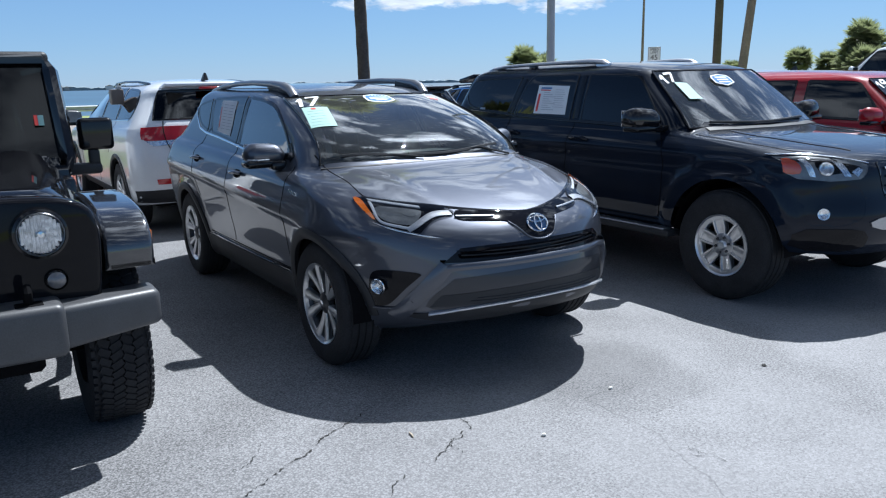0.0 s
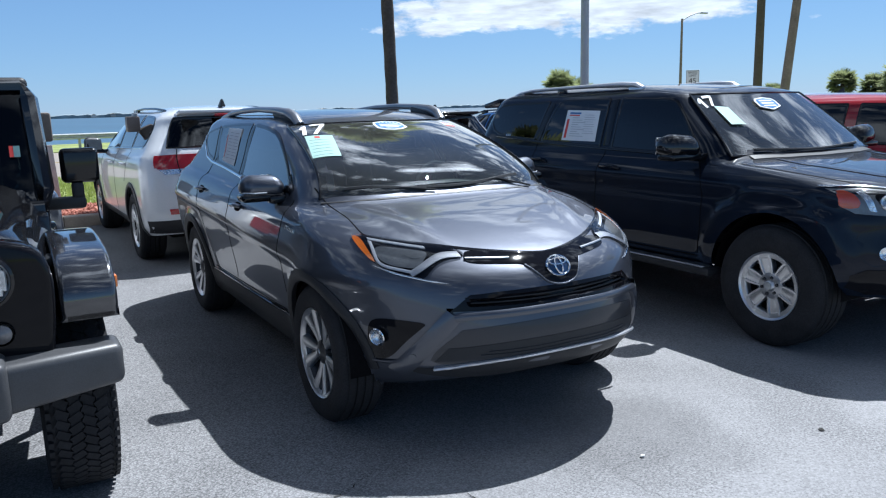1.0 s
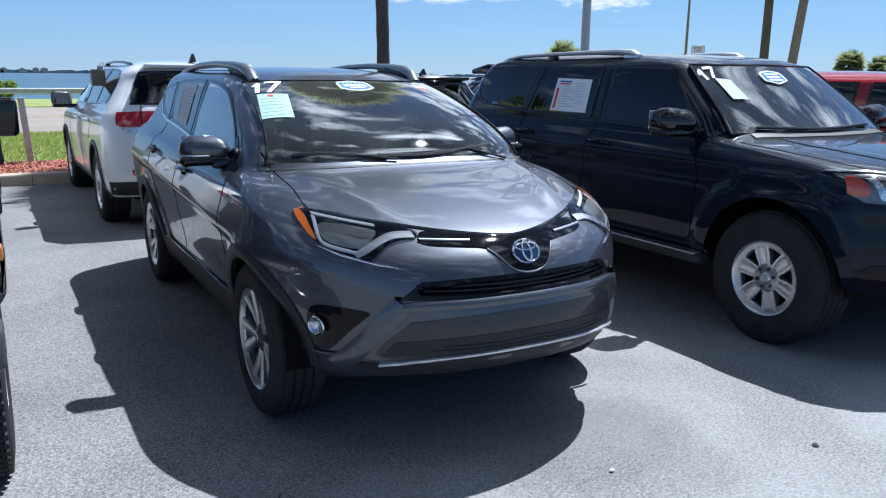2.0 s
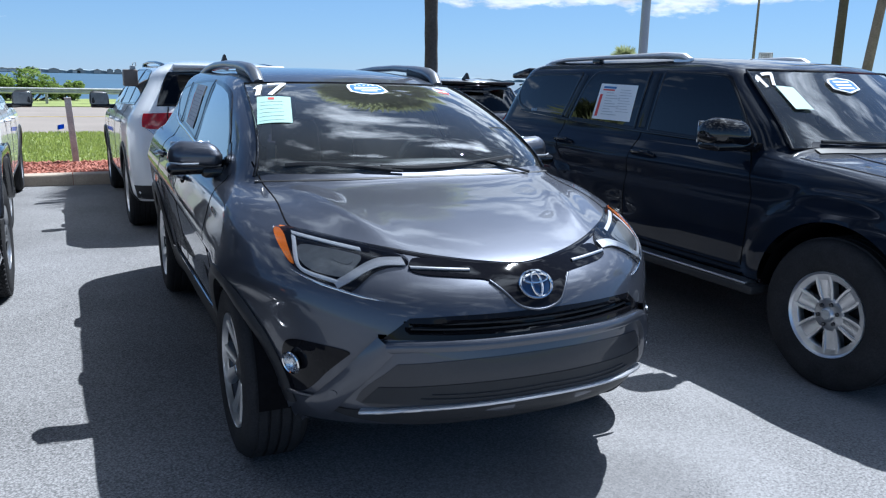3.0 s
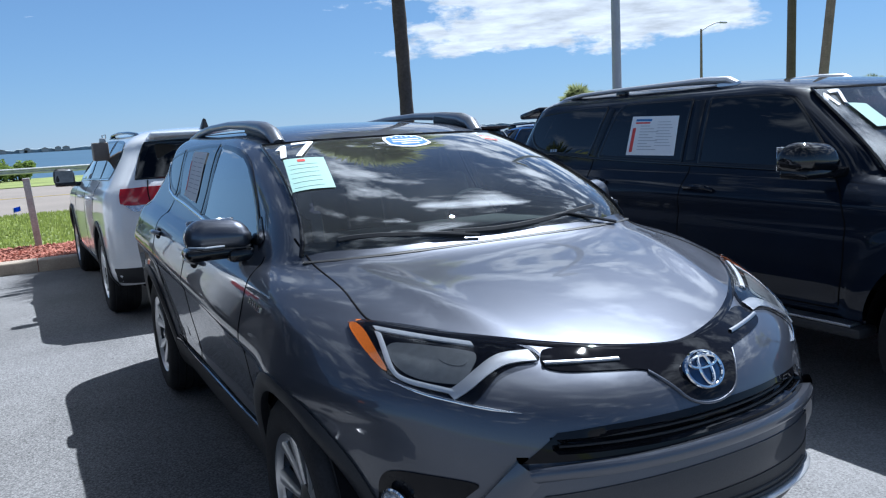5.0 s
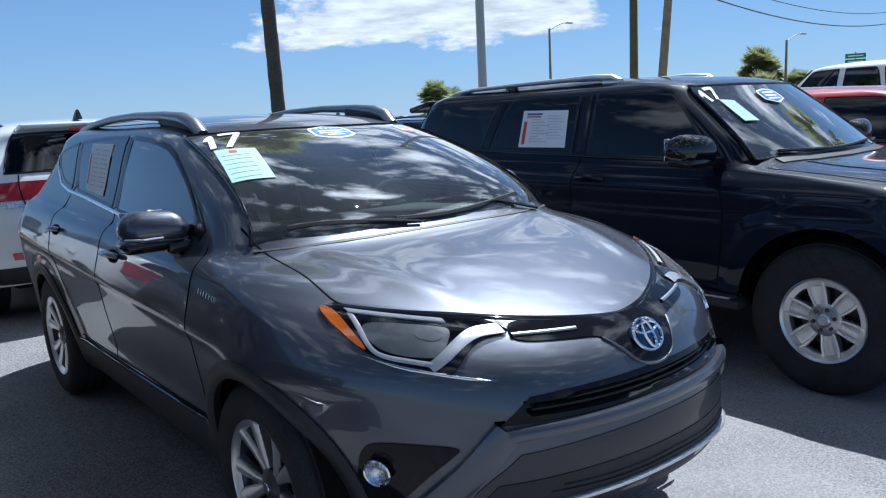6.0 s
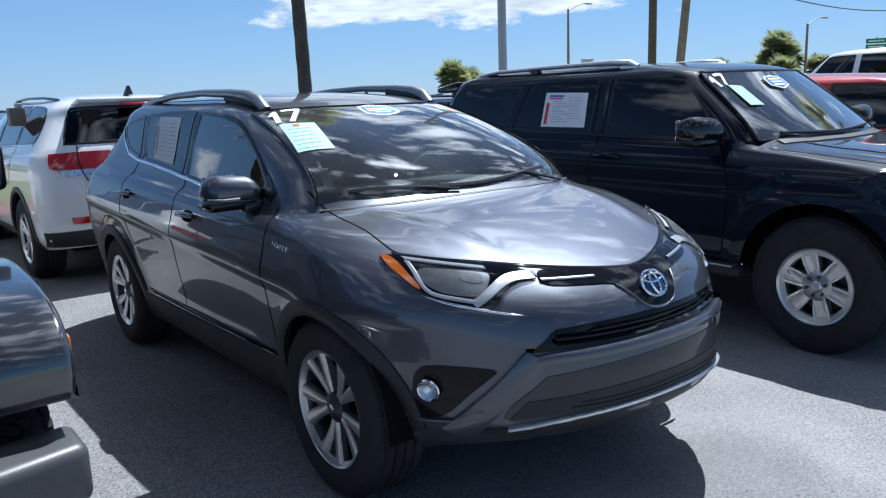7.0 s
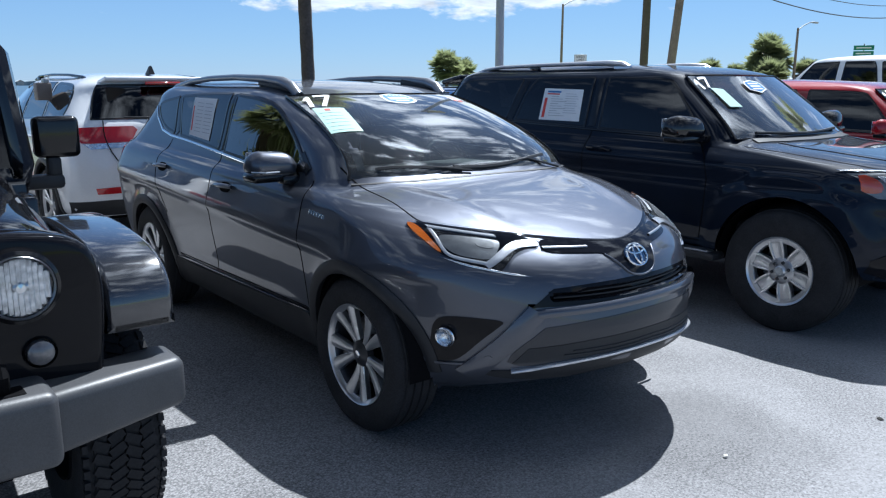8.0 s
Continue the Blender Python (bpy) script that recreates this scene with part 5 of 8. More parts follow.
    # arches, sills
    for y, a0, a1 in ((0.925, -17, 178), (3.585, -6, 197)):
        moulded("arch_trim", RAV, arc(y, 0.36, 0.408, a0, a1, 40), "side", 0.062, M_PLASTIC, rav, "black plastic arch trim", BOTH, lift=0.006, thick=0.03)
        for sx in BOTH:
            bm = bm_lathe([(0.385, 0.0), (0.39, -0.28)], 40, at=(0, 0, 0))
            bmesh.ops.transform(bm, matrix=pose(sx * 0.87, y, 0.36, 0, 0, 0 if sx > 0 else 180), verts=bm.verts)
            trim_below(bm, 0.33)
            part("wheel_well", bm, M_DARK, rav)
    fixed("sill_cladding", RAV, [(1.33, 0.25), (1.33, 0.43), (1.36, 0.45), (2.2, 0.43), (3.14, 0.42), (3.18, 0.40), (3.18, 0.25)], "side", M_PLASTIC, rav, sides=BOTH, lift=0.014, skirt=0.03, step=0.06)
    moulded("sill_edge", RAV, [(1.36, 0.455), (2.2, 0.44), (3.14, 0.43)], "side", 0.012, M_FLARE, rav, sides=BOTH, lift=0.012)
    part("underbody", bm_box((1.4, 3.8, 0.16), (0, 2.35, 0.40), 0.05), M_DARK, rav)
    # shut lines
    for ln in ([(1.375, 0.46), (1.36, 0.75), (1.385, 1.0), (1.42, 1.09)], [(2.50, 0.45), (2.46, 0.8), (2.47, 1.0), (2.53, 1.15)], [(3.20, 0.72), (3.32, 0.90), (3.40, 1.05), (3.36, 1.19)], [(1.375, 0.47), (2.5, 0.46), (3.12, 0.45)]):
        moulded("shut_line", RAV, chaikin(ln, 2, False), "side", 0.007, M_DARK, rav, sides=BOTH, lift=0.001, thick=0.004)
    moulded("bonnet_shut_line", RAV, chaikin([(0.715, 1.30), (0.70, 1.15), (0.695, 0.95), (0.715, 0.72), (0.70, 0.66)], 2, False), "top", 0.006, M_DARK, rav, sides=BOTH, lift=0.001)
    moulded("bonnet_edge", RAV, chaikin([(-0.72, 0.978), (-0.593, 0.957), (-0.454, 0.942), (-0.348, 0.925), (-0.182, 0.906), (-0.033, 0.893), (0.033, 0.893), (0.182, 0.906), (0.348, 0.925), (0.454, 0.942), (0.593, 0.957), (0.72, 0.978)], 2, False), "front", 0.010, M_BAND, rav, lift=0.002)
    # nose
    strip = [(-0.40, 0.905), (-0.36, 0.922), (-0.18, 0.900), (0, 0.889), (0.18, 0.900), (0.36, 0.922), (0.40, 0.905), (0.405, 0.878), (0.24, 0.868), (0.155, 0.862), (0.125, 0.835), (0.085, 0.785), (0.0, 0.768), (-0.085, 0.785), (-0.125, 0.835), (-0.155, 0.862), (-0.24, 0.868), (-0.405, 0.878)]
    fixed("upper_grille", RAV, chaikin(strip, 2), "front", M_BAND, rav, "gloss black grille band dipping round the badge", lift=0.004, step=0.02)
    moulded("grille_lip", RAV, chaikin([(-0.158, 0.857), (-0.12, 0.825), (-0.08, 0.777), (0, 0.761), (0.08, 0.777), (0.12, 0.825), (0.158, 0.857)], 2, False), "front", 0.007, M_GREY, rav, "raised painted lip", lift=0.005, thick=0.008)
    moulded("chrome_bar", RAV, [(0.40, 0.893), (0.30, 0.889), (0.21, 0.885)], "front", 0.0065, M_SATIN, rav, sides=BOTH, lift=0.008, thick=0.010)
    fixed("middle_grille", RAV, chaikin(up, 2), "front", M_BAND, rav, lift=0.003, step=0.012, dish=0.03)
    for z in (0.700, 0.718, 0.736, 0.752):
        e = 0.490 - (z - 0.682) * 1.2
        moulded("grille_slat", RAV, [(-e, z), (0, z + 0.003), (e, z)], "front", 0.007, M_PLASTIC, rav, lift=-0.012, thick=0.008)
    moulded("bumper_bar", RAV, chaikin([(-0.515, 0.655), (-0.47, 0.662), (-0.30, 0.669), (0, 0.676), (0.30, 0.669), (0.47, 0.662), (0.515, 0.655)], 2, False), "front", 0.034, M_GREY, rav, "painted bumper bar with a bright top edge", lift=0.022, thick=0.03)
    moulded("bumper_leg", RAV, chaikin([(0.690, 0.395), (0.676, 0.425), (0.638, 0.492), (0.592, 0.565), (0.545, 0.632), (0.513, 0.668)], 2, False), "front", 0.066, M_GREY, rav, "painted diagonal bumper leg", BOTH, lift=0.020, thick=0.03)
    low = [(-0.60, 0.455), (-0.60, 0.455), (-0.585, 0.50), (-0.49, 0.60), (-0.49, 0.60), (-0.28, 0.624), (0, 0.634), (0.28, 0.624), (0.49, 0.60), (0.49, 0.60), (0.585, 0.50), (0.60, 0.455), (0.60, 0.455), (0.56, 0.435), (0.44, 0.455), (0.20, 0.476), (0, 0.482), (-0.20, 0.476), (-0.44, 0.455), (-0.56, 0.435)]
    fixed("lower_bumper_panel", RAV, chaikin(low, 2), "front", M_BUMPER, rav, "dark grey textured lower bumper", lift=0.004, step=0.025)
    fixed("lower_intake", RAV, chaikin([(-0.585, 0.450), (-0.585, 0.450), (-0.54, 0.515), (-0.54, 0.515), (-0.28, 0.545), (0, 0.552), (0.28, 0.545), (0.54, 0.515), (0.54, 0.515), (0.585, 0.450), (0.585, 0.450), (0.44, 0.468), (0, 0.49), (-0.44, 0.468)], 2), "front", M_PLASTIC, rav, lift=0.007, step=0.02)
    for z in (0.500, 0.516):
        e = 0.44 - (z - 0.49) * 2
        moulded("intake_slat", RAV, [(-e, z - 0.015), (0, z), (e, z - 0.015)], "front", 0.006, M_PLASTIC, rav, lift=0.010, thick=0.008)
    moulded("skid_strip", RAV, chaikin([(-0.585, 0.418), (-0.445, 0.452), (-0.2, 0.474), (0, 0.480), (0.2, 0.474), (0.445, 0.452), (0.585, 0.418)], 2, False), "front", 0.012, M_SILVERTRIM, rav, "silver strip along the lower lip", lift=0.018, thick=0.02)
    fixed("lower_valance", RAV, chaikin([(-0.66, 0.41), (-0.60, 0.415), (-0.44, 0.445), (0, 0.472), (0.44, 0.445), (0.60, 0.415), (0.66, 0.41), (0.65, 0.385), (0.5, 0.37), (0, 0.375), (-0.5, 0.37), (-0.65, 0.385)], 2), "front", M_PLASTIC, rav, lift=0.004, step=0.03)
    for sx in BOTH:
        fixed("fog_lamp_pocket", RAV, chaikin(pocket, 2), "front", M_BAND, rav, sides=(sx,), lift=0.004, step=0.02)
        moulded("pocket_lip", RAV, chaikin([(0.795, 0.435), (0.77, 0.420), (0.735, 0.424), (0.70, 0.432)], 2, False), "front", 0.014, M_GREY, rav, sides=(sx,), lift=0.010)
        fixed("parking_sensor", RAV, [(0.650 + 0.011 * math.cos(a), 0.478 + 0.011 * math.sin(a)) for a in np.linspace(0, 6.283, 14)[:-1]], "front", M_GREY, rav, sides=(sx,), lift=0.030, skirt=0.006, step=0.01)
        p, n = RAV.hit("front", sx * 0.756, 0.552)
        q = n.to_track_quat("X", "Z").to_matrix().to_4x4()
        spot = Matrix.Translation(p + n * 0.018) @ q
        bm = bm_lathe([(0.030, -0.01), (0.040, 0.0), (0.043, 0.008), (0.039, 0.012), (0.035, 0.009)], 28)
        bmesh.ops.transform(bm, matrix=spot, verts=bm.verts)
        fog = part("fog_lamp", bm, M_CHROME, rav, "round fog lamp in a chrome ring")
        bm = bm_lathe([(0.0, -0.012), (0.012, -0.010), (0.026, -0.004), (0.036, 0.006)], 24)
        bmesh.ops.transform(bm, matrix=spot, verts=bm.verts)
        part("reflector", bm, M_REFLECTOR, fog)
        bm = bm_lathe([(0.0, 0.012), (0.02, 0.0115), (0.035, 0.009)], 24)
        bmesh.ops.transform(bm, matrix=spot, verts=bm.verts)
        part("lens", bm, M_LENS, fog)
        # headlight
        out = [(0.752, 0.980), (0.66, 0.972), (0.59, 0.960), (0.50, 0.946), (0.43, 0.935), (0.395, 0.915), (0.395, 0.900), (0.46, 0.896), (0.516, 0.882), (0.562, 0.852), (0.598, 0.823), (0.61, 0.822), (0.645, 0.835), (0.70, 0.849), (0.748, 0.875), (0.764, 0.918), (0.768, 0.965)]
        hl = fixed("headlight", RAV, chaikin(out, 2), "front", M_BAND, rav, "angular headlight with amber corner and white light bar", (sx,), lift=0.002, step=0.018)[0]
        inner = [(0.715, 0.942), (0.64, 0.938), (0.545, 0.924), (0.53, 0.917), (0.575, 0.885), (0.60, 0.862), (0.64, 0.862), (0.70, 0.872), (0.725, 0.90)]
        fixed("lamp_cavity", RAV, chaikin(inner, 2), "front", M_LAMPGREY, hl, sides=(sx,), lift=0.004, step=0.015)
        fixed("reflector", RAV, chaikin([(0.60, 0.927), (0.55, 0.920), (0.58, 0.892), (0.63, 0.905)], 2), "front", M_LAMPGREY, hl, sides=(sx,), lift=0.0055, step=0.015)
        bar = chaikin([(0.712, 0.966), (0.623, 0.950), (0.525, 0.934)], 2, False)
        moulded("light_bar", RAV, bar, "front", 0.008, M_LIGHTBAR, hl, sides=(sx,), lift=0.007)
        moulded("light_bar", RAV, chaikin([(0.712, 0.958), (0.729, 0.912), (0.731, 0.880), (0.715, 0.866), (0.680, 0.857), (0.630, 0.846)], 2, False), "front", 0.011, M_LIGHTBAR, hl, sides=(sx,), lift=0.007)
        moulded("chrome_wing", RAV, chaikin([(0.640, 0.838), (0.604, 0.856), (0.555, 0.882), (0.510, 0.900), (0.470, 0.908), (0.410, 0.908)], 2, False), "front", 0.019, M_SILVERTRIM, hl, sides=(sx,), lift=0.007, thick=0.004)
        fixed("turn_signal", RAV, chaikin([(0.756, 0.977), (0.735, 0.972), (0.742, 0.925), (0.738, 0.882), (0.75, 0.885), (0.764, 0.92), (0.768, 0.96)], 2), "front", M_AMBER, hl, "amber corner lens", (sx,), lift=0.008, step=0.012)
        fixed("lens", RAV, chaikin(out, 2), "front", M_LENS, hl, sides=(sx,), lift=0.013, step=0.025)
        moulded("lamp_chrome_edge", RAV, chaikin([(0.755, 0.868), (0.70, 0.842), (0.645, 0.828), (0.58, 0.812), (0.51, 0.800)], 2, False), "front", 0.007, M_CHROME, rav, sides=(sx,), lift=0.006, taper=True)
        # door mirror
        bm = bm_box((0.25, 0.17, 0.130), (sx * 0.905, 1.635, 1.160), 0.062, 6, taper=(0.9, 0.8))
        for v in bm.verts:
            v.co.y += 0.35 * (abs(v.co.x) - 0.80) * (1 if abs(v.co.x) > 0.8 else 0) * 0.7
            v.co.z -= 0.10 * max(0, 0.92 - abs(v.co.x)) * (1 if v.co.z > 1.165 else 0)
        mirror = part("door_mirror", bm, M_GREY, rav, "grey mirror housing on a black foot")
        part("housing_base", bm_box((0.255, 0.14, 0.05), (sx * 0.91, 1.645, 1.10), 0.022, 3), M_GLOSSPL, mirror)
        part("mirror_foot", bm_box((0.16, 0.09, 0.05), (sx * 0.81, 1.60, 1.085), 0.02, 2), M_GLOSSPL, mirror)
        part("mirror_glass", bm_box((0.18, 0.006, 0.105), (sx * 0.915, 1.722, 1.165), 0.002, 1), M_CHROME, mirror)
        moulded_pts = [(sx * (1.022 - 0.2 * k), 1.566 + (0.06 if k == 0 else 0.0), 1.128) for k in (0, 0.25, 0.6)]
        part("repeater", bm_tube(moulded_pts, 0.004, 6), M_LIGHTBAR, mirror)
        # handles
        for hy, hz in ((2.26, 0.985), (3.27, 1.02)):
            p, n = RAV.hit("side", hy, hz, sx)
            bm = bm_tube([p + n * 0.004 + Vector((0, -0.10, 0.004)), p + n * 0.022 + Vector((0, -0.075, 0.003)), p + n * 0.026, p + n * 0.022 + Vector((0, 0.075, -0.003)), p + n * 0.004 + Vector((0, 0.10, -0.004))], [0.014, 0.017, 0.018, 0.017, 0.014], 10, flat=0.8)
            part("door_handle", bm, M_GREY, rav)
            # a flat panel: the shade inside the cup is put into its colour
            fixed("handle_cup", RAV, chaikin([(hy - 0.08, hz - 0.03), (hy - 0.08, hz + 0.025), (hy + 0.06, hz + 0.025), (hy + 0.06, hz - 0.03)], 2), "side", M_DARK, rav, sides=(sx,), lift=0.002, step=0.02)
        # badge on the wing
        for k in range(6):
            moulded("badge_letter", RAV, [(1.17 + 0.024 * k, 0.945 + 0.002 * k), (1.17 + 0.024 * k, 0.963 + 0.002 * k)], "side", 0.012, M_CHROME, rav, sides=(sx,), lift=0.004)
        # roof rail
        pts = [(0.515, 2.05, 1.49), (0.522, 2.12, 1.540), (0.527, 2.22, 1.565), (0.535, 2.42, 1.582), (0.545, 2.8, 1.594), (0.548, 3.2, 1.588), (0.54, 3.55, 1.568), (0.53, 3.85, 1.530), (0.52, 4.0, 1.48)]
        rail = part("roof_rail", bm_tube([(sx * x, y, z) for x, y, z in pts], [0.030, 0.036, 0.036, 0.030, 0.025, 0.024, 0.025, 0.030, 0.034], 12, flat=0.8), M_RAIL, rav, "dark satin roof rail on black feet")
        part("rail_foot", bm_box((0.050, 0.40, 0.05), (sx * 0.526, 2.30, 1.545), 0.016, 3, (6, 0, 0)), M_PLASTIC, rail)
        part("rail_foot", bm_box((0.045, 0.26, 0.03), (sx * 0.528, 3.74, 1.550), 0.012, 3, (-10, 0, 0)), M_PLASTIC, rail)
        moulded("roof_gutter", RAV, [(sx * 0.50, 2.0), (sx * 0.515, 2.4), (sx * 0.52, 3.2), (sx * 0.50, 4.0)], "top", 0.012, M_DARK, rav, lift=0.001)
        fixed("tail_lamp", RAV, chaikin([(4.20, 1.10), (4.32, 1.08), (4.47, 1.05), (4.47, 0.93), (4.30, 0.98)], 2), "side", M_REDLENS, rav, sides=(sx,), lift=0.006)
    # badge on the nose: a blue oval with two rings on it
    p, n = RAV.hit("front", 0.0, 0.838)
    n = (n + Vector((0, -0.5, 0))).normalized()
    q = Matrix.Translation(p + n * 0.010) @ n.to_track_quat("X", "Z").to_matrix().to_4x4() @ Matrix.Diagonal((1, 0.94, 0.75, 1))
    bm = bm_lathe([(0.0, 0.006), (0.04, 0.004), (0.064, 0.0), (0.068, -0.012)], 36)
    bmesh.ops.transform(bm, matrix=q, verts=bm.verts)
    emblem = part("emblem", bm, M_EMBLUE, rav, "blue oval badge with chrome rings")

    def oval(rx, rz, cy=0, cz=0, lift=0.006, r=0.0045):
        bm = bm_tube([q @ Vector((lift, cy + rx * math.cos(a), cz + rz * math.sin(a))) for a in np.linspace(0, 2 * math.pi, 37)], r, 6, caps=False)
        part("emblem_ring", bm, M_CHROME, emblem)
    oval(0.066, 0.066, lift=0.002, r=0.005), oval(0.021, 0.056, lift=0.007), oval(0.050, 0.022, cz=0.026, lift=0.007)
    # wipers
    for x0, x1, dy in ((-0.60, -0.16, -0.035), (-0.20, 0.50, -0.025)):
        pts = [RAV.hit("top", x, 1.085 + dy + 0.13 * (x / 0.62) ** 2 - (0.07 if k == 0 else 0) * 0)[0] + Vector((0, 0, 0.006)) for k, x in enumerate(np.linspace(x0, x1, 9))]
        wiper = part("wiper", bm_tube(pts, 0.013, 6), M_PLASTIC, rav)
        a = RAV.hit("top", x1 + 0.05, 1.035 + 0.10 * x1 * x1)[0]
        part("wiper_arm", bm_tube([a + Vector((0, 0, 0.012)), pts[6] + Vector((0, -0.012, 0.006)), pts[4] + Vector((0, 0, 0.007))], [0.007, 0.005, 0.004], 6), M_PLASTIC, wiper)
    # window paint, papers and stickers on the glass
    for ln in ([(-0.566, 1.898), (-0.532, 1.938), (-0.574, 1.800)], [(-0.496, 1.935), (-0.416, 1.914), (-0.519, 1.772)]):
        moulded("year_figure", RAV, ln, "top", 0.025, M_CHALK, rav, lift=0.012, thick=0.001, step=0.01)
    pap = fixed("price_sheet", RAV, [(-0.580, 1.795), (-0.433, 1.718), (-0.498, 1.425), (-0.643, 1.497)], "top", M_PAPERGREEN, rav, "pale green sheet behind the windscreen", lift=0.006, skirt=0.0)[0]
    fixed("sheet_mark", RAV, [(-0.535, 1.752), (-0.508, 1.738), (-0.513, 1.712), (-0.540, 1.726)], "top", M_INKRED, pap, lift=0.0075, skirt=0.0)
    for k in range(6):
        y = 1.716 - 0.040 * k
        moulded("print_line", RAV, [(-0.572 - 0.22 * (1.764 - y), y), (-0.470 - 0.22 * (1.764 - y), y - 0.045)], "top", 0.0035, M_INKPALE, pap, lift=0.0075, thick=0.0005)
    badge = [(-0.10, 1.853), (-0.085, 1.890), (0.0, 1.915), (0.085, 1.890), (0.10, 1.853), (0.105, 1.774), (0.06, 1.744), (0.0, 1.732), (-0.06, 1.744), (-0.105, 1.774)]
    stick = fixed("dealer_sticker", RAV, badge, "top", M_PAPER, rav, "blue and white sticker with stars", lift=0.006, skirt=0.0)[0]
    fixed("blue_field", RAV, [(x * 0.86, 1.822 + (y - 1.822) * 0.84) for x, y in badge], "top", M_INKBLUE, stick, lift=0.0075, skirt=0.0)
    for y, w in ((1.832, 0.066), (1.804, 0.074), (1.776, 0.045)):
        moulded("print_bar", RAV, [(-w, y), (w, y)], "top", 0.013, M_PAPER, stick, lift=0.009, thick=0.0005)
    for k in range(5):
        x = -0.05 + 0.025 * k
        moulded("print_star", RAV, [(x - 0.006, 1.869 - 0.02 * abs(x)), (x + 0.006, 1.869 - 0.02 * abs(x))], "top", 0.012, M_PAPER, stick, lift=0.009, thick=0.0005)
    stk = fixed("red_sticker", RAV, [(0.40, 1.884), (0.47, 1.865), (0.475, 1.786), (0.41, 1.798)], "top", M_PAPER, rav, lift=0.006, skirt=0.0)[0]
    moulded("print_bar", RAV, [(0.412, 1.816), (0.472, 1.804)], "top", 0.026, M_INKRED, stk, lift=0.0075, thick=0.0005)
    moulded("print_bar", RAV, [(0.41, 1.865), (0.462, 1.850)], "top", 0.010, M_INKRED, stk, lift=0.0075, thick=0.0005)
    # price sheet in the rear door window
    sheet = fixed("price_sheet", RAV, [(2.83, 1.458), (3.20, 1.462), (3.10, 1.228), (2.76, 1.205)], "side", M_PAPER, rav, "white price sheet in the rear window", (-1,), lift=0.008, skirt=0.0)[0]
    moulded("print_bar", RAV, [(3.155, 1.41), (3.085, 1.255)], "side", 0.014, M_INKRED, sheet, sides=(-1,), lift=0.0095, thick=0.0005)
    for k in range(9):
        z = 1.43 - 0.022 * k
        d = 0.40 * (1.46 - z)
        moulded("print_line", RAV, [(3.12 - d, z), (3.02 - d, z - 0.003)], "side", 0.0028, M_INK, sheet, sides=(-1,), lift=0.0095, thick=0.0005)
        moulded("print_line", RAV, [(2.99 - d, z - 0.004), (2.87 - d, z - 0.007)], "side", 0.0028, M_INK, sheet, sides=(-1,), lift=0.0095, thick=0.0005)
    # cabin
    part("dashboard", bm_box((1.30, 0.55, 0.26), (0, 1.52, 0.98), 0.08, 4), M_DASH, rav)
    for x, y in ((-0.36, 2.15), (0.36, 2.15), (-0.36, 3.05), (0.36, 3.05)):
        bm = bm_box((0.50, 0.16, 0.62), (x, y + 0.16, 0.98), 0.06, 3, (-14, 0, 0))
        bm_box((0.50, 0.5, 0.16), (x, y - 0.1, 0.66), 0.06, 3, bm=bm)
        seat = part("seat", bm, M_CABIN, rav)
        part("headrest", bm_box((0.26, 0.10, 0.17), (x, y + 0.27, 1.36), 0.04, 3, (-10, 0, 0)), M_CABIN, seat)
    part("cabin_floor", bm_box((1.5, 3.0, 0.1), (0, 2.7, 0.56), 0.02), M_CABIN, rav)
    part("boot_trim", bm_box((1.35, 0.1, 0.5), (0, 4.05, 0.85), 0.03), M_CABIN, rav)
    ring = [(0.36 + 0.185 * math.cos(a), 1.80 + 0.07 * math.sin(a), 1.04 + 0.17 * math.sin(a)) for a in np.linspace(0, 2 * math.pi, 25)]
    part("steering_wheel", bm_tube(ring, 0.016, 8, caps=False), M_CABIN, rav)
    part("inner_mirror", bm_box((0.22, 0.03, 0.07), (0, 1.86, 1.385), 0.012, 2), M_CABIN, rav)


build_rav()
put_wheels(build_wheel("rav", 0.36, 0.225, 0.232), rav, [(sx * 0.895, y, 0.36) for sx in BOTH for y in (0.925, 3.585)])

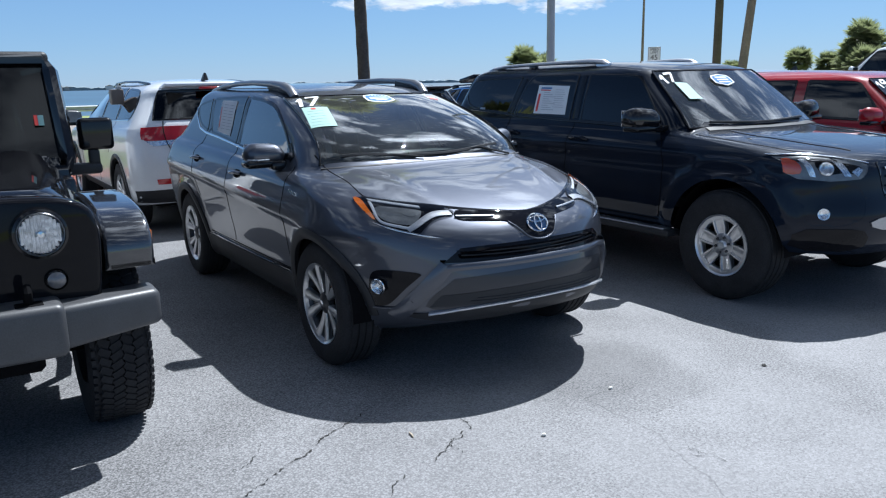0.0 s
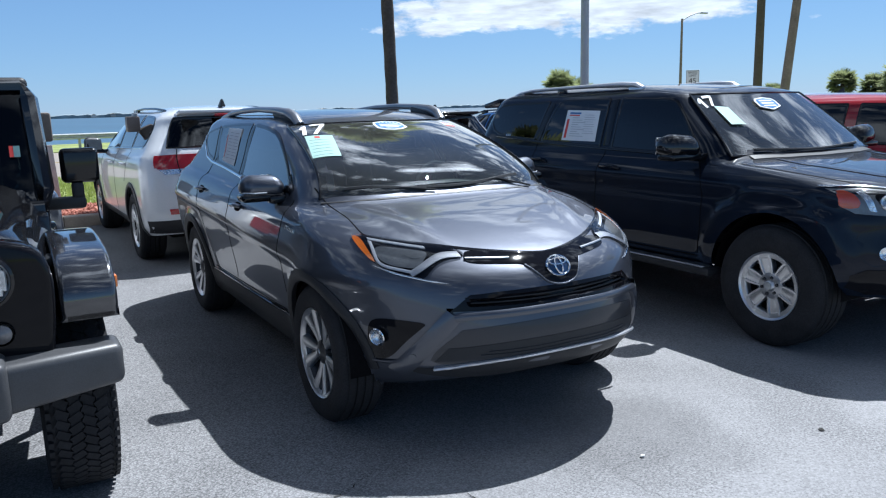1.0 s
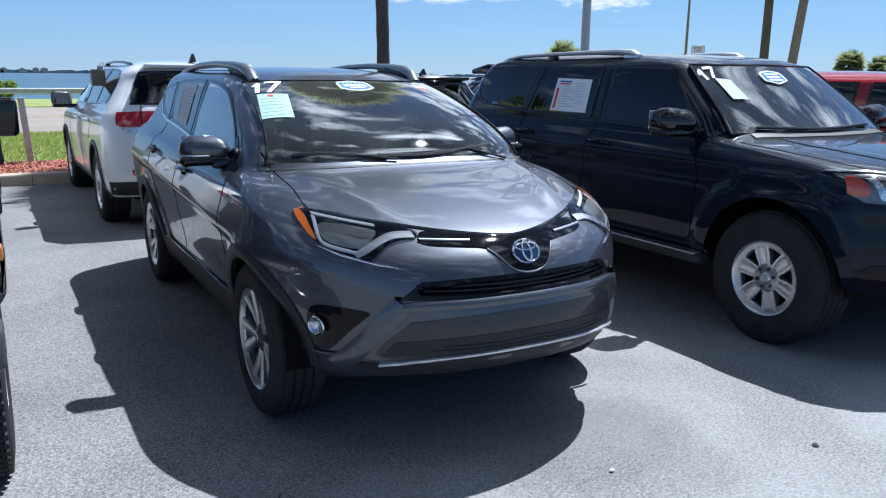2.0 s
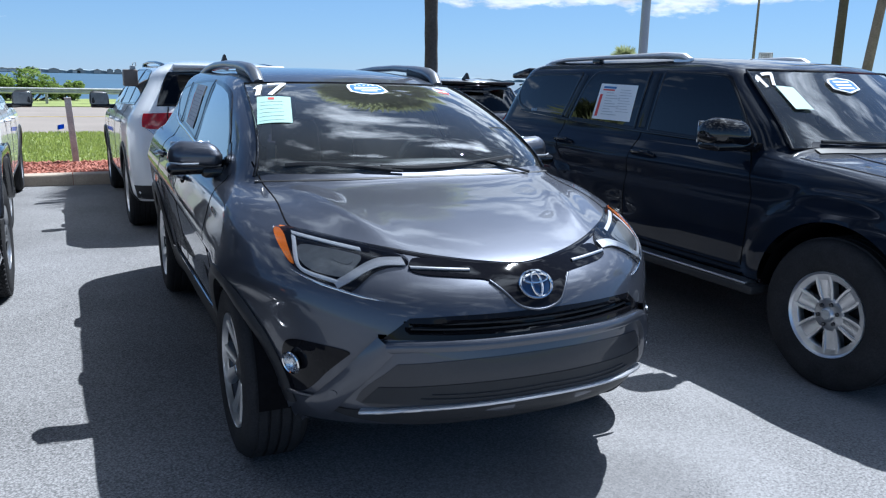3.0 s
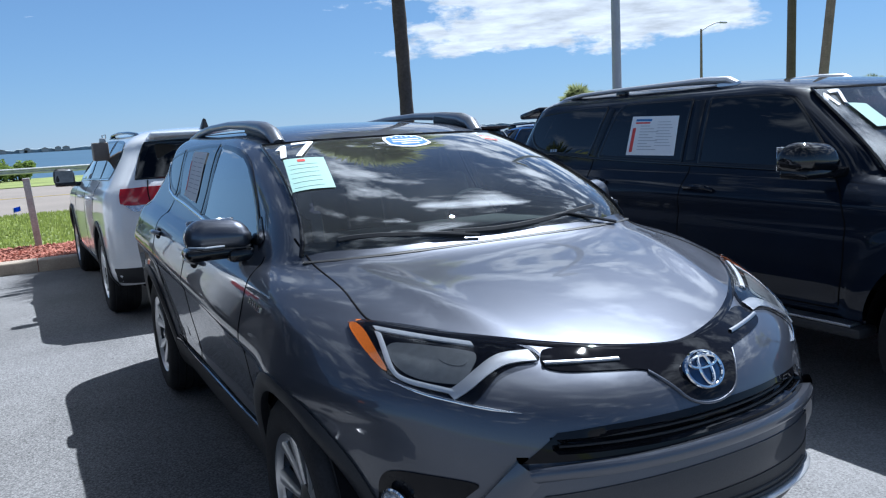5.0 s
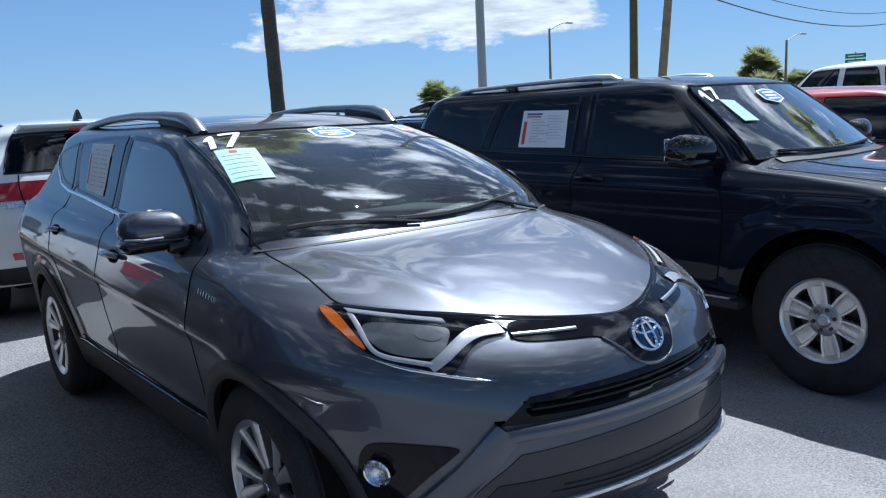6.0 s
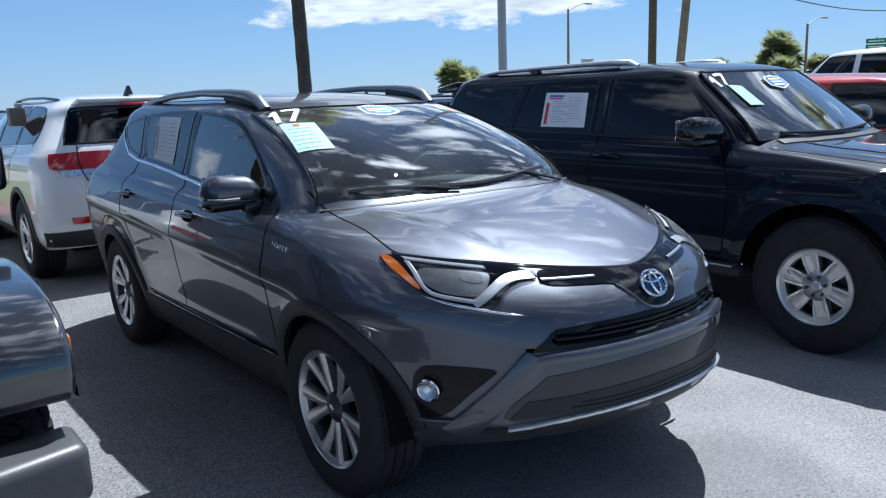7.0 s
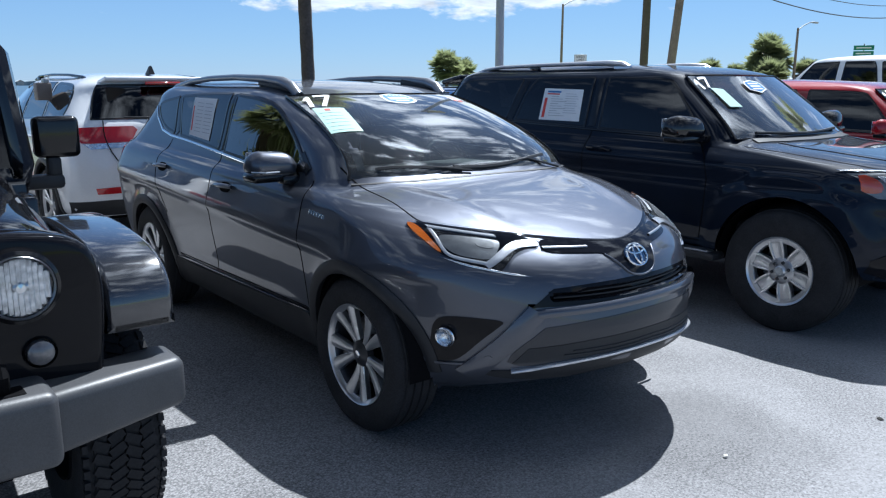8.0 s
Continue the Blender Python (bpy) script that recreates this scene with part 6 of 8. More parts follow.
# ---- kit for the other cars ----
def glaze(sh, car, panes, wind, rear, liner_u, wheels, arches, paint, clad=None, back_glass=None, body_label=""):
    """Skin, glass, seals and cabin of a ring-stacked car. wind and rear: (u0, u1, keep)."""
    gw, fw = sh.patch(*wind, nu=18, nv=18, bow=(0, 2))
    gr, fr = sh.patch(*rear, rear=True, nu=14, nv=14)

    def loop(g, a, b):
        return [(p[a], p[b]) for p in np.concatenate([g[1, 1:-1], g[1:-1, -2], g[-2, 1:-1][::-1], g[1:-1, 1][::-1]])]
    holes = [("top", loop(gw, 0, 1)), ("rear", loop(gr, 0, 2))] + [("side", grown(chaikin(o, 2), -0.012)) for _, o, _ in panes]
    sh.body("body", paint, car, arches, holes, label=body_label)
    sh.liner("headliner", liner_u, M_CABIN, car)
    link("windscreen", gw.reshape(-1, 3), fw, M_GLASS, car, angle=180)
    link("rear_window", gr.reshape(-1, 3), fr, back_glass or M_GLASSTINT, car, angle=180)
    for g, nm in ((gw, "windscreen_seal"), (gr, "rear_window_seal")):
        edge = np.concatenate([g[0], g[1:, -1], g[-1, ::-1][1:], g[:-1, 0][::-1]])
        part(nm, bm_tube([Vector(p) for p in edge[::2]] + [Vector(edge[0])], 0.008, 6, caps=False), M_GLOSSPL, car)
    for nm, o, mt in panes:
        fixed(nm, sh, chaikin(o, 2), "side", mt, car, sides=(-1, 1), lift=0.004, skirt=0.0, step=0.06, fair=True)
        moulded("window_seal", sh, grown(chaikin(o, 2), 0.006), "side", 0.022, M_GLOSSPL, car, sides=(-1, 1), lift=0.004, closed=True, step=0.05)
    zb = float(sh.rows["zs"][0])
    yr = max(sh.rows["yr"])
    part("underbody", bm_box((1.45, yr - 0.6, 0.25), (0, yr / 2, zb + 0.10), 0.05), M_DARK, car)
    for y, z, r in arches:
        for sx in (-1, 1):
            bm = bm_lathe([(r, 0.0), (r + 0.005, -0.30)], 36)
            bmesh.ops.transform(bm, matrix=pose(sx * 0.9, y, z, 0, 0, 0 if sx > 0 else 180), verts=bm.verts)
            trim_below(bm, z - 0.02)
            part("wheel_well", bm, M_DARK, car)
        if clad:
            moulded("arch_trim", sh, arc(y, z, r + 0.022, -12, 192, 36), "side", clad[0], clad[1], car, sides=(-1, 1), lift=0.008, thick=0.03)
    belt = gw[0, :, 2].mean()
    y0 = gw[0, :, 1].mean()
    part("dashboard", bm_box((1.36, 0.5, 0.24), (0, y0 + 0.32, belt - 0.16), 0.07, 3), M_CABIN, car)
    for x, y in ((-0.38, y0 + 1.05), (0.38, y0 + 1.05), (-0.38, y0 + 1.95), (0.38, y0 + 1.95)):
        bm = bm_box((0.5, 0.15, 0.62), (x, y + 0.12, belt - 0.12), 0.05, 2, (-12, 0, 0))
        seat = part("seat", bm, M_CABIN, car)
        part("headrest", bm_box((0.26, 0.09, 0.16), (x, y + 0.2, belt + 0.24), 0.035, 2, (-10, 0, 0)), M_CABIN, seat)
    part("cabin_floor", bm_box((1.5, yr - 2.0, 0.08), (0, yr / 2 + 0.3, 0.62), 0.02), M_CABIN, car)
    return gw, gr


def side_mirror(car, sx, at, size, paint, base=M_GLOSSPL, glassy=M_CHROME):
    x, y, z = at
    bm = bm_box(size, (sx * x, y, z), min(size) * 0.46, 6, taper=(0.92, 0.85))
    for v in bm.verts:
        v.co.y += 0.35 * max(0, abs(v.co.x) - x)
        v.co.z -= 0.16 * max(0, x - abs(v.co.x)) * (1 if v.co.z > z else 0)
    mr = part("door_mirror", bm, paint, car)
    part("mirror_base", bm_box((size[0] * 0.95, size[1] * 0.8, size[2] * 0.28), (sx * (x - 0.01), y + 0.01, z - size[2] * 0.45), 0.015, 2), base, mr)
    part("mirror_arm", bm_box((0.18, 0.07, 0.05), (sx * (x - size[0] * 0.62), y - 0.02, z - size[2] * 0.5), 0.015, 2), base, mr)
    part("mirror_glass", bm_box((size[0] * 0.8, 0.006, size[2] * 0.72), (sx * x, y + size[1] * 0.5 + 0.012, z), 0.002, 1), glassy, mr)
    return mr


def handle(sh, car, sx, y, z, paint):
    p, n = sh.hit("side", y, z, sx)
    bm = bm_tube([p + n * 0.004 + Vector((0, -0.11, 0)), p + n * 0.034 + Vector((0, -0.08, 0)), p + n * 0.040, p + n * 0.034 + Vector((0, 0.08, 0)), p + n * 0.004 + Vector((0, 0.11, 0))], [0.015, 0.018, 0.019, 0.018, 0.015], 8, flat=0.8)
    part("door_handle", bm, paint, car)


def rails(car, pts, r, mt, foot=M_GLOSSPL, label=""):
    for sx in (-1, 1):
        rail = part("roof_rail", bm_tube([(sx * x, y, z) for x, y, z in pts], r, 10, flat=0.7), mt, car, label)
        for k in (1, -2):
            x, y, z = pts[k]
            part("rail_foot", bm_box((0.05, 0.16, 0.06), (sx * x, y, z - 0.035), 0.015, 2), foot, rail)


def year_marks(sh, car, strokes, at):
    """Painted figures on the glass, as strokes in the plan."""
    for ln in strokes:
        moulded("year_figure", sh, [(at[0] + a, at[1] + b) for a, b in ln], "top", 0.020, M_CHALK, car, lift=0.010, thick=0.001, step=0.012)


ONE = [(-0.03, 0.055), (0.0, 0.09), (0.0, 0.0)]
SEVEN = [(0.03, 0.09), (0.10, 0.08), (0.05, 0.0)]
NINE = [(0.10, 0.06), (0.06, 0.04), (0.035, 0.06), (0.06, 0.09), (0.10, 0.08), (0.10, 0.06), (0.075, 0.0)]


def sheet_on(sh, car, corners, side):
    """A printed price sheet in a side window."""
    (a, b, c, d) = [np.array(q) for q in corners]
    ob = fixed("price_sheet", sh, [a, b, c, d], "side", M_PAPER, car, "white price sheet with a red column", (side,), lift=0.005, skirt=0.0)[0]

    def at(u, v):
        return (a * (1 - u) + b * u) * (1 - v) + (d * (1 - u) + c * u) * v
    moulded("print_bar", sh, [at(0.09, 0.30), at(0.09, 0.92)], "side", 0.030, M_INKRED, ob, sides=(side,), lift=0.0065, thick=0.0005)
    moulded("print_bar", sh, [at(0.10, 0.10), at(0.45, 0.10)], "side", 0.014, M_INKBLUE, ob, sides=(side,), lift=0.0065, thick=0.0005)
    moulded("print_bar", sh, [at(0.10, 0.17), at(0.42, 0.17)], "side", 0.010, M_INKRED, ob, sides=(side,), lift=0.0065, thick=0.0005)
    for k in range(9):
        v = 0.25 + 0.075 * k
        moulded("print_line", sh, [at(0.22, v), at(0.22 + 0.1 * (2 + k % 3), v)], "side", 0.004, M_INK, ob, sides=(side,), lift=0.0065, thick=0.0005)
        moulded("print_line", sh, [at(0.58, v - 0.1), at(0.85 + 0.03 * (k % 3), v - 0.1)], "side", 0.003, M_INK, ob, sides=(side,), lift=0.0065, thick=0.0005)
    return ob


# ---- the black body-on-frame SUV ----
def run_shape(q):
    """Raised arches and a straight shoulder step."""
    x, y, z = q[:, 0].copy(), q[:, 1], q[:, 2]
    on = np.clip((x - 0.74) / 0.12, 0, 1)
    for yc in (0.90, 3.69):
        d = np.hypot(y - yc, (z - 0.42) * 0.95)
        x += on * 0.026 / (1 + np.exp((d - 0.58) / 0.012)) * (z < 1.02)
    x -= on * 0.014 * np.exp(-((z - 0.93) / 0.05) ** 2)
    q = q.copy()
    q[:, 0] = x
    return q


RUN = Shell(
    zf=(0.40, 0.50, 0.66, 0.82, 0.95, 1.03, 1.085, 1.135, 1.18, 1.34, 1.54, 1.635, 1.69, 1.722, 1.735),
    zs=(0.42, 0.48, 0.62, 0.78, 0.92, 1.03, 1.09, 1.13, 1.16, 1.34, 1.53, 1.622, 1.682, 1.720, 1.735),
    zr=(0.45, 0.52, 0.66, 0.80, 0.94, 1.05, 1.12, 1.17, 1.21, 1.36, 1.54, 1.622, 1.682, 1.720, 1.735),
    yf=(0.10, 0.02, 0.0, 0.04, 0.06, 0.12, 0.32, 0.75, 1.22, 1.46, 1.73, 1.86, 2.12, 2.7, 3.2),
    yr=(4.70, 4.76, 4.78, 4.76, 4.74, 4.72, 4.71, 4.70, 4.69, 4.63, 4.55, 4.50, 4.4, 4.1, 3.6),
    w=(0.86, 0.91, 0.935, 0.945, 0.945, 0.935, 0.905, 0.87, 0.845, 0.785, 0.72, 0.675, 0.58, 0.40, 0.06),
    lf=(0.6, 0.62, 0.62, 0.62, 0.6, 0.6, 0.55, 0.5, 0.40, 0.33, 0.30, 0.30, 0.4, 0.4, 0.2),
    lr=(0.35, 0.35, 0.35, 0.35, 0.35, 0.35, 0.35, 0.35, 0.35, 0.35, 0.35, 0.35, 0.4, 0.4, 0.2),
    nf=(2.6, 2.6, 2.6, 2.6, 2.6, 2.7, 2.8, 3.2, 3.6, 4.0, 4.2, 4.0, 3.2, 2.4, 2.0),
    nr=(2.8, 2.8, 2.8, 2.8, 2.8, 2.8, 2.8, 2.8, 2.8, 2.8, 2.8, 2.8, 2.6, 2.4, 2.0),
    slope=(0.0, 0.0, 0.0, 0.0, 0.01, 0.01, 0.012, 0.012, 0.012, 0.006, 0.0, 0.0, 0.0, 0.0, 0.0), per=7, n=170, shape=run_shape)
runner = thing("off_road_suv", pose(2.93, -0.43, 0), "black tall SUV with silver roof rails and bright alloys", "car")
RUN_PANES = (("front_door_glass", [(1.60, 1.20), (1.60, 1.20), (1.68, 1.30), (1.91, 1.55), (1.99, 1.585), (2.52, 1.60), (2.52, 1.60), (2.50, 1.225), (2.50, 1.225)], M_GLASSTINT),
             ("rear_door_glass", [(2.68, 1.60), (2.68, 1.60), (3.20, 1.60), (3.34, 1.59), (3.44, 1.26), (3.44, 1.26), (2.66, 1.232), (2.66, 1.232)], M_GLASSTINT),
             ("cargo_glass", [(3.48, 1.59), (3.48, 1.59), (4.10, 1.585), (4.30, 1.56), (4.34, 1.42), (4.20, 1.30), (3.60, 1.265), (3.56, 1.265)], M_GLASSTINT))


def build_runner():
    car, sh = runner, RUN
    glaze(sh, car, RUN_PANES, (8.2, 10.9, 0.92), (8.6, 10.8, 0.88), 8.5, None, [(0.90, 0.40, 0.47), (3.69, 0.40, 0.47)], M_NAVY)
    moulded("cowl_panel", sh, [(-0.66, 1.29), (-0.4, 1.22), (0, 1.20), (0.4, 1.22), (0.66, 1.29)], "top", 0.06, M_PLASTIC, car, lift=0.006)
    for x0, x1, dy in ((-0.58, -0.02, 0.0), (-0.05, 0.56, 0.0)):
        pts = [sh.hit("top", x, 1.27 + 0.07 * (x / 0.6) ** 2)[0] + Vector((0, 0, 0.018)) for x in np.linspace(x0, x1, 8)]
        part("wiper", bm_tube(pts, 0.011, 6), M_PLASTIC, car)
    for y0, z0, y1, z1 in ((2.60, 1.60, 2.58, 1.235), (3.42, 1.59, 3.52, 1.265)):
        moulded("pillar_cover", sh, [(y0, z0), (y1, z1)], "side", 0.07, M_GLOSSPL, car, sides=BOTH, lift=0.002)
    for ln in ([(1.50, 0.52), (1.46, 0.8), (1.48, 1.05), (1.60, 1.17)], [(2.58, 0.46), (2.57, 0.9), (2.57, 1.22)], [(3.36, 0.95), (3.50, 1.12), (3.50, 1.25)], [(1.50, 0.50), (3.15, 0.50)]):
        moulded("shut_line", sh, chaikin(ln, 2, False), "side", 0.008, M_DARK, car, sides=BOTH, lift=0.001, thick=0.004)
    moulded("belt_moulding", sh, [(1.66, 1.185), (2.5, 1.208), (3.45, 1.24), (4.2, 1.285)], "side", 0.018, M_GLOSSPL, car, sides=BOTH, lift=0.006)
    moulded("bonnet_shut_line", sh, chaikin([(0.80, 1.28), (0.81, 0.9), (0.80, 0.5), (0.70, 0.24)], 2, False), "top", 0.009, M_DARK, car, sides=BOTH, lift=0.001)
    moulded("bonnet_crease", sh, chaikin([(0.52, 1.2), (0.50, 0.8), (0.46, 0.3)], 2, False), "top", 0.12, M_NAVY, car, sides=BOTH, lift=0.004, thick=0.006, taper=True)
    for sx in BOTH:
        side_mirror(car, sx, (1.04, 1.58, 1.27), (0.29, 0.20, 0.165), M_BLACK)
        handle(sh, car, sx, 2.42, 1.068, M_NAVY), handle(sh, car, sx, 3.36, 1.085, M_NAVY)
        out = [(0.905, 1.045), (0.81, 1.052), (0.69, 1.035), (0.53, 0.998), (0.555, 0.955), (0.60, 0.91), (0.77, 0.90), (0.885, 0.912), (0.912, 0.955)]
        hl = fixed("headlight", sh, out, "front", M_LAMPGREY, car, "clear headlight with amber corner", (sx,), lift=0.002, step=0.025)[0]
        fixed("lamp_cavity", sh, chaikin([(0.83, 1.03), (0.70, 1.015), (0.56, 0.985), (0.62, 0.935), (0.70, 0.955), (0.80, 0.93)], 2), "front", M_DARK, hl, sides=(sx,), lift=0.004, step=0.02)
        for wedge in ([(0.862, 1.03), (0.845, 0.93), (0.825, 0.925), (0.838, 1.035)], [(0.735, 1.022), (0.70, 0.93), (0.66, 0.928), (0.69, 1.01)], [(0.655, 0.955), (0.62, 0.925), (0.575, 0.965), (0.60, 0.985)]):
            fixed("reflector", sh, wedge, "front", M_REFLECTOR, hl, sides=(sx,), lift=0.007, step=0.02)
        p, n = sh.hit("front", sx * 0.78, 0.975)
        bm = bm_lathe([(0.0, 0.0), (0.03, 0.004), (0.042, 0.012), (0.046, 0.006)], 24)
        bmesh.ops.transform(bm, matrix=Matrix.Translation(p + n * 0.004) @ n.to_track_quat("X", "Z").to_matrix().to_4x4(), verts=bm.verts)
        part("projector", bm, M_REFLECTOR, hl)
        fixed("turn_signal", sh, chaikin([(0.908, 1.03), (0.875, 1.04), (0.865, 0.95), (0.90, 0.935), (0.914, 0.96)], 1), "front", M_ORANGE, hl, "orange corner lens", (sx,), lift=0.008, step=0.02)
        fixed("lens", sh, chaikin(out, 1), "front", M_LENS, hl, sides=(sx,), lift=0.014, step=0.04)
        moulded("headlight_lip", sh, [(0.905, 1.052), (0.81, 1.060), (0.69, 1.043), (0.52, 1.004)], "front", 0.006, M_CHROME, car, sides=(sx,), lift=0.010)
        fixed("fog_lamp_pocket", sh, chaikin([(0.905, 0.80), (0.80, 0.865), (0.58, 0.87), (0.58, 0.68), (0.70, 0.615), (0.885, 0.60)], 2), "front", M_NAVY, car, sides=(sx,), lift=0.001, step=0.03, dish=0.012)
        p, n = sh.hit("front", sx * 0.815, 0.692)
        q = Matrix.Translation(p + n * 0.006) @ n.to_track_quat("X", "Z").to_matrix().to_4x4()
        bm = bm_lathe([(0.0, 0.0), (0.024, 0.004), (0.032, 0.010), (0.037, 0.010), (0.039, -0.01)], 24)
        bmesh.ops.transform(bm, matrix=q, verts=bm.verts)
        part("fog_lamp", bm, M_REFLECTOR, car, "round white fog lamp")
        fixed("lower_bumper_corner", sh, chaikin([(0.92, 0.59), (0.70, 0.60), (0.55, 0.57), (0.55, 0.44), (0.90, 0.44)], 1), "front", M_BAND, car, sides=(sx,), lift=0.006, step=0.04)
        board = part("running_board", bm_box((0.15, 1.95, 0.055), (sx * 0.935, 2.30, 0.415), 0.02, 2), M_PLASTIC, car, "black running board with bright edge")
        part("bright_edge", bm_box((0.10, 1.80, 0.014), (sx * 0.955, 2.28, 0.446), 0.005, 1), M_SATIN, board)
        for k in range(3):
            moulded("model_letter", sh, [(4.02 - 0.03 * k, 1.285), (4.02 - 0.03 * k, 1.305)], "side", 0.018, M_SATIN, car, sides=(sx,), lift=0.008)
        fixed("tail_lamp", sh, chaikin([(4.50, 1.28), (4.66, 1.25), (4.72, 1.0), (4.66, 0.92), (4.55, 1.0)], 2), "side", M_REDLENS, car, sides=(sx,), lift=0.008)
    fixed("grille", sh, chaikin([(-0.47, 0.99), (-0.44, 1.02), (0.44, 1.02), (0.47, 0.99), (0.42, 0.76), (0.36, 0.70), (-0.36, 0.70), (-0.42, 0.76)], 2), "front", M_GLOSSPL, car, lift=0.004, step=0.03, dish=0.02)
    for z in (0.80, 0.86, 0.92, 0.97):
        moulded("grille_bar", sh, [(-0.41, z), (0, z), (0.41, z)], "front", 0.012, M_CHROME if z > 0.95 else M_PLASTIC, car, lift=0.008, thick=0.012)
    fixed("bumper_insert", sh, chaikin([(-0.58, 0.68), (0.58, 0.68), (0.52, 0.56), (-0.52, 0.56)], 2), "front", M_SATIN, car, "silver bumper insert", lift=0.010, step=0.04)
    rails(car, [(0.565, 2.44, 1.690), (0.567, 2.50, 1.712), (0.57, 2.66, 1.722), (0.575, 2.9, 1.722), (0.58, 3.4, 1.718), (0.575, 3.9, 1.708), (0.57, 4.1, 1.688), (0.565, 4.2, 1.665)], [0.026, 0.036, 0.036, 0.028, 0.024, 0.024, 0.024, 0.02], M_SILVERTRIM, M_SILVERTRIM, "silver roof rail")
    for sx in BOTH:
        part("rail_middle_foot", bm_box((0.045, 0.10, 0.05), (sx * 0.578, 3.45, 1.690), 0.012, 2), M_GLOSSPL, car)
    part("tail_spoiler", bm_box((1.20, 0.30, 0.05), (0, 4.60, 1.60), 0.02, 2, (-10, 0, 0)), M_NAVY, car)
    sheet_on(sh, car, [(3.18, 1.522), (2.75, 1.512), (2.72, 1.262), (3.165, 1.265)], -1)
    year_marks(sh, car, (ONE, SEVEN), (-0.60, 1.74))
    pap = fixed("price_sheet", sh, [(-0.545, 1.735), (-0.43, 1.705), (-0.43, 1.54), (-0.555, 1.56)], "top", M_PAPERGREEN, car, "pale green sheet behind the windscreen", lift=0.010, skirt=0.0)[0]
    badge = [(-0.12, 1.735), (-0.10, 1.757), (0.0, 1.77), (0.10, 1.757), (0.12, 1.735), (0.12, 1.68), (0.0, 1.648), (-0.12, 1.68)]
    stick = fixed("dealer_sticker", sh, badge, "top", M_PAPER, car, "blue and white sticker", lift=0.022, skirt=0.0)[0]
    fixed("blue_field", sh, [(x * 0.86, 1.71 + (y - 1.71) * 0.84) for x, y in badge], "top", M_INKBLUE, stick, lift=0.0235, skirt=0.0)
    for y in (1.735, 1.71, 1.685):
        moulded("print_bar", sh, [(-0.07, y), (0.07, y)], "top", 0.013, M_PAPER, stick, lift=0.025, thick=0.0005)


build_runner()
put_wheels(build_wheel("runner", 0.395, 0.265, 0.222), runner, [(sx * 0.945, y, 0.395) for sx in BOTH for y in (0.90, 3.69)])

# ---- the white SUV parked tail-on ----
GRA = Shell(
    zf=(0.30, 0.42, 0.60, 0.80, 0.96, 1.04, 1.09, 1.13, 1.30, 1.48, 1.58, 1.635, 1.66, 1.67),
    zs=(0.32, 0.42, 0.60, 0.78, 0.94, 1.04, 1.10, 1.14, 1.30, 1.46, 1.56, 1.62, 1.655, 1.67),
    zr=(0.36, 0.45, 0.60, 0.76, 0.92, 1.03, 1.12, 1.18, 1.33, 1.48, 1.57, 1.625, 1.655, 1.67),
    yf=(0.10, 0.02, 0.0, 0.03, 0.10, 0.3, 0.75, 1.22, 1.62, 2.02, 2.2, 2.45, 2.9, 3.2),
    yr=(4.68, 4.76, 4.80, 4.80, 4.77, 4.74, 4.71, 4.69, 4.58, 4.47, 4.44, 4.3, 4.0, 3.6),
    w=(0.88, 0.94, 0.96, 0.965, 0.96, 0.945, 0.92, 0.89, 0.82, 0.74, 0.67, 0.56, 0.38, 0.06),
    lf=(0.7, 0.7, 0.7, 0.7, 0.7, 0.6, 0.5, 0.42, 0.4, 0.38, 0.36, 0.4, 0.4, 0.2),
    lr=(0.4,) * 12 + (0.4, 0.2),
    nf=(2.5,) * 7 + (3.0,) * 5 + (2.4, 2.0), nr=(2.7,) * 12 + (2.4, 2.0),
    slope=(0.0, 0.0, 0.0, 0.01, 0.015, 0.02, 0.02, 0.02, 0.0, -0.01, -0.01, -0.005, 0.0, 0.0), per=5, n=130)
GRA_PANES = (("front_door_glass", [(1.78, 1.185), (1.78, 1.185), (1.90, 1.30), (2.16, 1.49), (2.30, 1.53), (2.66, 1.555), (2.66, 1.555), (2.66, 1.20), (2.66, 1.20)], M_GLASSSIDE),
             ("rear_door_glass", [(2.74, 1.557), (2.74, 1.557), (3.40, 1.557), (3.40, 1.557), (3.52, 1.225), (3.52, 1.225), (2.74, 1.203), (2.74, 1.203)], M_GLASSTINT),
             ("quarter_glass", [(3.50, 1.555), (3.50, 1.555), (4.00, 1.540), (4.16, 1.50), (4.26, 1.30), (4.20, 1.25), (3.62, 1.23), (3.60, 1.23)], M_GLASSTINT))


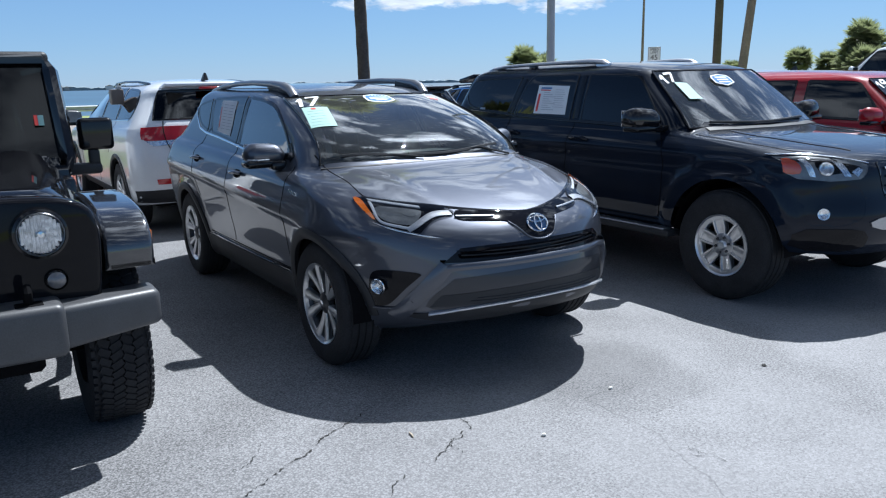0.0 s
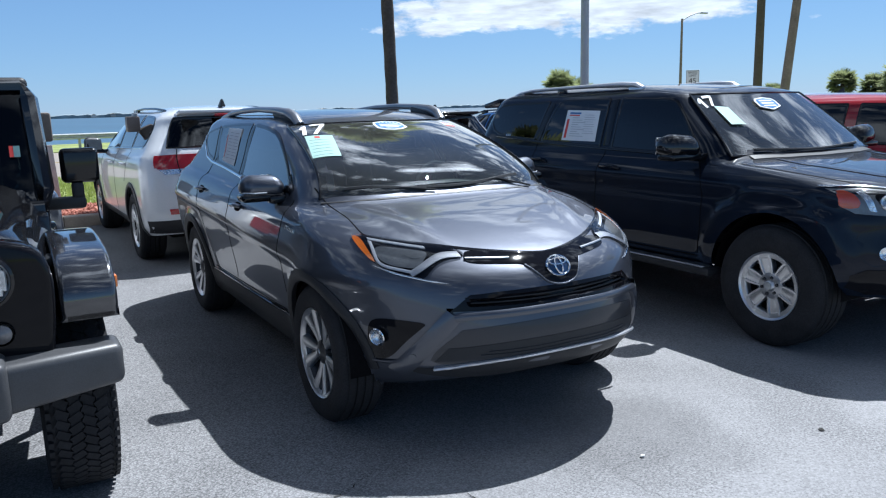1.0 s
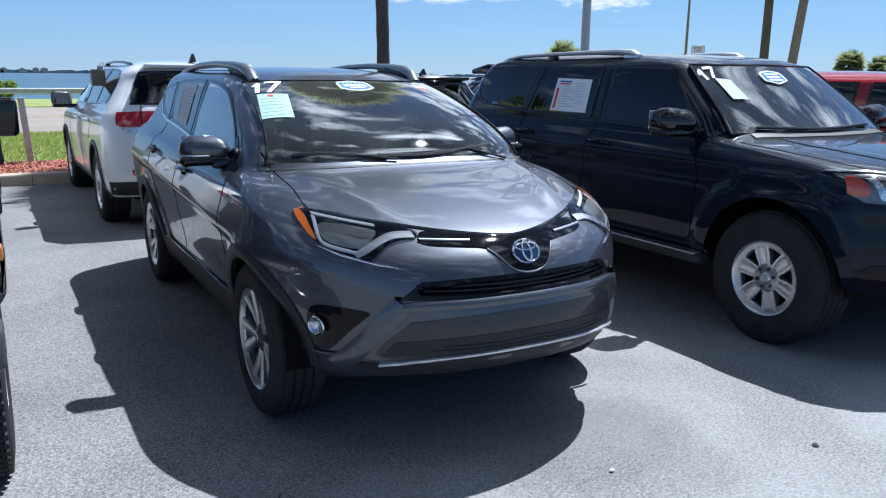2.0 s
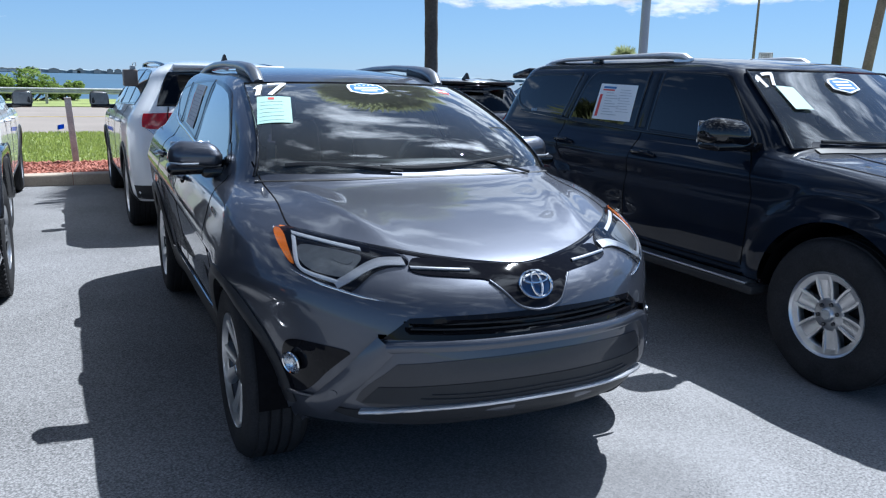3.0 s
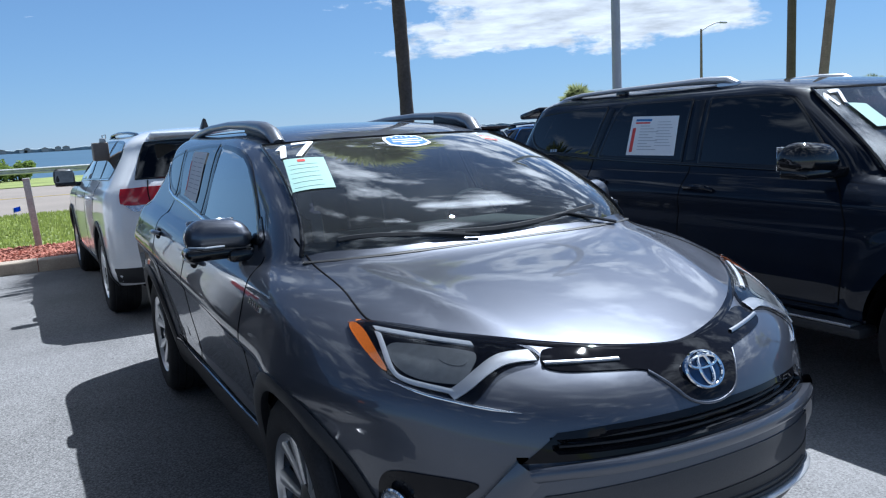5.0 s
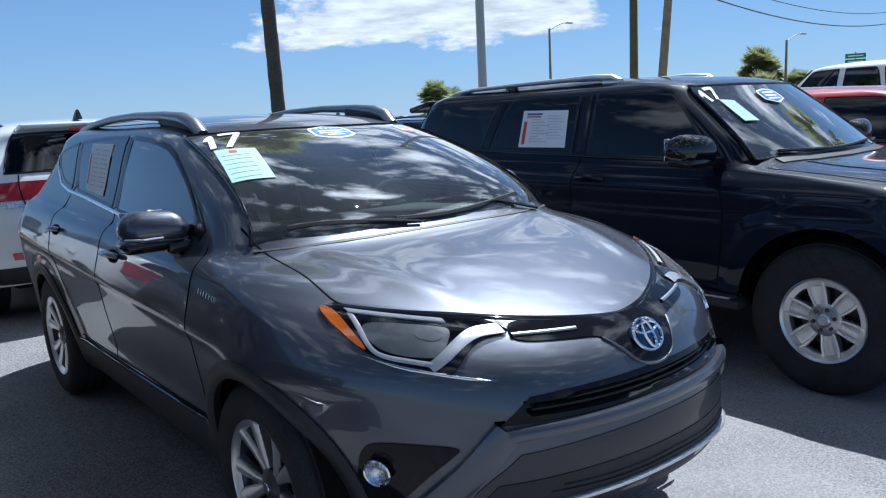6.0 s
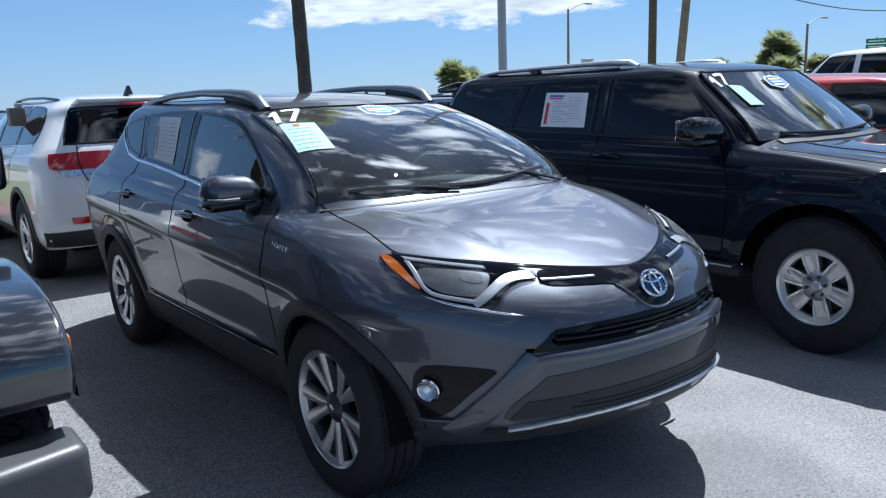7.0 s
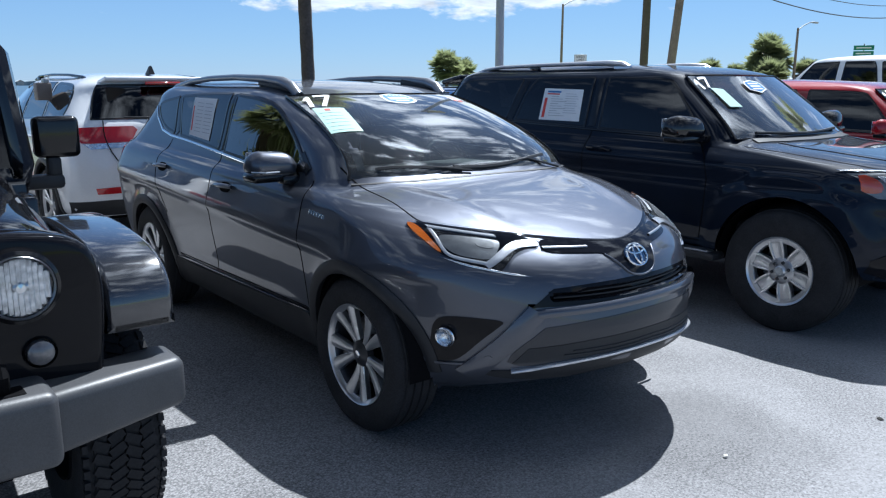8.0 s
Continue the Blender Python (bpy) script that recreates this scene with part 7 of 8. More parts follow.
def estate(name, label, m, paint, wheel=True, rail=M_GLOSSPL, spoiler=None, lens=M_REDLENS):
    """A tail-on SUV of the nose-in row."""
    car, sh = thing(name, m, label, "car", "cars parked along the kerb"), GRA
    glaze(sh, car, GRA_PANES, (7.2, 9.9, 0.9), (7.45, 9.75, 0.80), 7.5, None, [(0.93, 0.38, 0.43), (3.84, 0.38, 0.43)], paint, (0.05, M_PLASTIC))
    moulded("window_chrome", sh, [(1.78, 1.172), (2.7, 1.19), (3.6, 1.215), (4.2, 1.235)], "side", 0.012, M_CHROME, car, sides=BOTH, lift=0.005)
    for ln in ([(1.62, 0.45), (1.58, 0.8), (1.62, 1.1), (1.72, 1.17)], [(2.70, 0.45), (2.70, 1.19)], [(3.44, 0.85), (3.58, 1.0), (3.58, 1.20)]):
        moulded("shut_line", sh, chaikin(ln, 2, False), "side", 0.008, M_DARK, car, sides=BOTH, lift=0.001, thick=0.004)
    for sx in BOTH:
        side_mirror(car, sx, (1.06, 1.78, 1.22), (0.23, 0.13, 0.19), M_PLASTIC, glassy=M_LAMPGREY)
        handle(sh, car, sx, 2.52, 1.02, paint), handle(sh, car, sx, 3.42, 1.04, paint)
        lamp = fixed("tail_lamp", sh, chaikin([(0.815, 1.160), (0.60, 1.172), (0.36, 1.172), (0.33, 1.14), (0.40, 1.035), (0.74, 1.025), (0.81, 1.03)], 0), "rear", lens, car, "tail lamp with clear lower strip", (sx,), lift=0.008, step=0.03)[0]
        fixed("lamp_side", sh, chaikin([(4.54, 1.155), (4.66, 1.165), (4.70, 1.03), (4.60, 1.04)], 0), "side", lens, lamp, sides=(sx,), lift=0.008, step=0.03)
        fixed("clear_strip", sh, chaikin([(0.80, 1.022), (0.41, 1.030), (0.45, 0.985), (0.74, 0.972)], 0), "rear", M_REFLECTOR, lamp, sides=(sx,), lift=0.008, step=0.03)
        fixed("rear_reflector", sh, chaikin([(0.74, 0.625), (0.52, 0.635), (0.54, 0.575), (0.73, 0.57)], 0), "rear", M_REDLENS, car, sides=(sx,), lift=0.006, step=0.03)
        moulded("tailgate_shut_line", sh, chaikin([(0.60, 1.22), (0.62, 1.12), (0.60, 0.98), (0.52, 0.83), (0.48, 0.79), (0.0, 0.78)], 2, False), "rear", 0.009, M_DARK, car, sides=(sx,), lift=0.010)
    fixed("lower_bumper", sh, [(-0.93, 0.50), (-0.6, 0.515), (0.6, 0.515), (0.93, 0.50), (0.90, 0.365), (-0.90, 0.365)], "rear", M_PLASTIC, car, "black lower bumper", lift=0.006, step=0.05)
    moulded("sill_cladding", sh, [(1.45, 0.38), (3.3, 0.38)], "side", 0.10, M_PLASTIC, car, sides=BOTH, lift=0.006)
    rails(car, [(0.56, 2.15, 1.600), (0.565, 2.35, 1.636), (0.57, 2.9, 1.650), (0.565, 3.5, 1.643), (0.555, 3.95, 1.620), (0.55, 4.1, 1.585)], 0.020, rail)
    bm = bm_box((1.06, 0.26, 0.040), (0, 4.40, 1.585), 0.018, 3, (9, 0, 0))
    sp = part("tail_spoiler", bm, spoiler or paint, car)
    part("brake_light", bm_box((0.34, 0.02, 0.026), (0, 4.532, 1.562), 0.006, 1), lens, sp, "high brake light")
    bm = bmesh.new()
    base = [(-0.022, 4.12), (0.022, 4.12), (0.03, 4.27), (-0.03, 4.27)]
    v0 = [bm.verts.new((x, y, 1.645)) for x, y in base]
    v1 = [bm.verts.new((x * 0.35, 4.23 + (y - 4.2) * 0.25, 1.73)) for x, y in base]
    bm.faces.new(v0), bm.faces.new(v1)
    for k in range(4):
        bm.faces.new((v0[k], v0[(k + 1) % 4], v1[(k + 1) % 4], v1[k]))
    bmesh.ops.bevel(bm, geom=bm.edges[:], offset=0.006, segments=2, affect="EDGES")
    part("antenna_fin", bm, M_PLASTIC, car)
    part("rear_wiper", bm_tube([sh.hit("rear", 0.0, 1.235)[0] + Vector((0, 0.03, 0)), sh.hit("rear", 0.20, 1.25)[0] + Vector((0, 0.02, 0)), sh.hit("rear", 0.42, 1.255)[0] + Vector((0, 0.012, 0))], [0.014, 0.009, 0.007], 6), M_PLASTIC, car)
    if wheel:
        put_wheels(build_wheel("grand", 0.38, 0.25, 0.24), car, [(sx * 0.945, y, 0.38) for sx in BOTH for y in (0.93, 3.84)])
    return car


grand = estate("white_suv", "white mid-size SUV parked tail out, nose to the kerb", pose(-0.10, 10.19, 0, 0, 0, 181.1), M_WHITE)
estate("white_suv", "white SUV beside the kerb, mostly hidden", pose(-3.05, 10.2, 0, 0, 0, 181), M_WHITE)
dark = estate("dark_suv", "dark grey SUV with black tail spoiler and roof rails", pose(3.05, 10.9, 0.0, 0, 0, 180), M_GREY, spoiler=M_GLOSSPL, lens=M_GLOSSPL)
dark.scale = (1.0, 1.0, 0.935)
blue = estate("blue_suv", "bright blue SUV parked nose to the kerb", pose(5.45, 10.6, 0.0, 0, 0, 180), M_BLUE)
blue.scale = (1.0, 1.0, 0.922)
estate("grey_suv", "grey SUV with dark windows parked nose to the kerb", pose(10.6, 9.9, 0.0, 0, 0, 180), M_SILVER)

# ---- the red pickup and the white truck beyond ----
def front_on(name, label, m, paint, scale):
    car, sh = thing(name, m, label, "car"), RUN
    glaze(sh, car, RUN_PANES, (8.2, 10.9, 0.92), (8.6, 10.8, 0.88), 8.5, None, [(0.90, 0.40, 0.47), (3.69, 0.40, 0.47)], paint)
    for sx in BOTH:
        side_mirror(car, sx, (1.03, 1.58, 1.255), (0.25, 0.15, 0.17), paint)
        handle(sh, car, sx, 2.42, 1.068, paint), handle(sh, car, sx, 3.36, 1.085, paint)
        fixed("headlight", sh, chaikin([(0.905, 1.045), (0.81, 1.052), (0.53, 0.998), (0.60, 0.91), (0.885, 0.912)], 1), "front", M_REFLECTOR, car, sides=(sx,), lift=0.004, step=0.03)
        moulded("belt_moulding", sh, [(1.66, 1.185), (2.5, 1.208), (3.45, 1.24)], "side", 0.018, M_GLOSSPL, car, sides=(sx,), lift=0.006)
    for ln in ([(1.50, 0.52), (1.46, 0.8), (1.48, 1.05), (1.60, 1.17)], [(2.58, 0.46), (2.57, 0.9), (2.57, 1.22)]):
        moulded("shut_line", sh, chaikin(ln, 2, False), "side", 0.008, M_DARK, car, sides=BOTH, lift=0.001, thick=0.004)
    for x0, x1 in ((-0.58, -0.02), (-0.05, 0.56)):
        part("wiper", bm_tube([sh.hit("top", x, 1.27 + 0.07 * (x / 0.6) ** 2)[0] + Vector((0, 0, 0.018)) for x in np.linspace(x0, x1, 8)], 0.011, 6), M_PLASTIC, car)
    put_wheels(build_wheel("runner", 0.395, 0.265, 0.222), car, [(sx * 0.945, y, 0.395) for sx in BOTH for y in (0.90, 3.69)])
    car.scale = scale
    return car


red = front_on("red_pickup", "bright red vehicle with painted windscreen figures", pose(5.99, -0.40, 0), M_RED, (1.0, 0.95, 0.935))
year_marks(RUN, red, (ONE, NINE), (-0.60, 1.74))
fixed("price_sheet", RUN, [(-0.555, 1.755), (-0.43, 1.725), (-0.43, 1.45), (-0.565, 1.47)], "top", M_PAPERGREEN, red, "pale green sheet", lift=0.006, skirt=0.0)
front_on("white_truck", "tall white truck with dark windows", pose(16.7, 9.1, 0, 0, 0, 180), M_WHITE, (1.05, 1.00, 1.30))

# ---- the boxy black 4x4 ----
jeep = thing("boxy_off_roader", pose(-2.79, 0.30, 0), "black boxy off-road vehicle with separate satin black fenders", "car")


def quad_slab(bm, lo, hi):
    """A solid between two four-cornered faces."""
    a, b = [bm.verts.new(p) for p in lo], [bm.verts.new(p) for p in hi]
    bm.faces.new(a[::-1]), bm.faces.new(b)
    for k in range(4):
        bm.faces.new((a[k], a[(k + 1) % 4], b[(k + 1) % 4], b[k]))
    return bm


def rounded(bm, offset, seg=3):
    bmesh.ops.recalc_face_normals(bm, faces=bm.faces)
    bmesh.ops.bevel(bm, geom=bm.edges[:], offset=offset, segments=seg, affect="EDGES", profile=0.5)
    return bm


def build_jeep():
    car = jeep
    # bonnet: narrow at the nose, wide at the screen, rounded shoulders
    vs, fs = [], []
    ny, nx = 14, 24
    for i in range(ny + 1):
        u = i / ny
        y = 0.16 + 1.24 * u
        w = 0.765 + 0.055 * u
        zt, drop = 1.155 + 0.110 * u ** 0.9, 0.25
        for k in range(nx + 1):
            s = -1 + 2 * k / nx
            x = w * math.copysign(abs(s) ** 0.75, s)
            z = zt - 0.02 * s * s - drop * max(0, (abs(s) - 0.60) / 0.40) ** 2.2
            bulge = 0.028 * (1 / (1 + math.exp((abs(x) - 0.30) / 0.02)))
            z += bulge * min(1, u * 5 + 0.2)
            if u < 0.12:
                z -= 0.06 * (1 - u / 0.12) ** 2
            vs.append((x, y, z))
    for i in range(ny):
        for k in range(nx):
            a = i * (nx + 1) + k
            fs.append((a, a + 1, a + nx + 2, a + nx + 1))
    link("bonnet", vs, fs, M_BLACK, car, "gloss black bonnet with raised middle", angle=60)
    bm = quad_slab(bmesh.new(), [(-0.72, 0.22, 0.60), (0.72, 0.22, 0.60), (0.76, 1.40, 0.60), (-0.76, 1.40, 0.60)], [(-0.715, 0.22, 0.98), (0.715, 0.22, 0.98), (0.755, 1.40, 1.02), (-0.755, 1.40, 1.02)])
    part("engine_bay", bm, M_BAND, car)
    # grille
    out = chaikin([(-0.70, 0.64), (-0.73, 0.90), (-0.73, 1.03), (-0.68, 1.135), (-0.44, 1.170), (0.44, 1.170), (0.68, 1.135), (0.73, 1.03), (0.73, 0.90), (0.70, 0.64), (0.65, 0.60), (-0.65, 0.60)], 2)
    grille = part("grille", bm_prism([tuple(p) for p in out], "y", 0.10, 0.22, 0.025, 3), M_BAND, car, "upright black grille with seven slots")
    for k in range(7):
        x = -0.285 + 0.095 * k
        # solid dark bars on the face stand for the shade in the slots
        slot = bm_prism([tuple(p) for p in chaikin([(x - 0.030, 0.72), (x - 0.030, 1.08), (x + 0.030, 1.08), (x + 0.030, 0.72)], 2)], "y", 0.088, 0.104)
        part("grille_slot", slot, M_DARK, grille)
    for sx in BOTH:
        cx, cz = sx * 0.507, 1.020
        lamp = part("headlight", bm_lathe([(0.104, 0.045), (0.100, -0.012), (0.090, -0.018), (0.084, -0.004)], 36, "y", at=(cx, 0.066, cz)), M_GLOSSPL, car, "round clear headlight with fluted reflector")
        bm = bm_lathe([(0.0, 0.030), (0.04, 0.026), (0.070, 0.010), (0.086, -0.006)], 32, "y", at=(cx, 0.066, cz))
        part("reflector", bm, M_FLUTE, lamp)
        for k in range(12):
            x = -0.0715 + 0.013 * k
            h = math.sqrt(max(0, 0.081 ** 2 - x * x)) * 0.96
            part("flute", bm_box((0.0095, 0.0095, 2 * h), (cx + x, 0.058 + 0.1 * (x * x), cz), 0.0, 1, (0, 0, 45)), M_FLUTE, lamp)
        part("lamp_ring", bm_lathe([(0.082, -0.010), (0.085, -0.020), (0.089, -0.014)], 40, "y", at=(cx, 0.066, cz)), M_SATIN, lamp)
        part("bulb_cap", bm_lathe([(0.0, -0.022), (0.012, -0.02), (0.016, -0.008)], 16, "y", at=(cx, 0.066, cz)), M_CHROME, lamp)
        part("lens", bm_lathe([(0.0, -0.034), (0.05, -0.030), (0.077, -0.020), (0.087, -0.010)], 32, "y", at=(cx, 0.066, cz)), M_LENS, lamp)
        sig = part("turn_signal", bm_lathe([(0.0, -0.022), (0.022, -0.02), (0.034, -0.010), (0.037, 0.01)], 28, "y", at=(sx * 0.545, 0.092, 0.822)), shader("smoked_lens", (0.16, 0.15, 0.15), rough=0.12, coat=1.0, grain=0.2, grain_scale=80, stain=0.2) if sx < 0 else bpy.data.materials["smoked_lens"], car, "round smoked turn signal")
        part("signal_rim", bm_lathe([(0.037, 0.01), (0.042, -0.008), (0.046, 0.01)], 28, "y", at=(sx * 0.545, 0.092, 0.822)), M_GLOSSPL, sig)
        # front fender
        o = [(0.165, 0.815), (0.165, 0.815), (0.150, 0.89), (0.175, 0.965), (0.25, 1.025), (0.40, 1.060), (0.70, 1.078), (0.98, 1.07), (1.12, 1.02), (1.26, 0.86), (1.36, 0.66), (1.30, 0.64), (1.19, 0.82), (1.06, 0.96), (0.95, 1.00), (0.42, 0.99), (0.33, 0.95), (0.30, 0.815), (0.30, 0.815)]
        fl = part("front_fender", bm_prism([tuple(q) for q in chaikin(o, 3)], "x", sx * 0.742, sx * 0.945, 0.022, 4), M_FLARE, car, "satin black front fender", angle=60)
        part("side_marker", bm_box((0.018, 0.075, 0.05), (sx * 0.948, 0.27, 0.935), 0.007, 2), M_AMBER, fl, "amber side marker")
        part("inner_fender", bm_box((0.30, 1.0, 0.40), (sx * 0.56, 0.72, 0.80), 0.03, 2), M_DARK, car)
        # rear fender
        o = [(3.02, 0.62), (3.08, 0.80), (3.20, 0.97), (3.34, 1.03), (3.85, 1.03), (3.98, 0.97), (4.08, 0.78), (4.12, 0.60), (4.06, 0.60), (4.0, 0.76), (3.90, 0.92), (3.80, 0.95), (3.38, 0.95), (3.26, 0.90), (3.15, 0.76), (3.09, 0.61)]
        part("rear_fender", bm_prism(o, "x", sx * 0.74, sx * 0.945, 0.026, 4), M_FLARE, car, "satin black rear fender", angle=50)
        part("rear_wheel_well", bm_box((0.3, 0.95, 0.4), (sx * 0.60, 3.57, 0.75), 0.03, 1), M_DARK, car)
        # step tube
        part("side_step", bm_tube([(sx * 0.72, 1.28, 0.50), (sx * 0.87, 1.42, 0.46), (sx * 0.90, 1.7, 0.44), (sx * 0.90, 2.75, 0.44), (sx * 0.87, 2.95, 0.46), (sx * 0.72, 3.05, 0.50)], 0.038, 12), M_FLARE, car, "black tubular side step")
        # doors
        for y0, y1 in ((1.46, 2.34), (2.37, 3.16)):
            door = part("door", rounded(bm_box((0.05, y1 - y0 - 0.012, 0.56), (sx * 0.775, (y0 + y1) / 2, 0.88)), 0.018), M_BLACK, car)
            part("door_handle", bm_box((0.035, 0.15, 0.035), (sx * 0.812, y1 - 0.13, 1.06), 0.01, 2), M_PLASTIC, door)
            for hz in (0.74, 1.02):
                part("hinge", bm_box((0.03, 0.10, 0.045), (sx * 0.805, y0 - 0.005, hz), 0.008, 2), M_BLACK, door)
            lo, hi = 1.175, 1.66
            dy = 0.16 if y0 < 2 else 0.0
            pane = [(y0 + 0.05, lo), (y1 - 0.05, lo), (y1 - 0.05, hi), (y0 + 0.05 + dy, hi)]
            bm = quad_slab(bmesh.new(), [(sx * 0.772, a, b) if b < 1.3 else (sx * 0.752, a, b) for a, b in pane], [(sx * 0.766, a, b) if b < 1.3 else (sx * 0.746, a, b) for a, b in pane])
            part("door_glass", bm, M_GLASSSIDE if y0 < 2 else M_GLASSTINT, door)
            ring = [(sx * (0.776 if b < 1.3 else 0.756), a, b) for a, b in pane]
            part("window_frame", bm_tube(ring + ring[:1], 0.022, 8, caps=False), M_BLACK, door)
        # cargo side of the hard top
        bm = quad_slab(bmesh.new(), [(sx * 0.765, 3.24, 1.19), (sx * 0.765, 4.02, 1.19), (sx * 0.715, 3.98, 1.68), (sx * 0.715, 3.24, 1.68)], [(sx * 0.757, 3.24, 1.19), (sx * 0.757, 4.02, 1.19), (sx * 0.707, 3.98, 1.68), (sx * 0.707, 3.24, 1.68)])
        part("cargo_glass", bm, M_GLASSTINT, car)
        ring = [(sx * 0.768, 3.20, 1.17), (sx * 0.768, 4.05, 1.17), (sx * 0.714, 4.0, 1.70), (sx * 0.714, 3.20, 1.70)]
        part("cargo_frame", bm_tube(ring + ring[:1], 0.035, 8, caps=False), M_PLASTIC, car)
        # mirror on its arm
        mr = part("door_mirror", rounded(bm_box((0.19, 0.085, 0.185), (sx * 0.975, 1.63, 1.318)), 0.028, 4), M_GLOSSPL, car, "square black door mirror on an arm", angle=50)
        part("mirror_glass", bm_box((0.155, 0.006, 0.145), (sx * 0.975, 1.676, 1.318), 0.002, 1), M_CHROME, mr)
        part("mirror_stalk", bm_box((0.06, 0.06, 0.10), (sx * 0.955, 1.63, 1.18), 0.015, 2), M_PLASTIC, mr)
        part("mirror_arm", bm_box((0.22, 0.075, 0.065), (sx * 0.88, 1.62, 1.12), 0.02, 2), M_PLASTIC, mr)
        # bonnet latch, screen hinge, bolts
        part("bonnet_latch", bm_box((0.035, 0.12, 0.03), (sx * 0.735, 0.46, 1.010), 0.008, 2, (0, sx * 60, 0)), M_PLASTIC, car)
        part("screen_hinge", bm_box((0.10, 0.05, 0.14), (sx * 0.70, 1.385, 1.145), 0.012, 2, (-22, 0, 0)), M_BLACK, car)
        for k in range(5):
            part("bolt", bm_lathe([(0.0, -0.008), (0.008, -0.006), (0.010, 0.002)], 8, "y", at=(sx * (0.66 + 0.03 * (k % 2)), 1.365 + 0.03 * k, 1.13 + 0.035 * k)), M_STEEL, car)
        part("cowl_side", bm_box((0.10, 0.36, 0.40), (sx * 0.735, 1.32, 0.92), 0.02, 2), M_BLACK, car)
        part("tail_lamp", bm_box((0.12, 0.06, 0.22), (sx * 0.80, 4.15, 0.95), 0.015, 2), M_REDLENS, car)
    # tub, roof, screen
    part("tub", rounded(bm_box((1.50, 2.72, 0.60), (0, 2.78, 0.86)), 0.03), M_BLACK, car)
    part("rear_corner", rounded(bm_box((1.56, 0.95, 0.60), (0, 3.66, 0.87)), 0.03), M_BLACK, car)
    part("chassis", bm_box((0.95, 4.0, 0.18), (0, 2.2, 0.50), 0.02, 1), M_DARK, car)
    for y in (0.62, 3.57):
        part("axle", bm_tube([(-0.75, y, 0.40), (0.75, y, 0.40)], 0.05, 8), M_DARK, car)
        part("differential", bm_lathe([(0.0, -0.13), (0.09, -0.10), (0.13, 0.0), (0.09, 0.10), (0.0, 0.13)], 16, "y", at=(0.1, y, 0.40)), M_DARK, car)
    part("roof", rounded(bm_box((1.54, 2.50, 0.07), (0, 2.80, 1.745)), 0.03, 4), M_PLASTIC, car, "black hard-top roof")
    part("tail_panel", rounded(bm_box((1.45, 0.05, 0.62), (0, 4.05, 1.44)), 0.02), M_PLASTIC, car)
    lo, hi = [(-0.735, 1.36, 1.13), (0.735, 1.36, 1.13)], [(-0.70, 1.60, 1.745), (0.70, 1.60, 1.745)]
    frame_bm = bmesh.new()
    ring = [(-0.775, 1.355, 1.125), (-0.785, 1.39, 1.22), (-0.765, 1.565, 1.67), (-0.735, 1.585, 1.735), (0.735, 1.585, 1.735), (0.765, 1.565, 1.67), (0.785, 1.39, 1.22), (0.775, 1.355, 1.125)]
    bm_tube(ring + ring[:1], 0.046, 8, bm=frame_bm, caps=False)
    scr = part("screen_frame", frame_bm, M_BLACK, car, "upright black screen frame")
    part("screen_sill", bm_box((1.40, 0.05, 0.08), (0, 1.385, 1.185), 0.02, 2, (-20, 0, 0)), M_BLACK, scr)
    glass_bm = quad_slab(bmesh.new(), [(-0.75, 1.375, 1.18), (0.75, 1.375, 1.18), (0.73, 1.575, 1.71), (-0.73, 1.575, 1.71)], [(-0.75, 1.381, 1.18), (0.75, 1.381, 1.18), (0.73, 1.581, 1.71), (-0.73, 1.581, 1.71)])
    part("windscreen", glass_bm, M_GLASSDARK, scr)
    st = part("price_sticker", bm_box((0.046, 0.003, 0.058), (0.675, 1.446, 1.412), 0.0, 1, (-20.7, 0, 0)), M_PAPERGREEN, scr, "small red and pale green sticker")
    part("print_bar", bm_box((0.018, 0.003, 0.058), (0.660, 1.443, 1.413), 0.0, 1, (-20.7, 0, 0)), M_INKRED, st)
    for x0, x1 in ((-0.5, 0.02), (0.05, 0.55)):
        part("wiper", bm_tube([(x0, 1.345, 1.19), ((x0 + x1) / 2, 1.36, 1.21), (x1, 1.352, 1.20)], 0.009, 6), M_PLASTIC, scr)
    part("dashboard", bm_box((1.3, 0.35, 0.3), (0, 1.62, 1.05), 0.06, 3), M_CABIN, car)
    for x, y in ((-0.36, 2.15), (0.36, 2.15), (-0.36, 3.0), (0.36, 3.0)):
        seat = part("seat", bm_box((0.5, 0.15, 0.65), (x, y + 0.15, 1.08), 0.05, 2, (-10, 0, 0)), M_CABIN, car)
        part("headrest", bm_box((0.26, 0.09, 0.16), (x, y + 0.23, 1.48), 0.035, 2), M_CABIN, seat)
    # bumper: a raised middle and two tapered ends
    bump = part("front_bumper", rounded(bm_box((1.10, 0.26, 0.215), (0, 0.055, 0.650)), 0.032, 4), M_OLDPLASTIC, car, "grey-black moulded front bumper", angle=50)
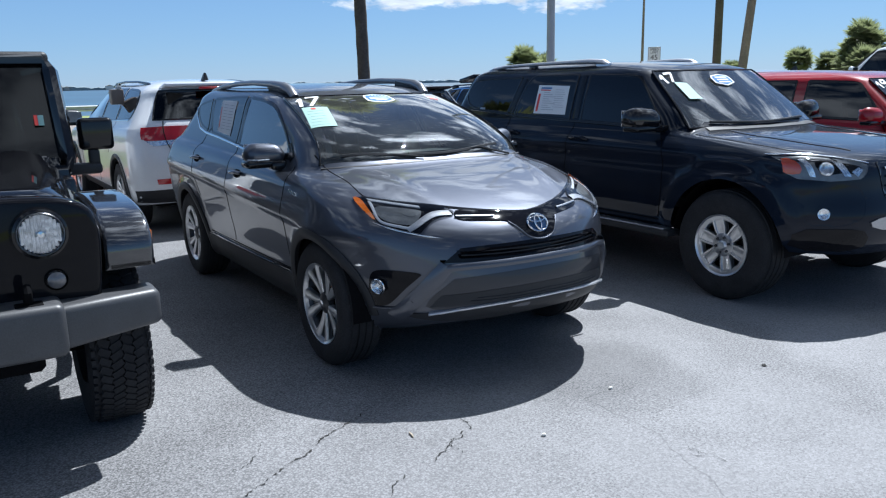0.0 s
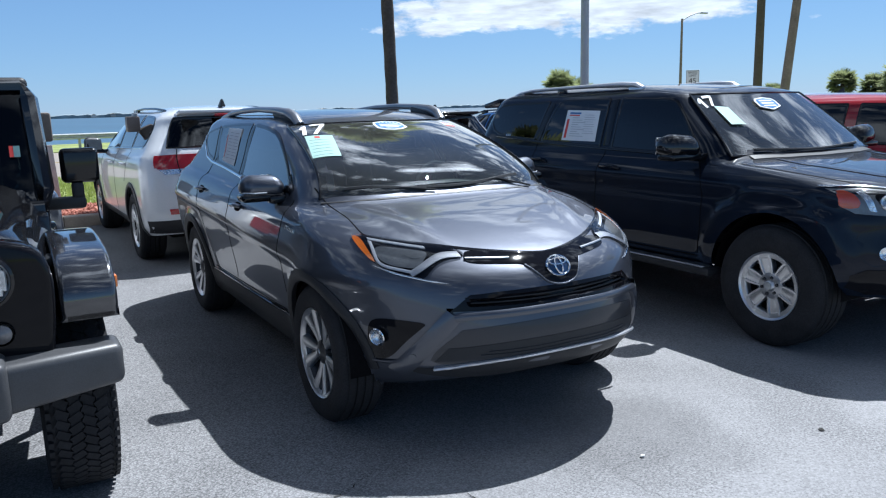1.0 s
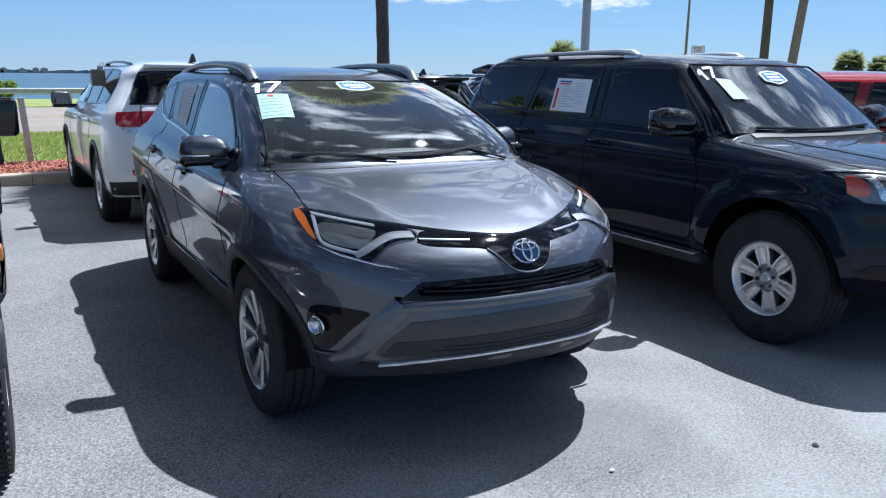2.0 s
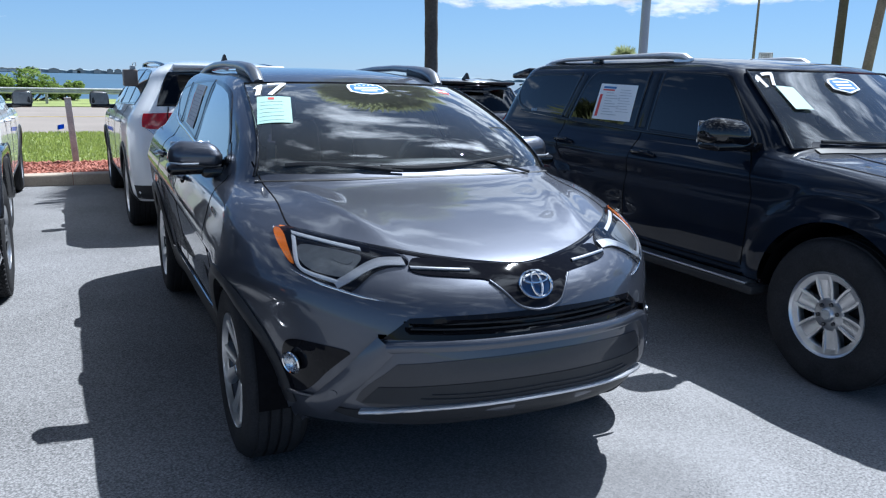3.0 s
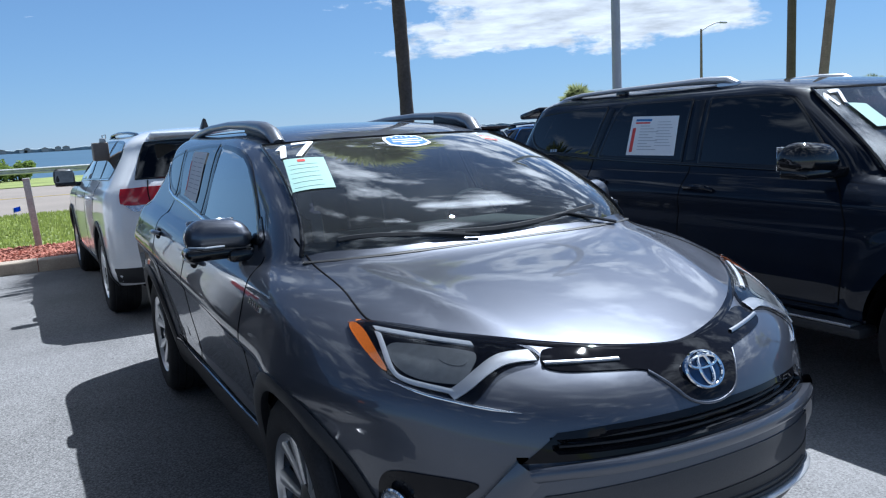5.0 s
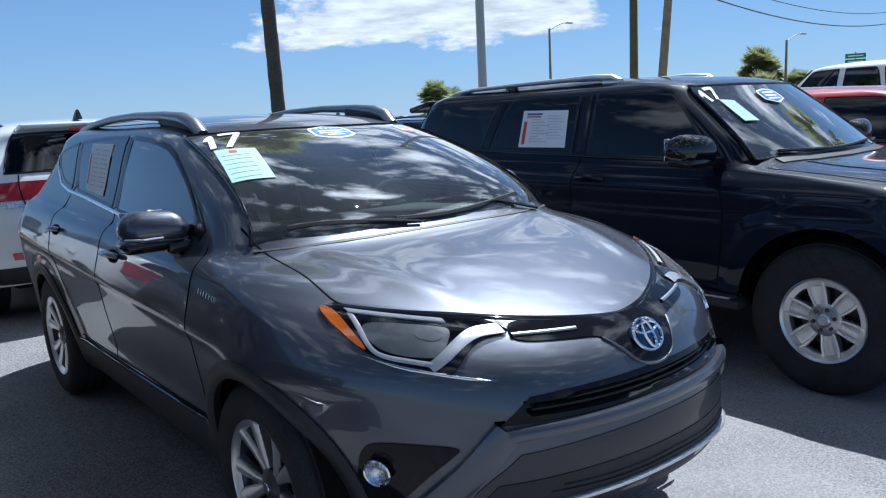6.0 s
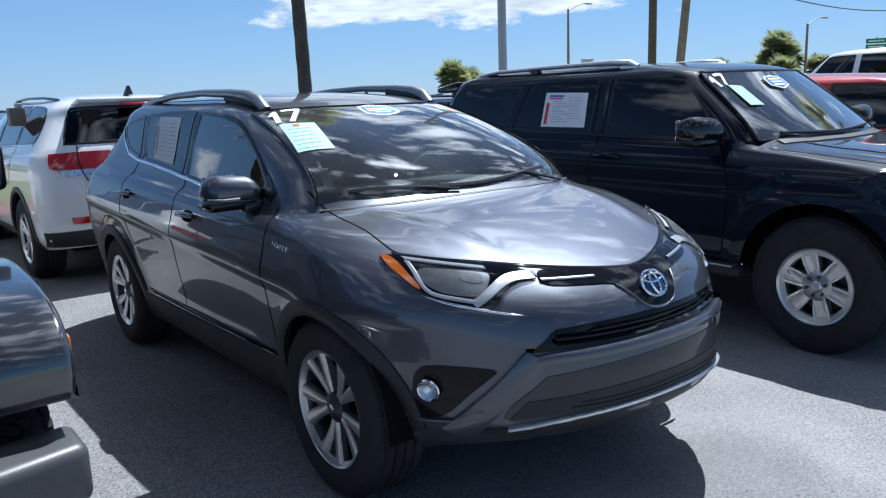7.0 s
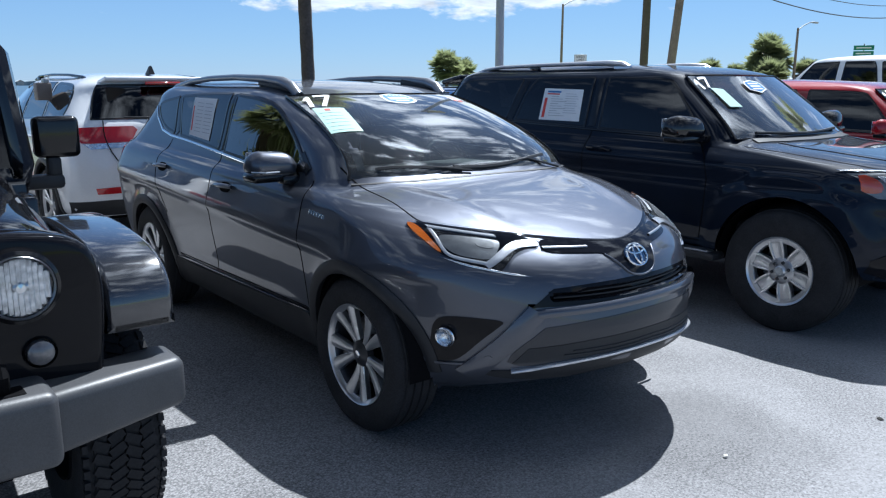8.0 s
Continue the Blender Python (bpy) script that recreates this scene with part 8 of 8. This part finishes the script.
    for sx in BOTH:
        bm = quad_slab(bmesh.new(), [(sx * 0.52, -0.040, 0.555), (sx * 0.52, 0.17, 0.555), (sx * 0.52, 0.17, 0.738), (sx * 0.52, -0.040, 0.738)], [(sx * 0.935, 0.065, 0.575), (sx * 0.935, 0.25, 0.575), (sx * 0.935, 0.25, 0.728), (sx * 0.935, 0.065, 0.728)])
        part("bumper_end", rounded(bm, 0.030, 4), M_OLDPLASTIC, bump, angle=50)
        hook = part("tow_hook", bm_tube([(sx * 0.43, 0.05, 0.735), (sx * 0.43, -0.005, 0.765), (sx * 0.43, -0.020, 0.81), (sx * 0.43, 0.0, 0.835)], [0.018, 0.018, 0.017, 0.015], 8), M_DARK, bump)
        part("hook_slot", bm_box((0.10, 0.07, 0.012), (sx * 0.43, 0.0, 0.756), 0.004, 1), M_DARK, bump)
    # a dark slab on the bumper face, coloured as the shade of a recess
    part("bumper_recess", bm_box((0.62, 0.02, 0.09), (0, -0.068, 0.665), 0.008, 1), M_DARK, bump)
    part("skid_loop", bm_tube([(-0.3, 0.1, 0.52), (0.0, 0.06, 0.50), (0.3, 0.1, 0.52)], 0.03, 8), M_DARK, car)


build_jeep()
put_wheels(build_wheel("jeep", 0.405, 0.255, 0.22), jeep, [(sx * 0.905, y, 0.405) for sx in BOTH for y in (0.62, 3.57)])


def lock_box(m, label):
    """A dealer's key box hung over a side window."""
    t = thing("key_lock_box", m, label, "lock box", "key boxes on windows")
    part("case", rounded(bm_box((0.14, 0.13, 0.17), (0.03, 0, -0.12)), 0.014, 2), shader("brown_box", (0.16, 0.13, 0.11), rough=0.5, grain=0.15, grain_scale=80, stain=0.15) if "brown_box" not in bpy.data.materials else bpy.data.materials["brown_box"], t)
    part("lid", rounded(bm_box((0.05, 0.11, 0.05), (0.002, 0, -0.02)), 0.01, 2), M_STEEL, t)
    part("hook", bm_tube([(0, 0, -0.01), (0, 0, 0.03), (-0.03, 0, 0.035), (-0.03, 0, 0.0)], 0.006, 6), M_STEEL, t)


lock_box(grand.matrix_world @ pose(0.80, 3.55, 1.60), "brown key lock box hung on the white SUV's window")
lock_box(jeep.matrix_world @ pose(0.79, 2.20, 1.64), "brown key lock box hung on the black off-roader's window")
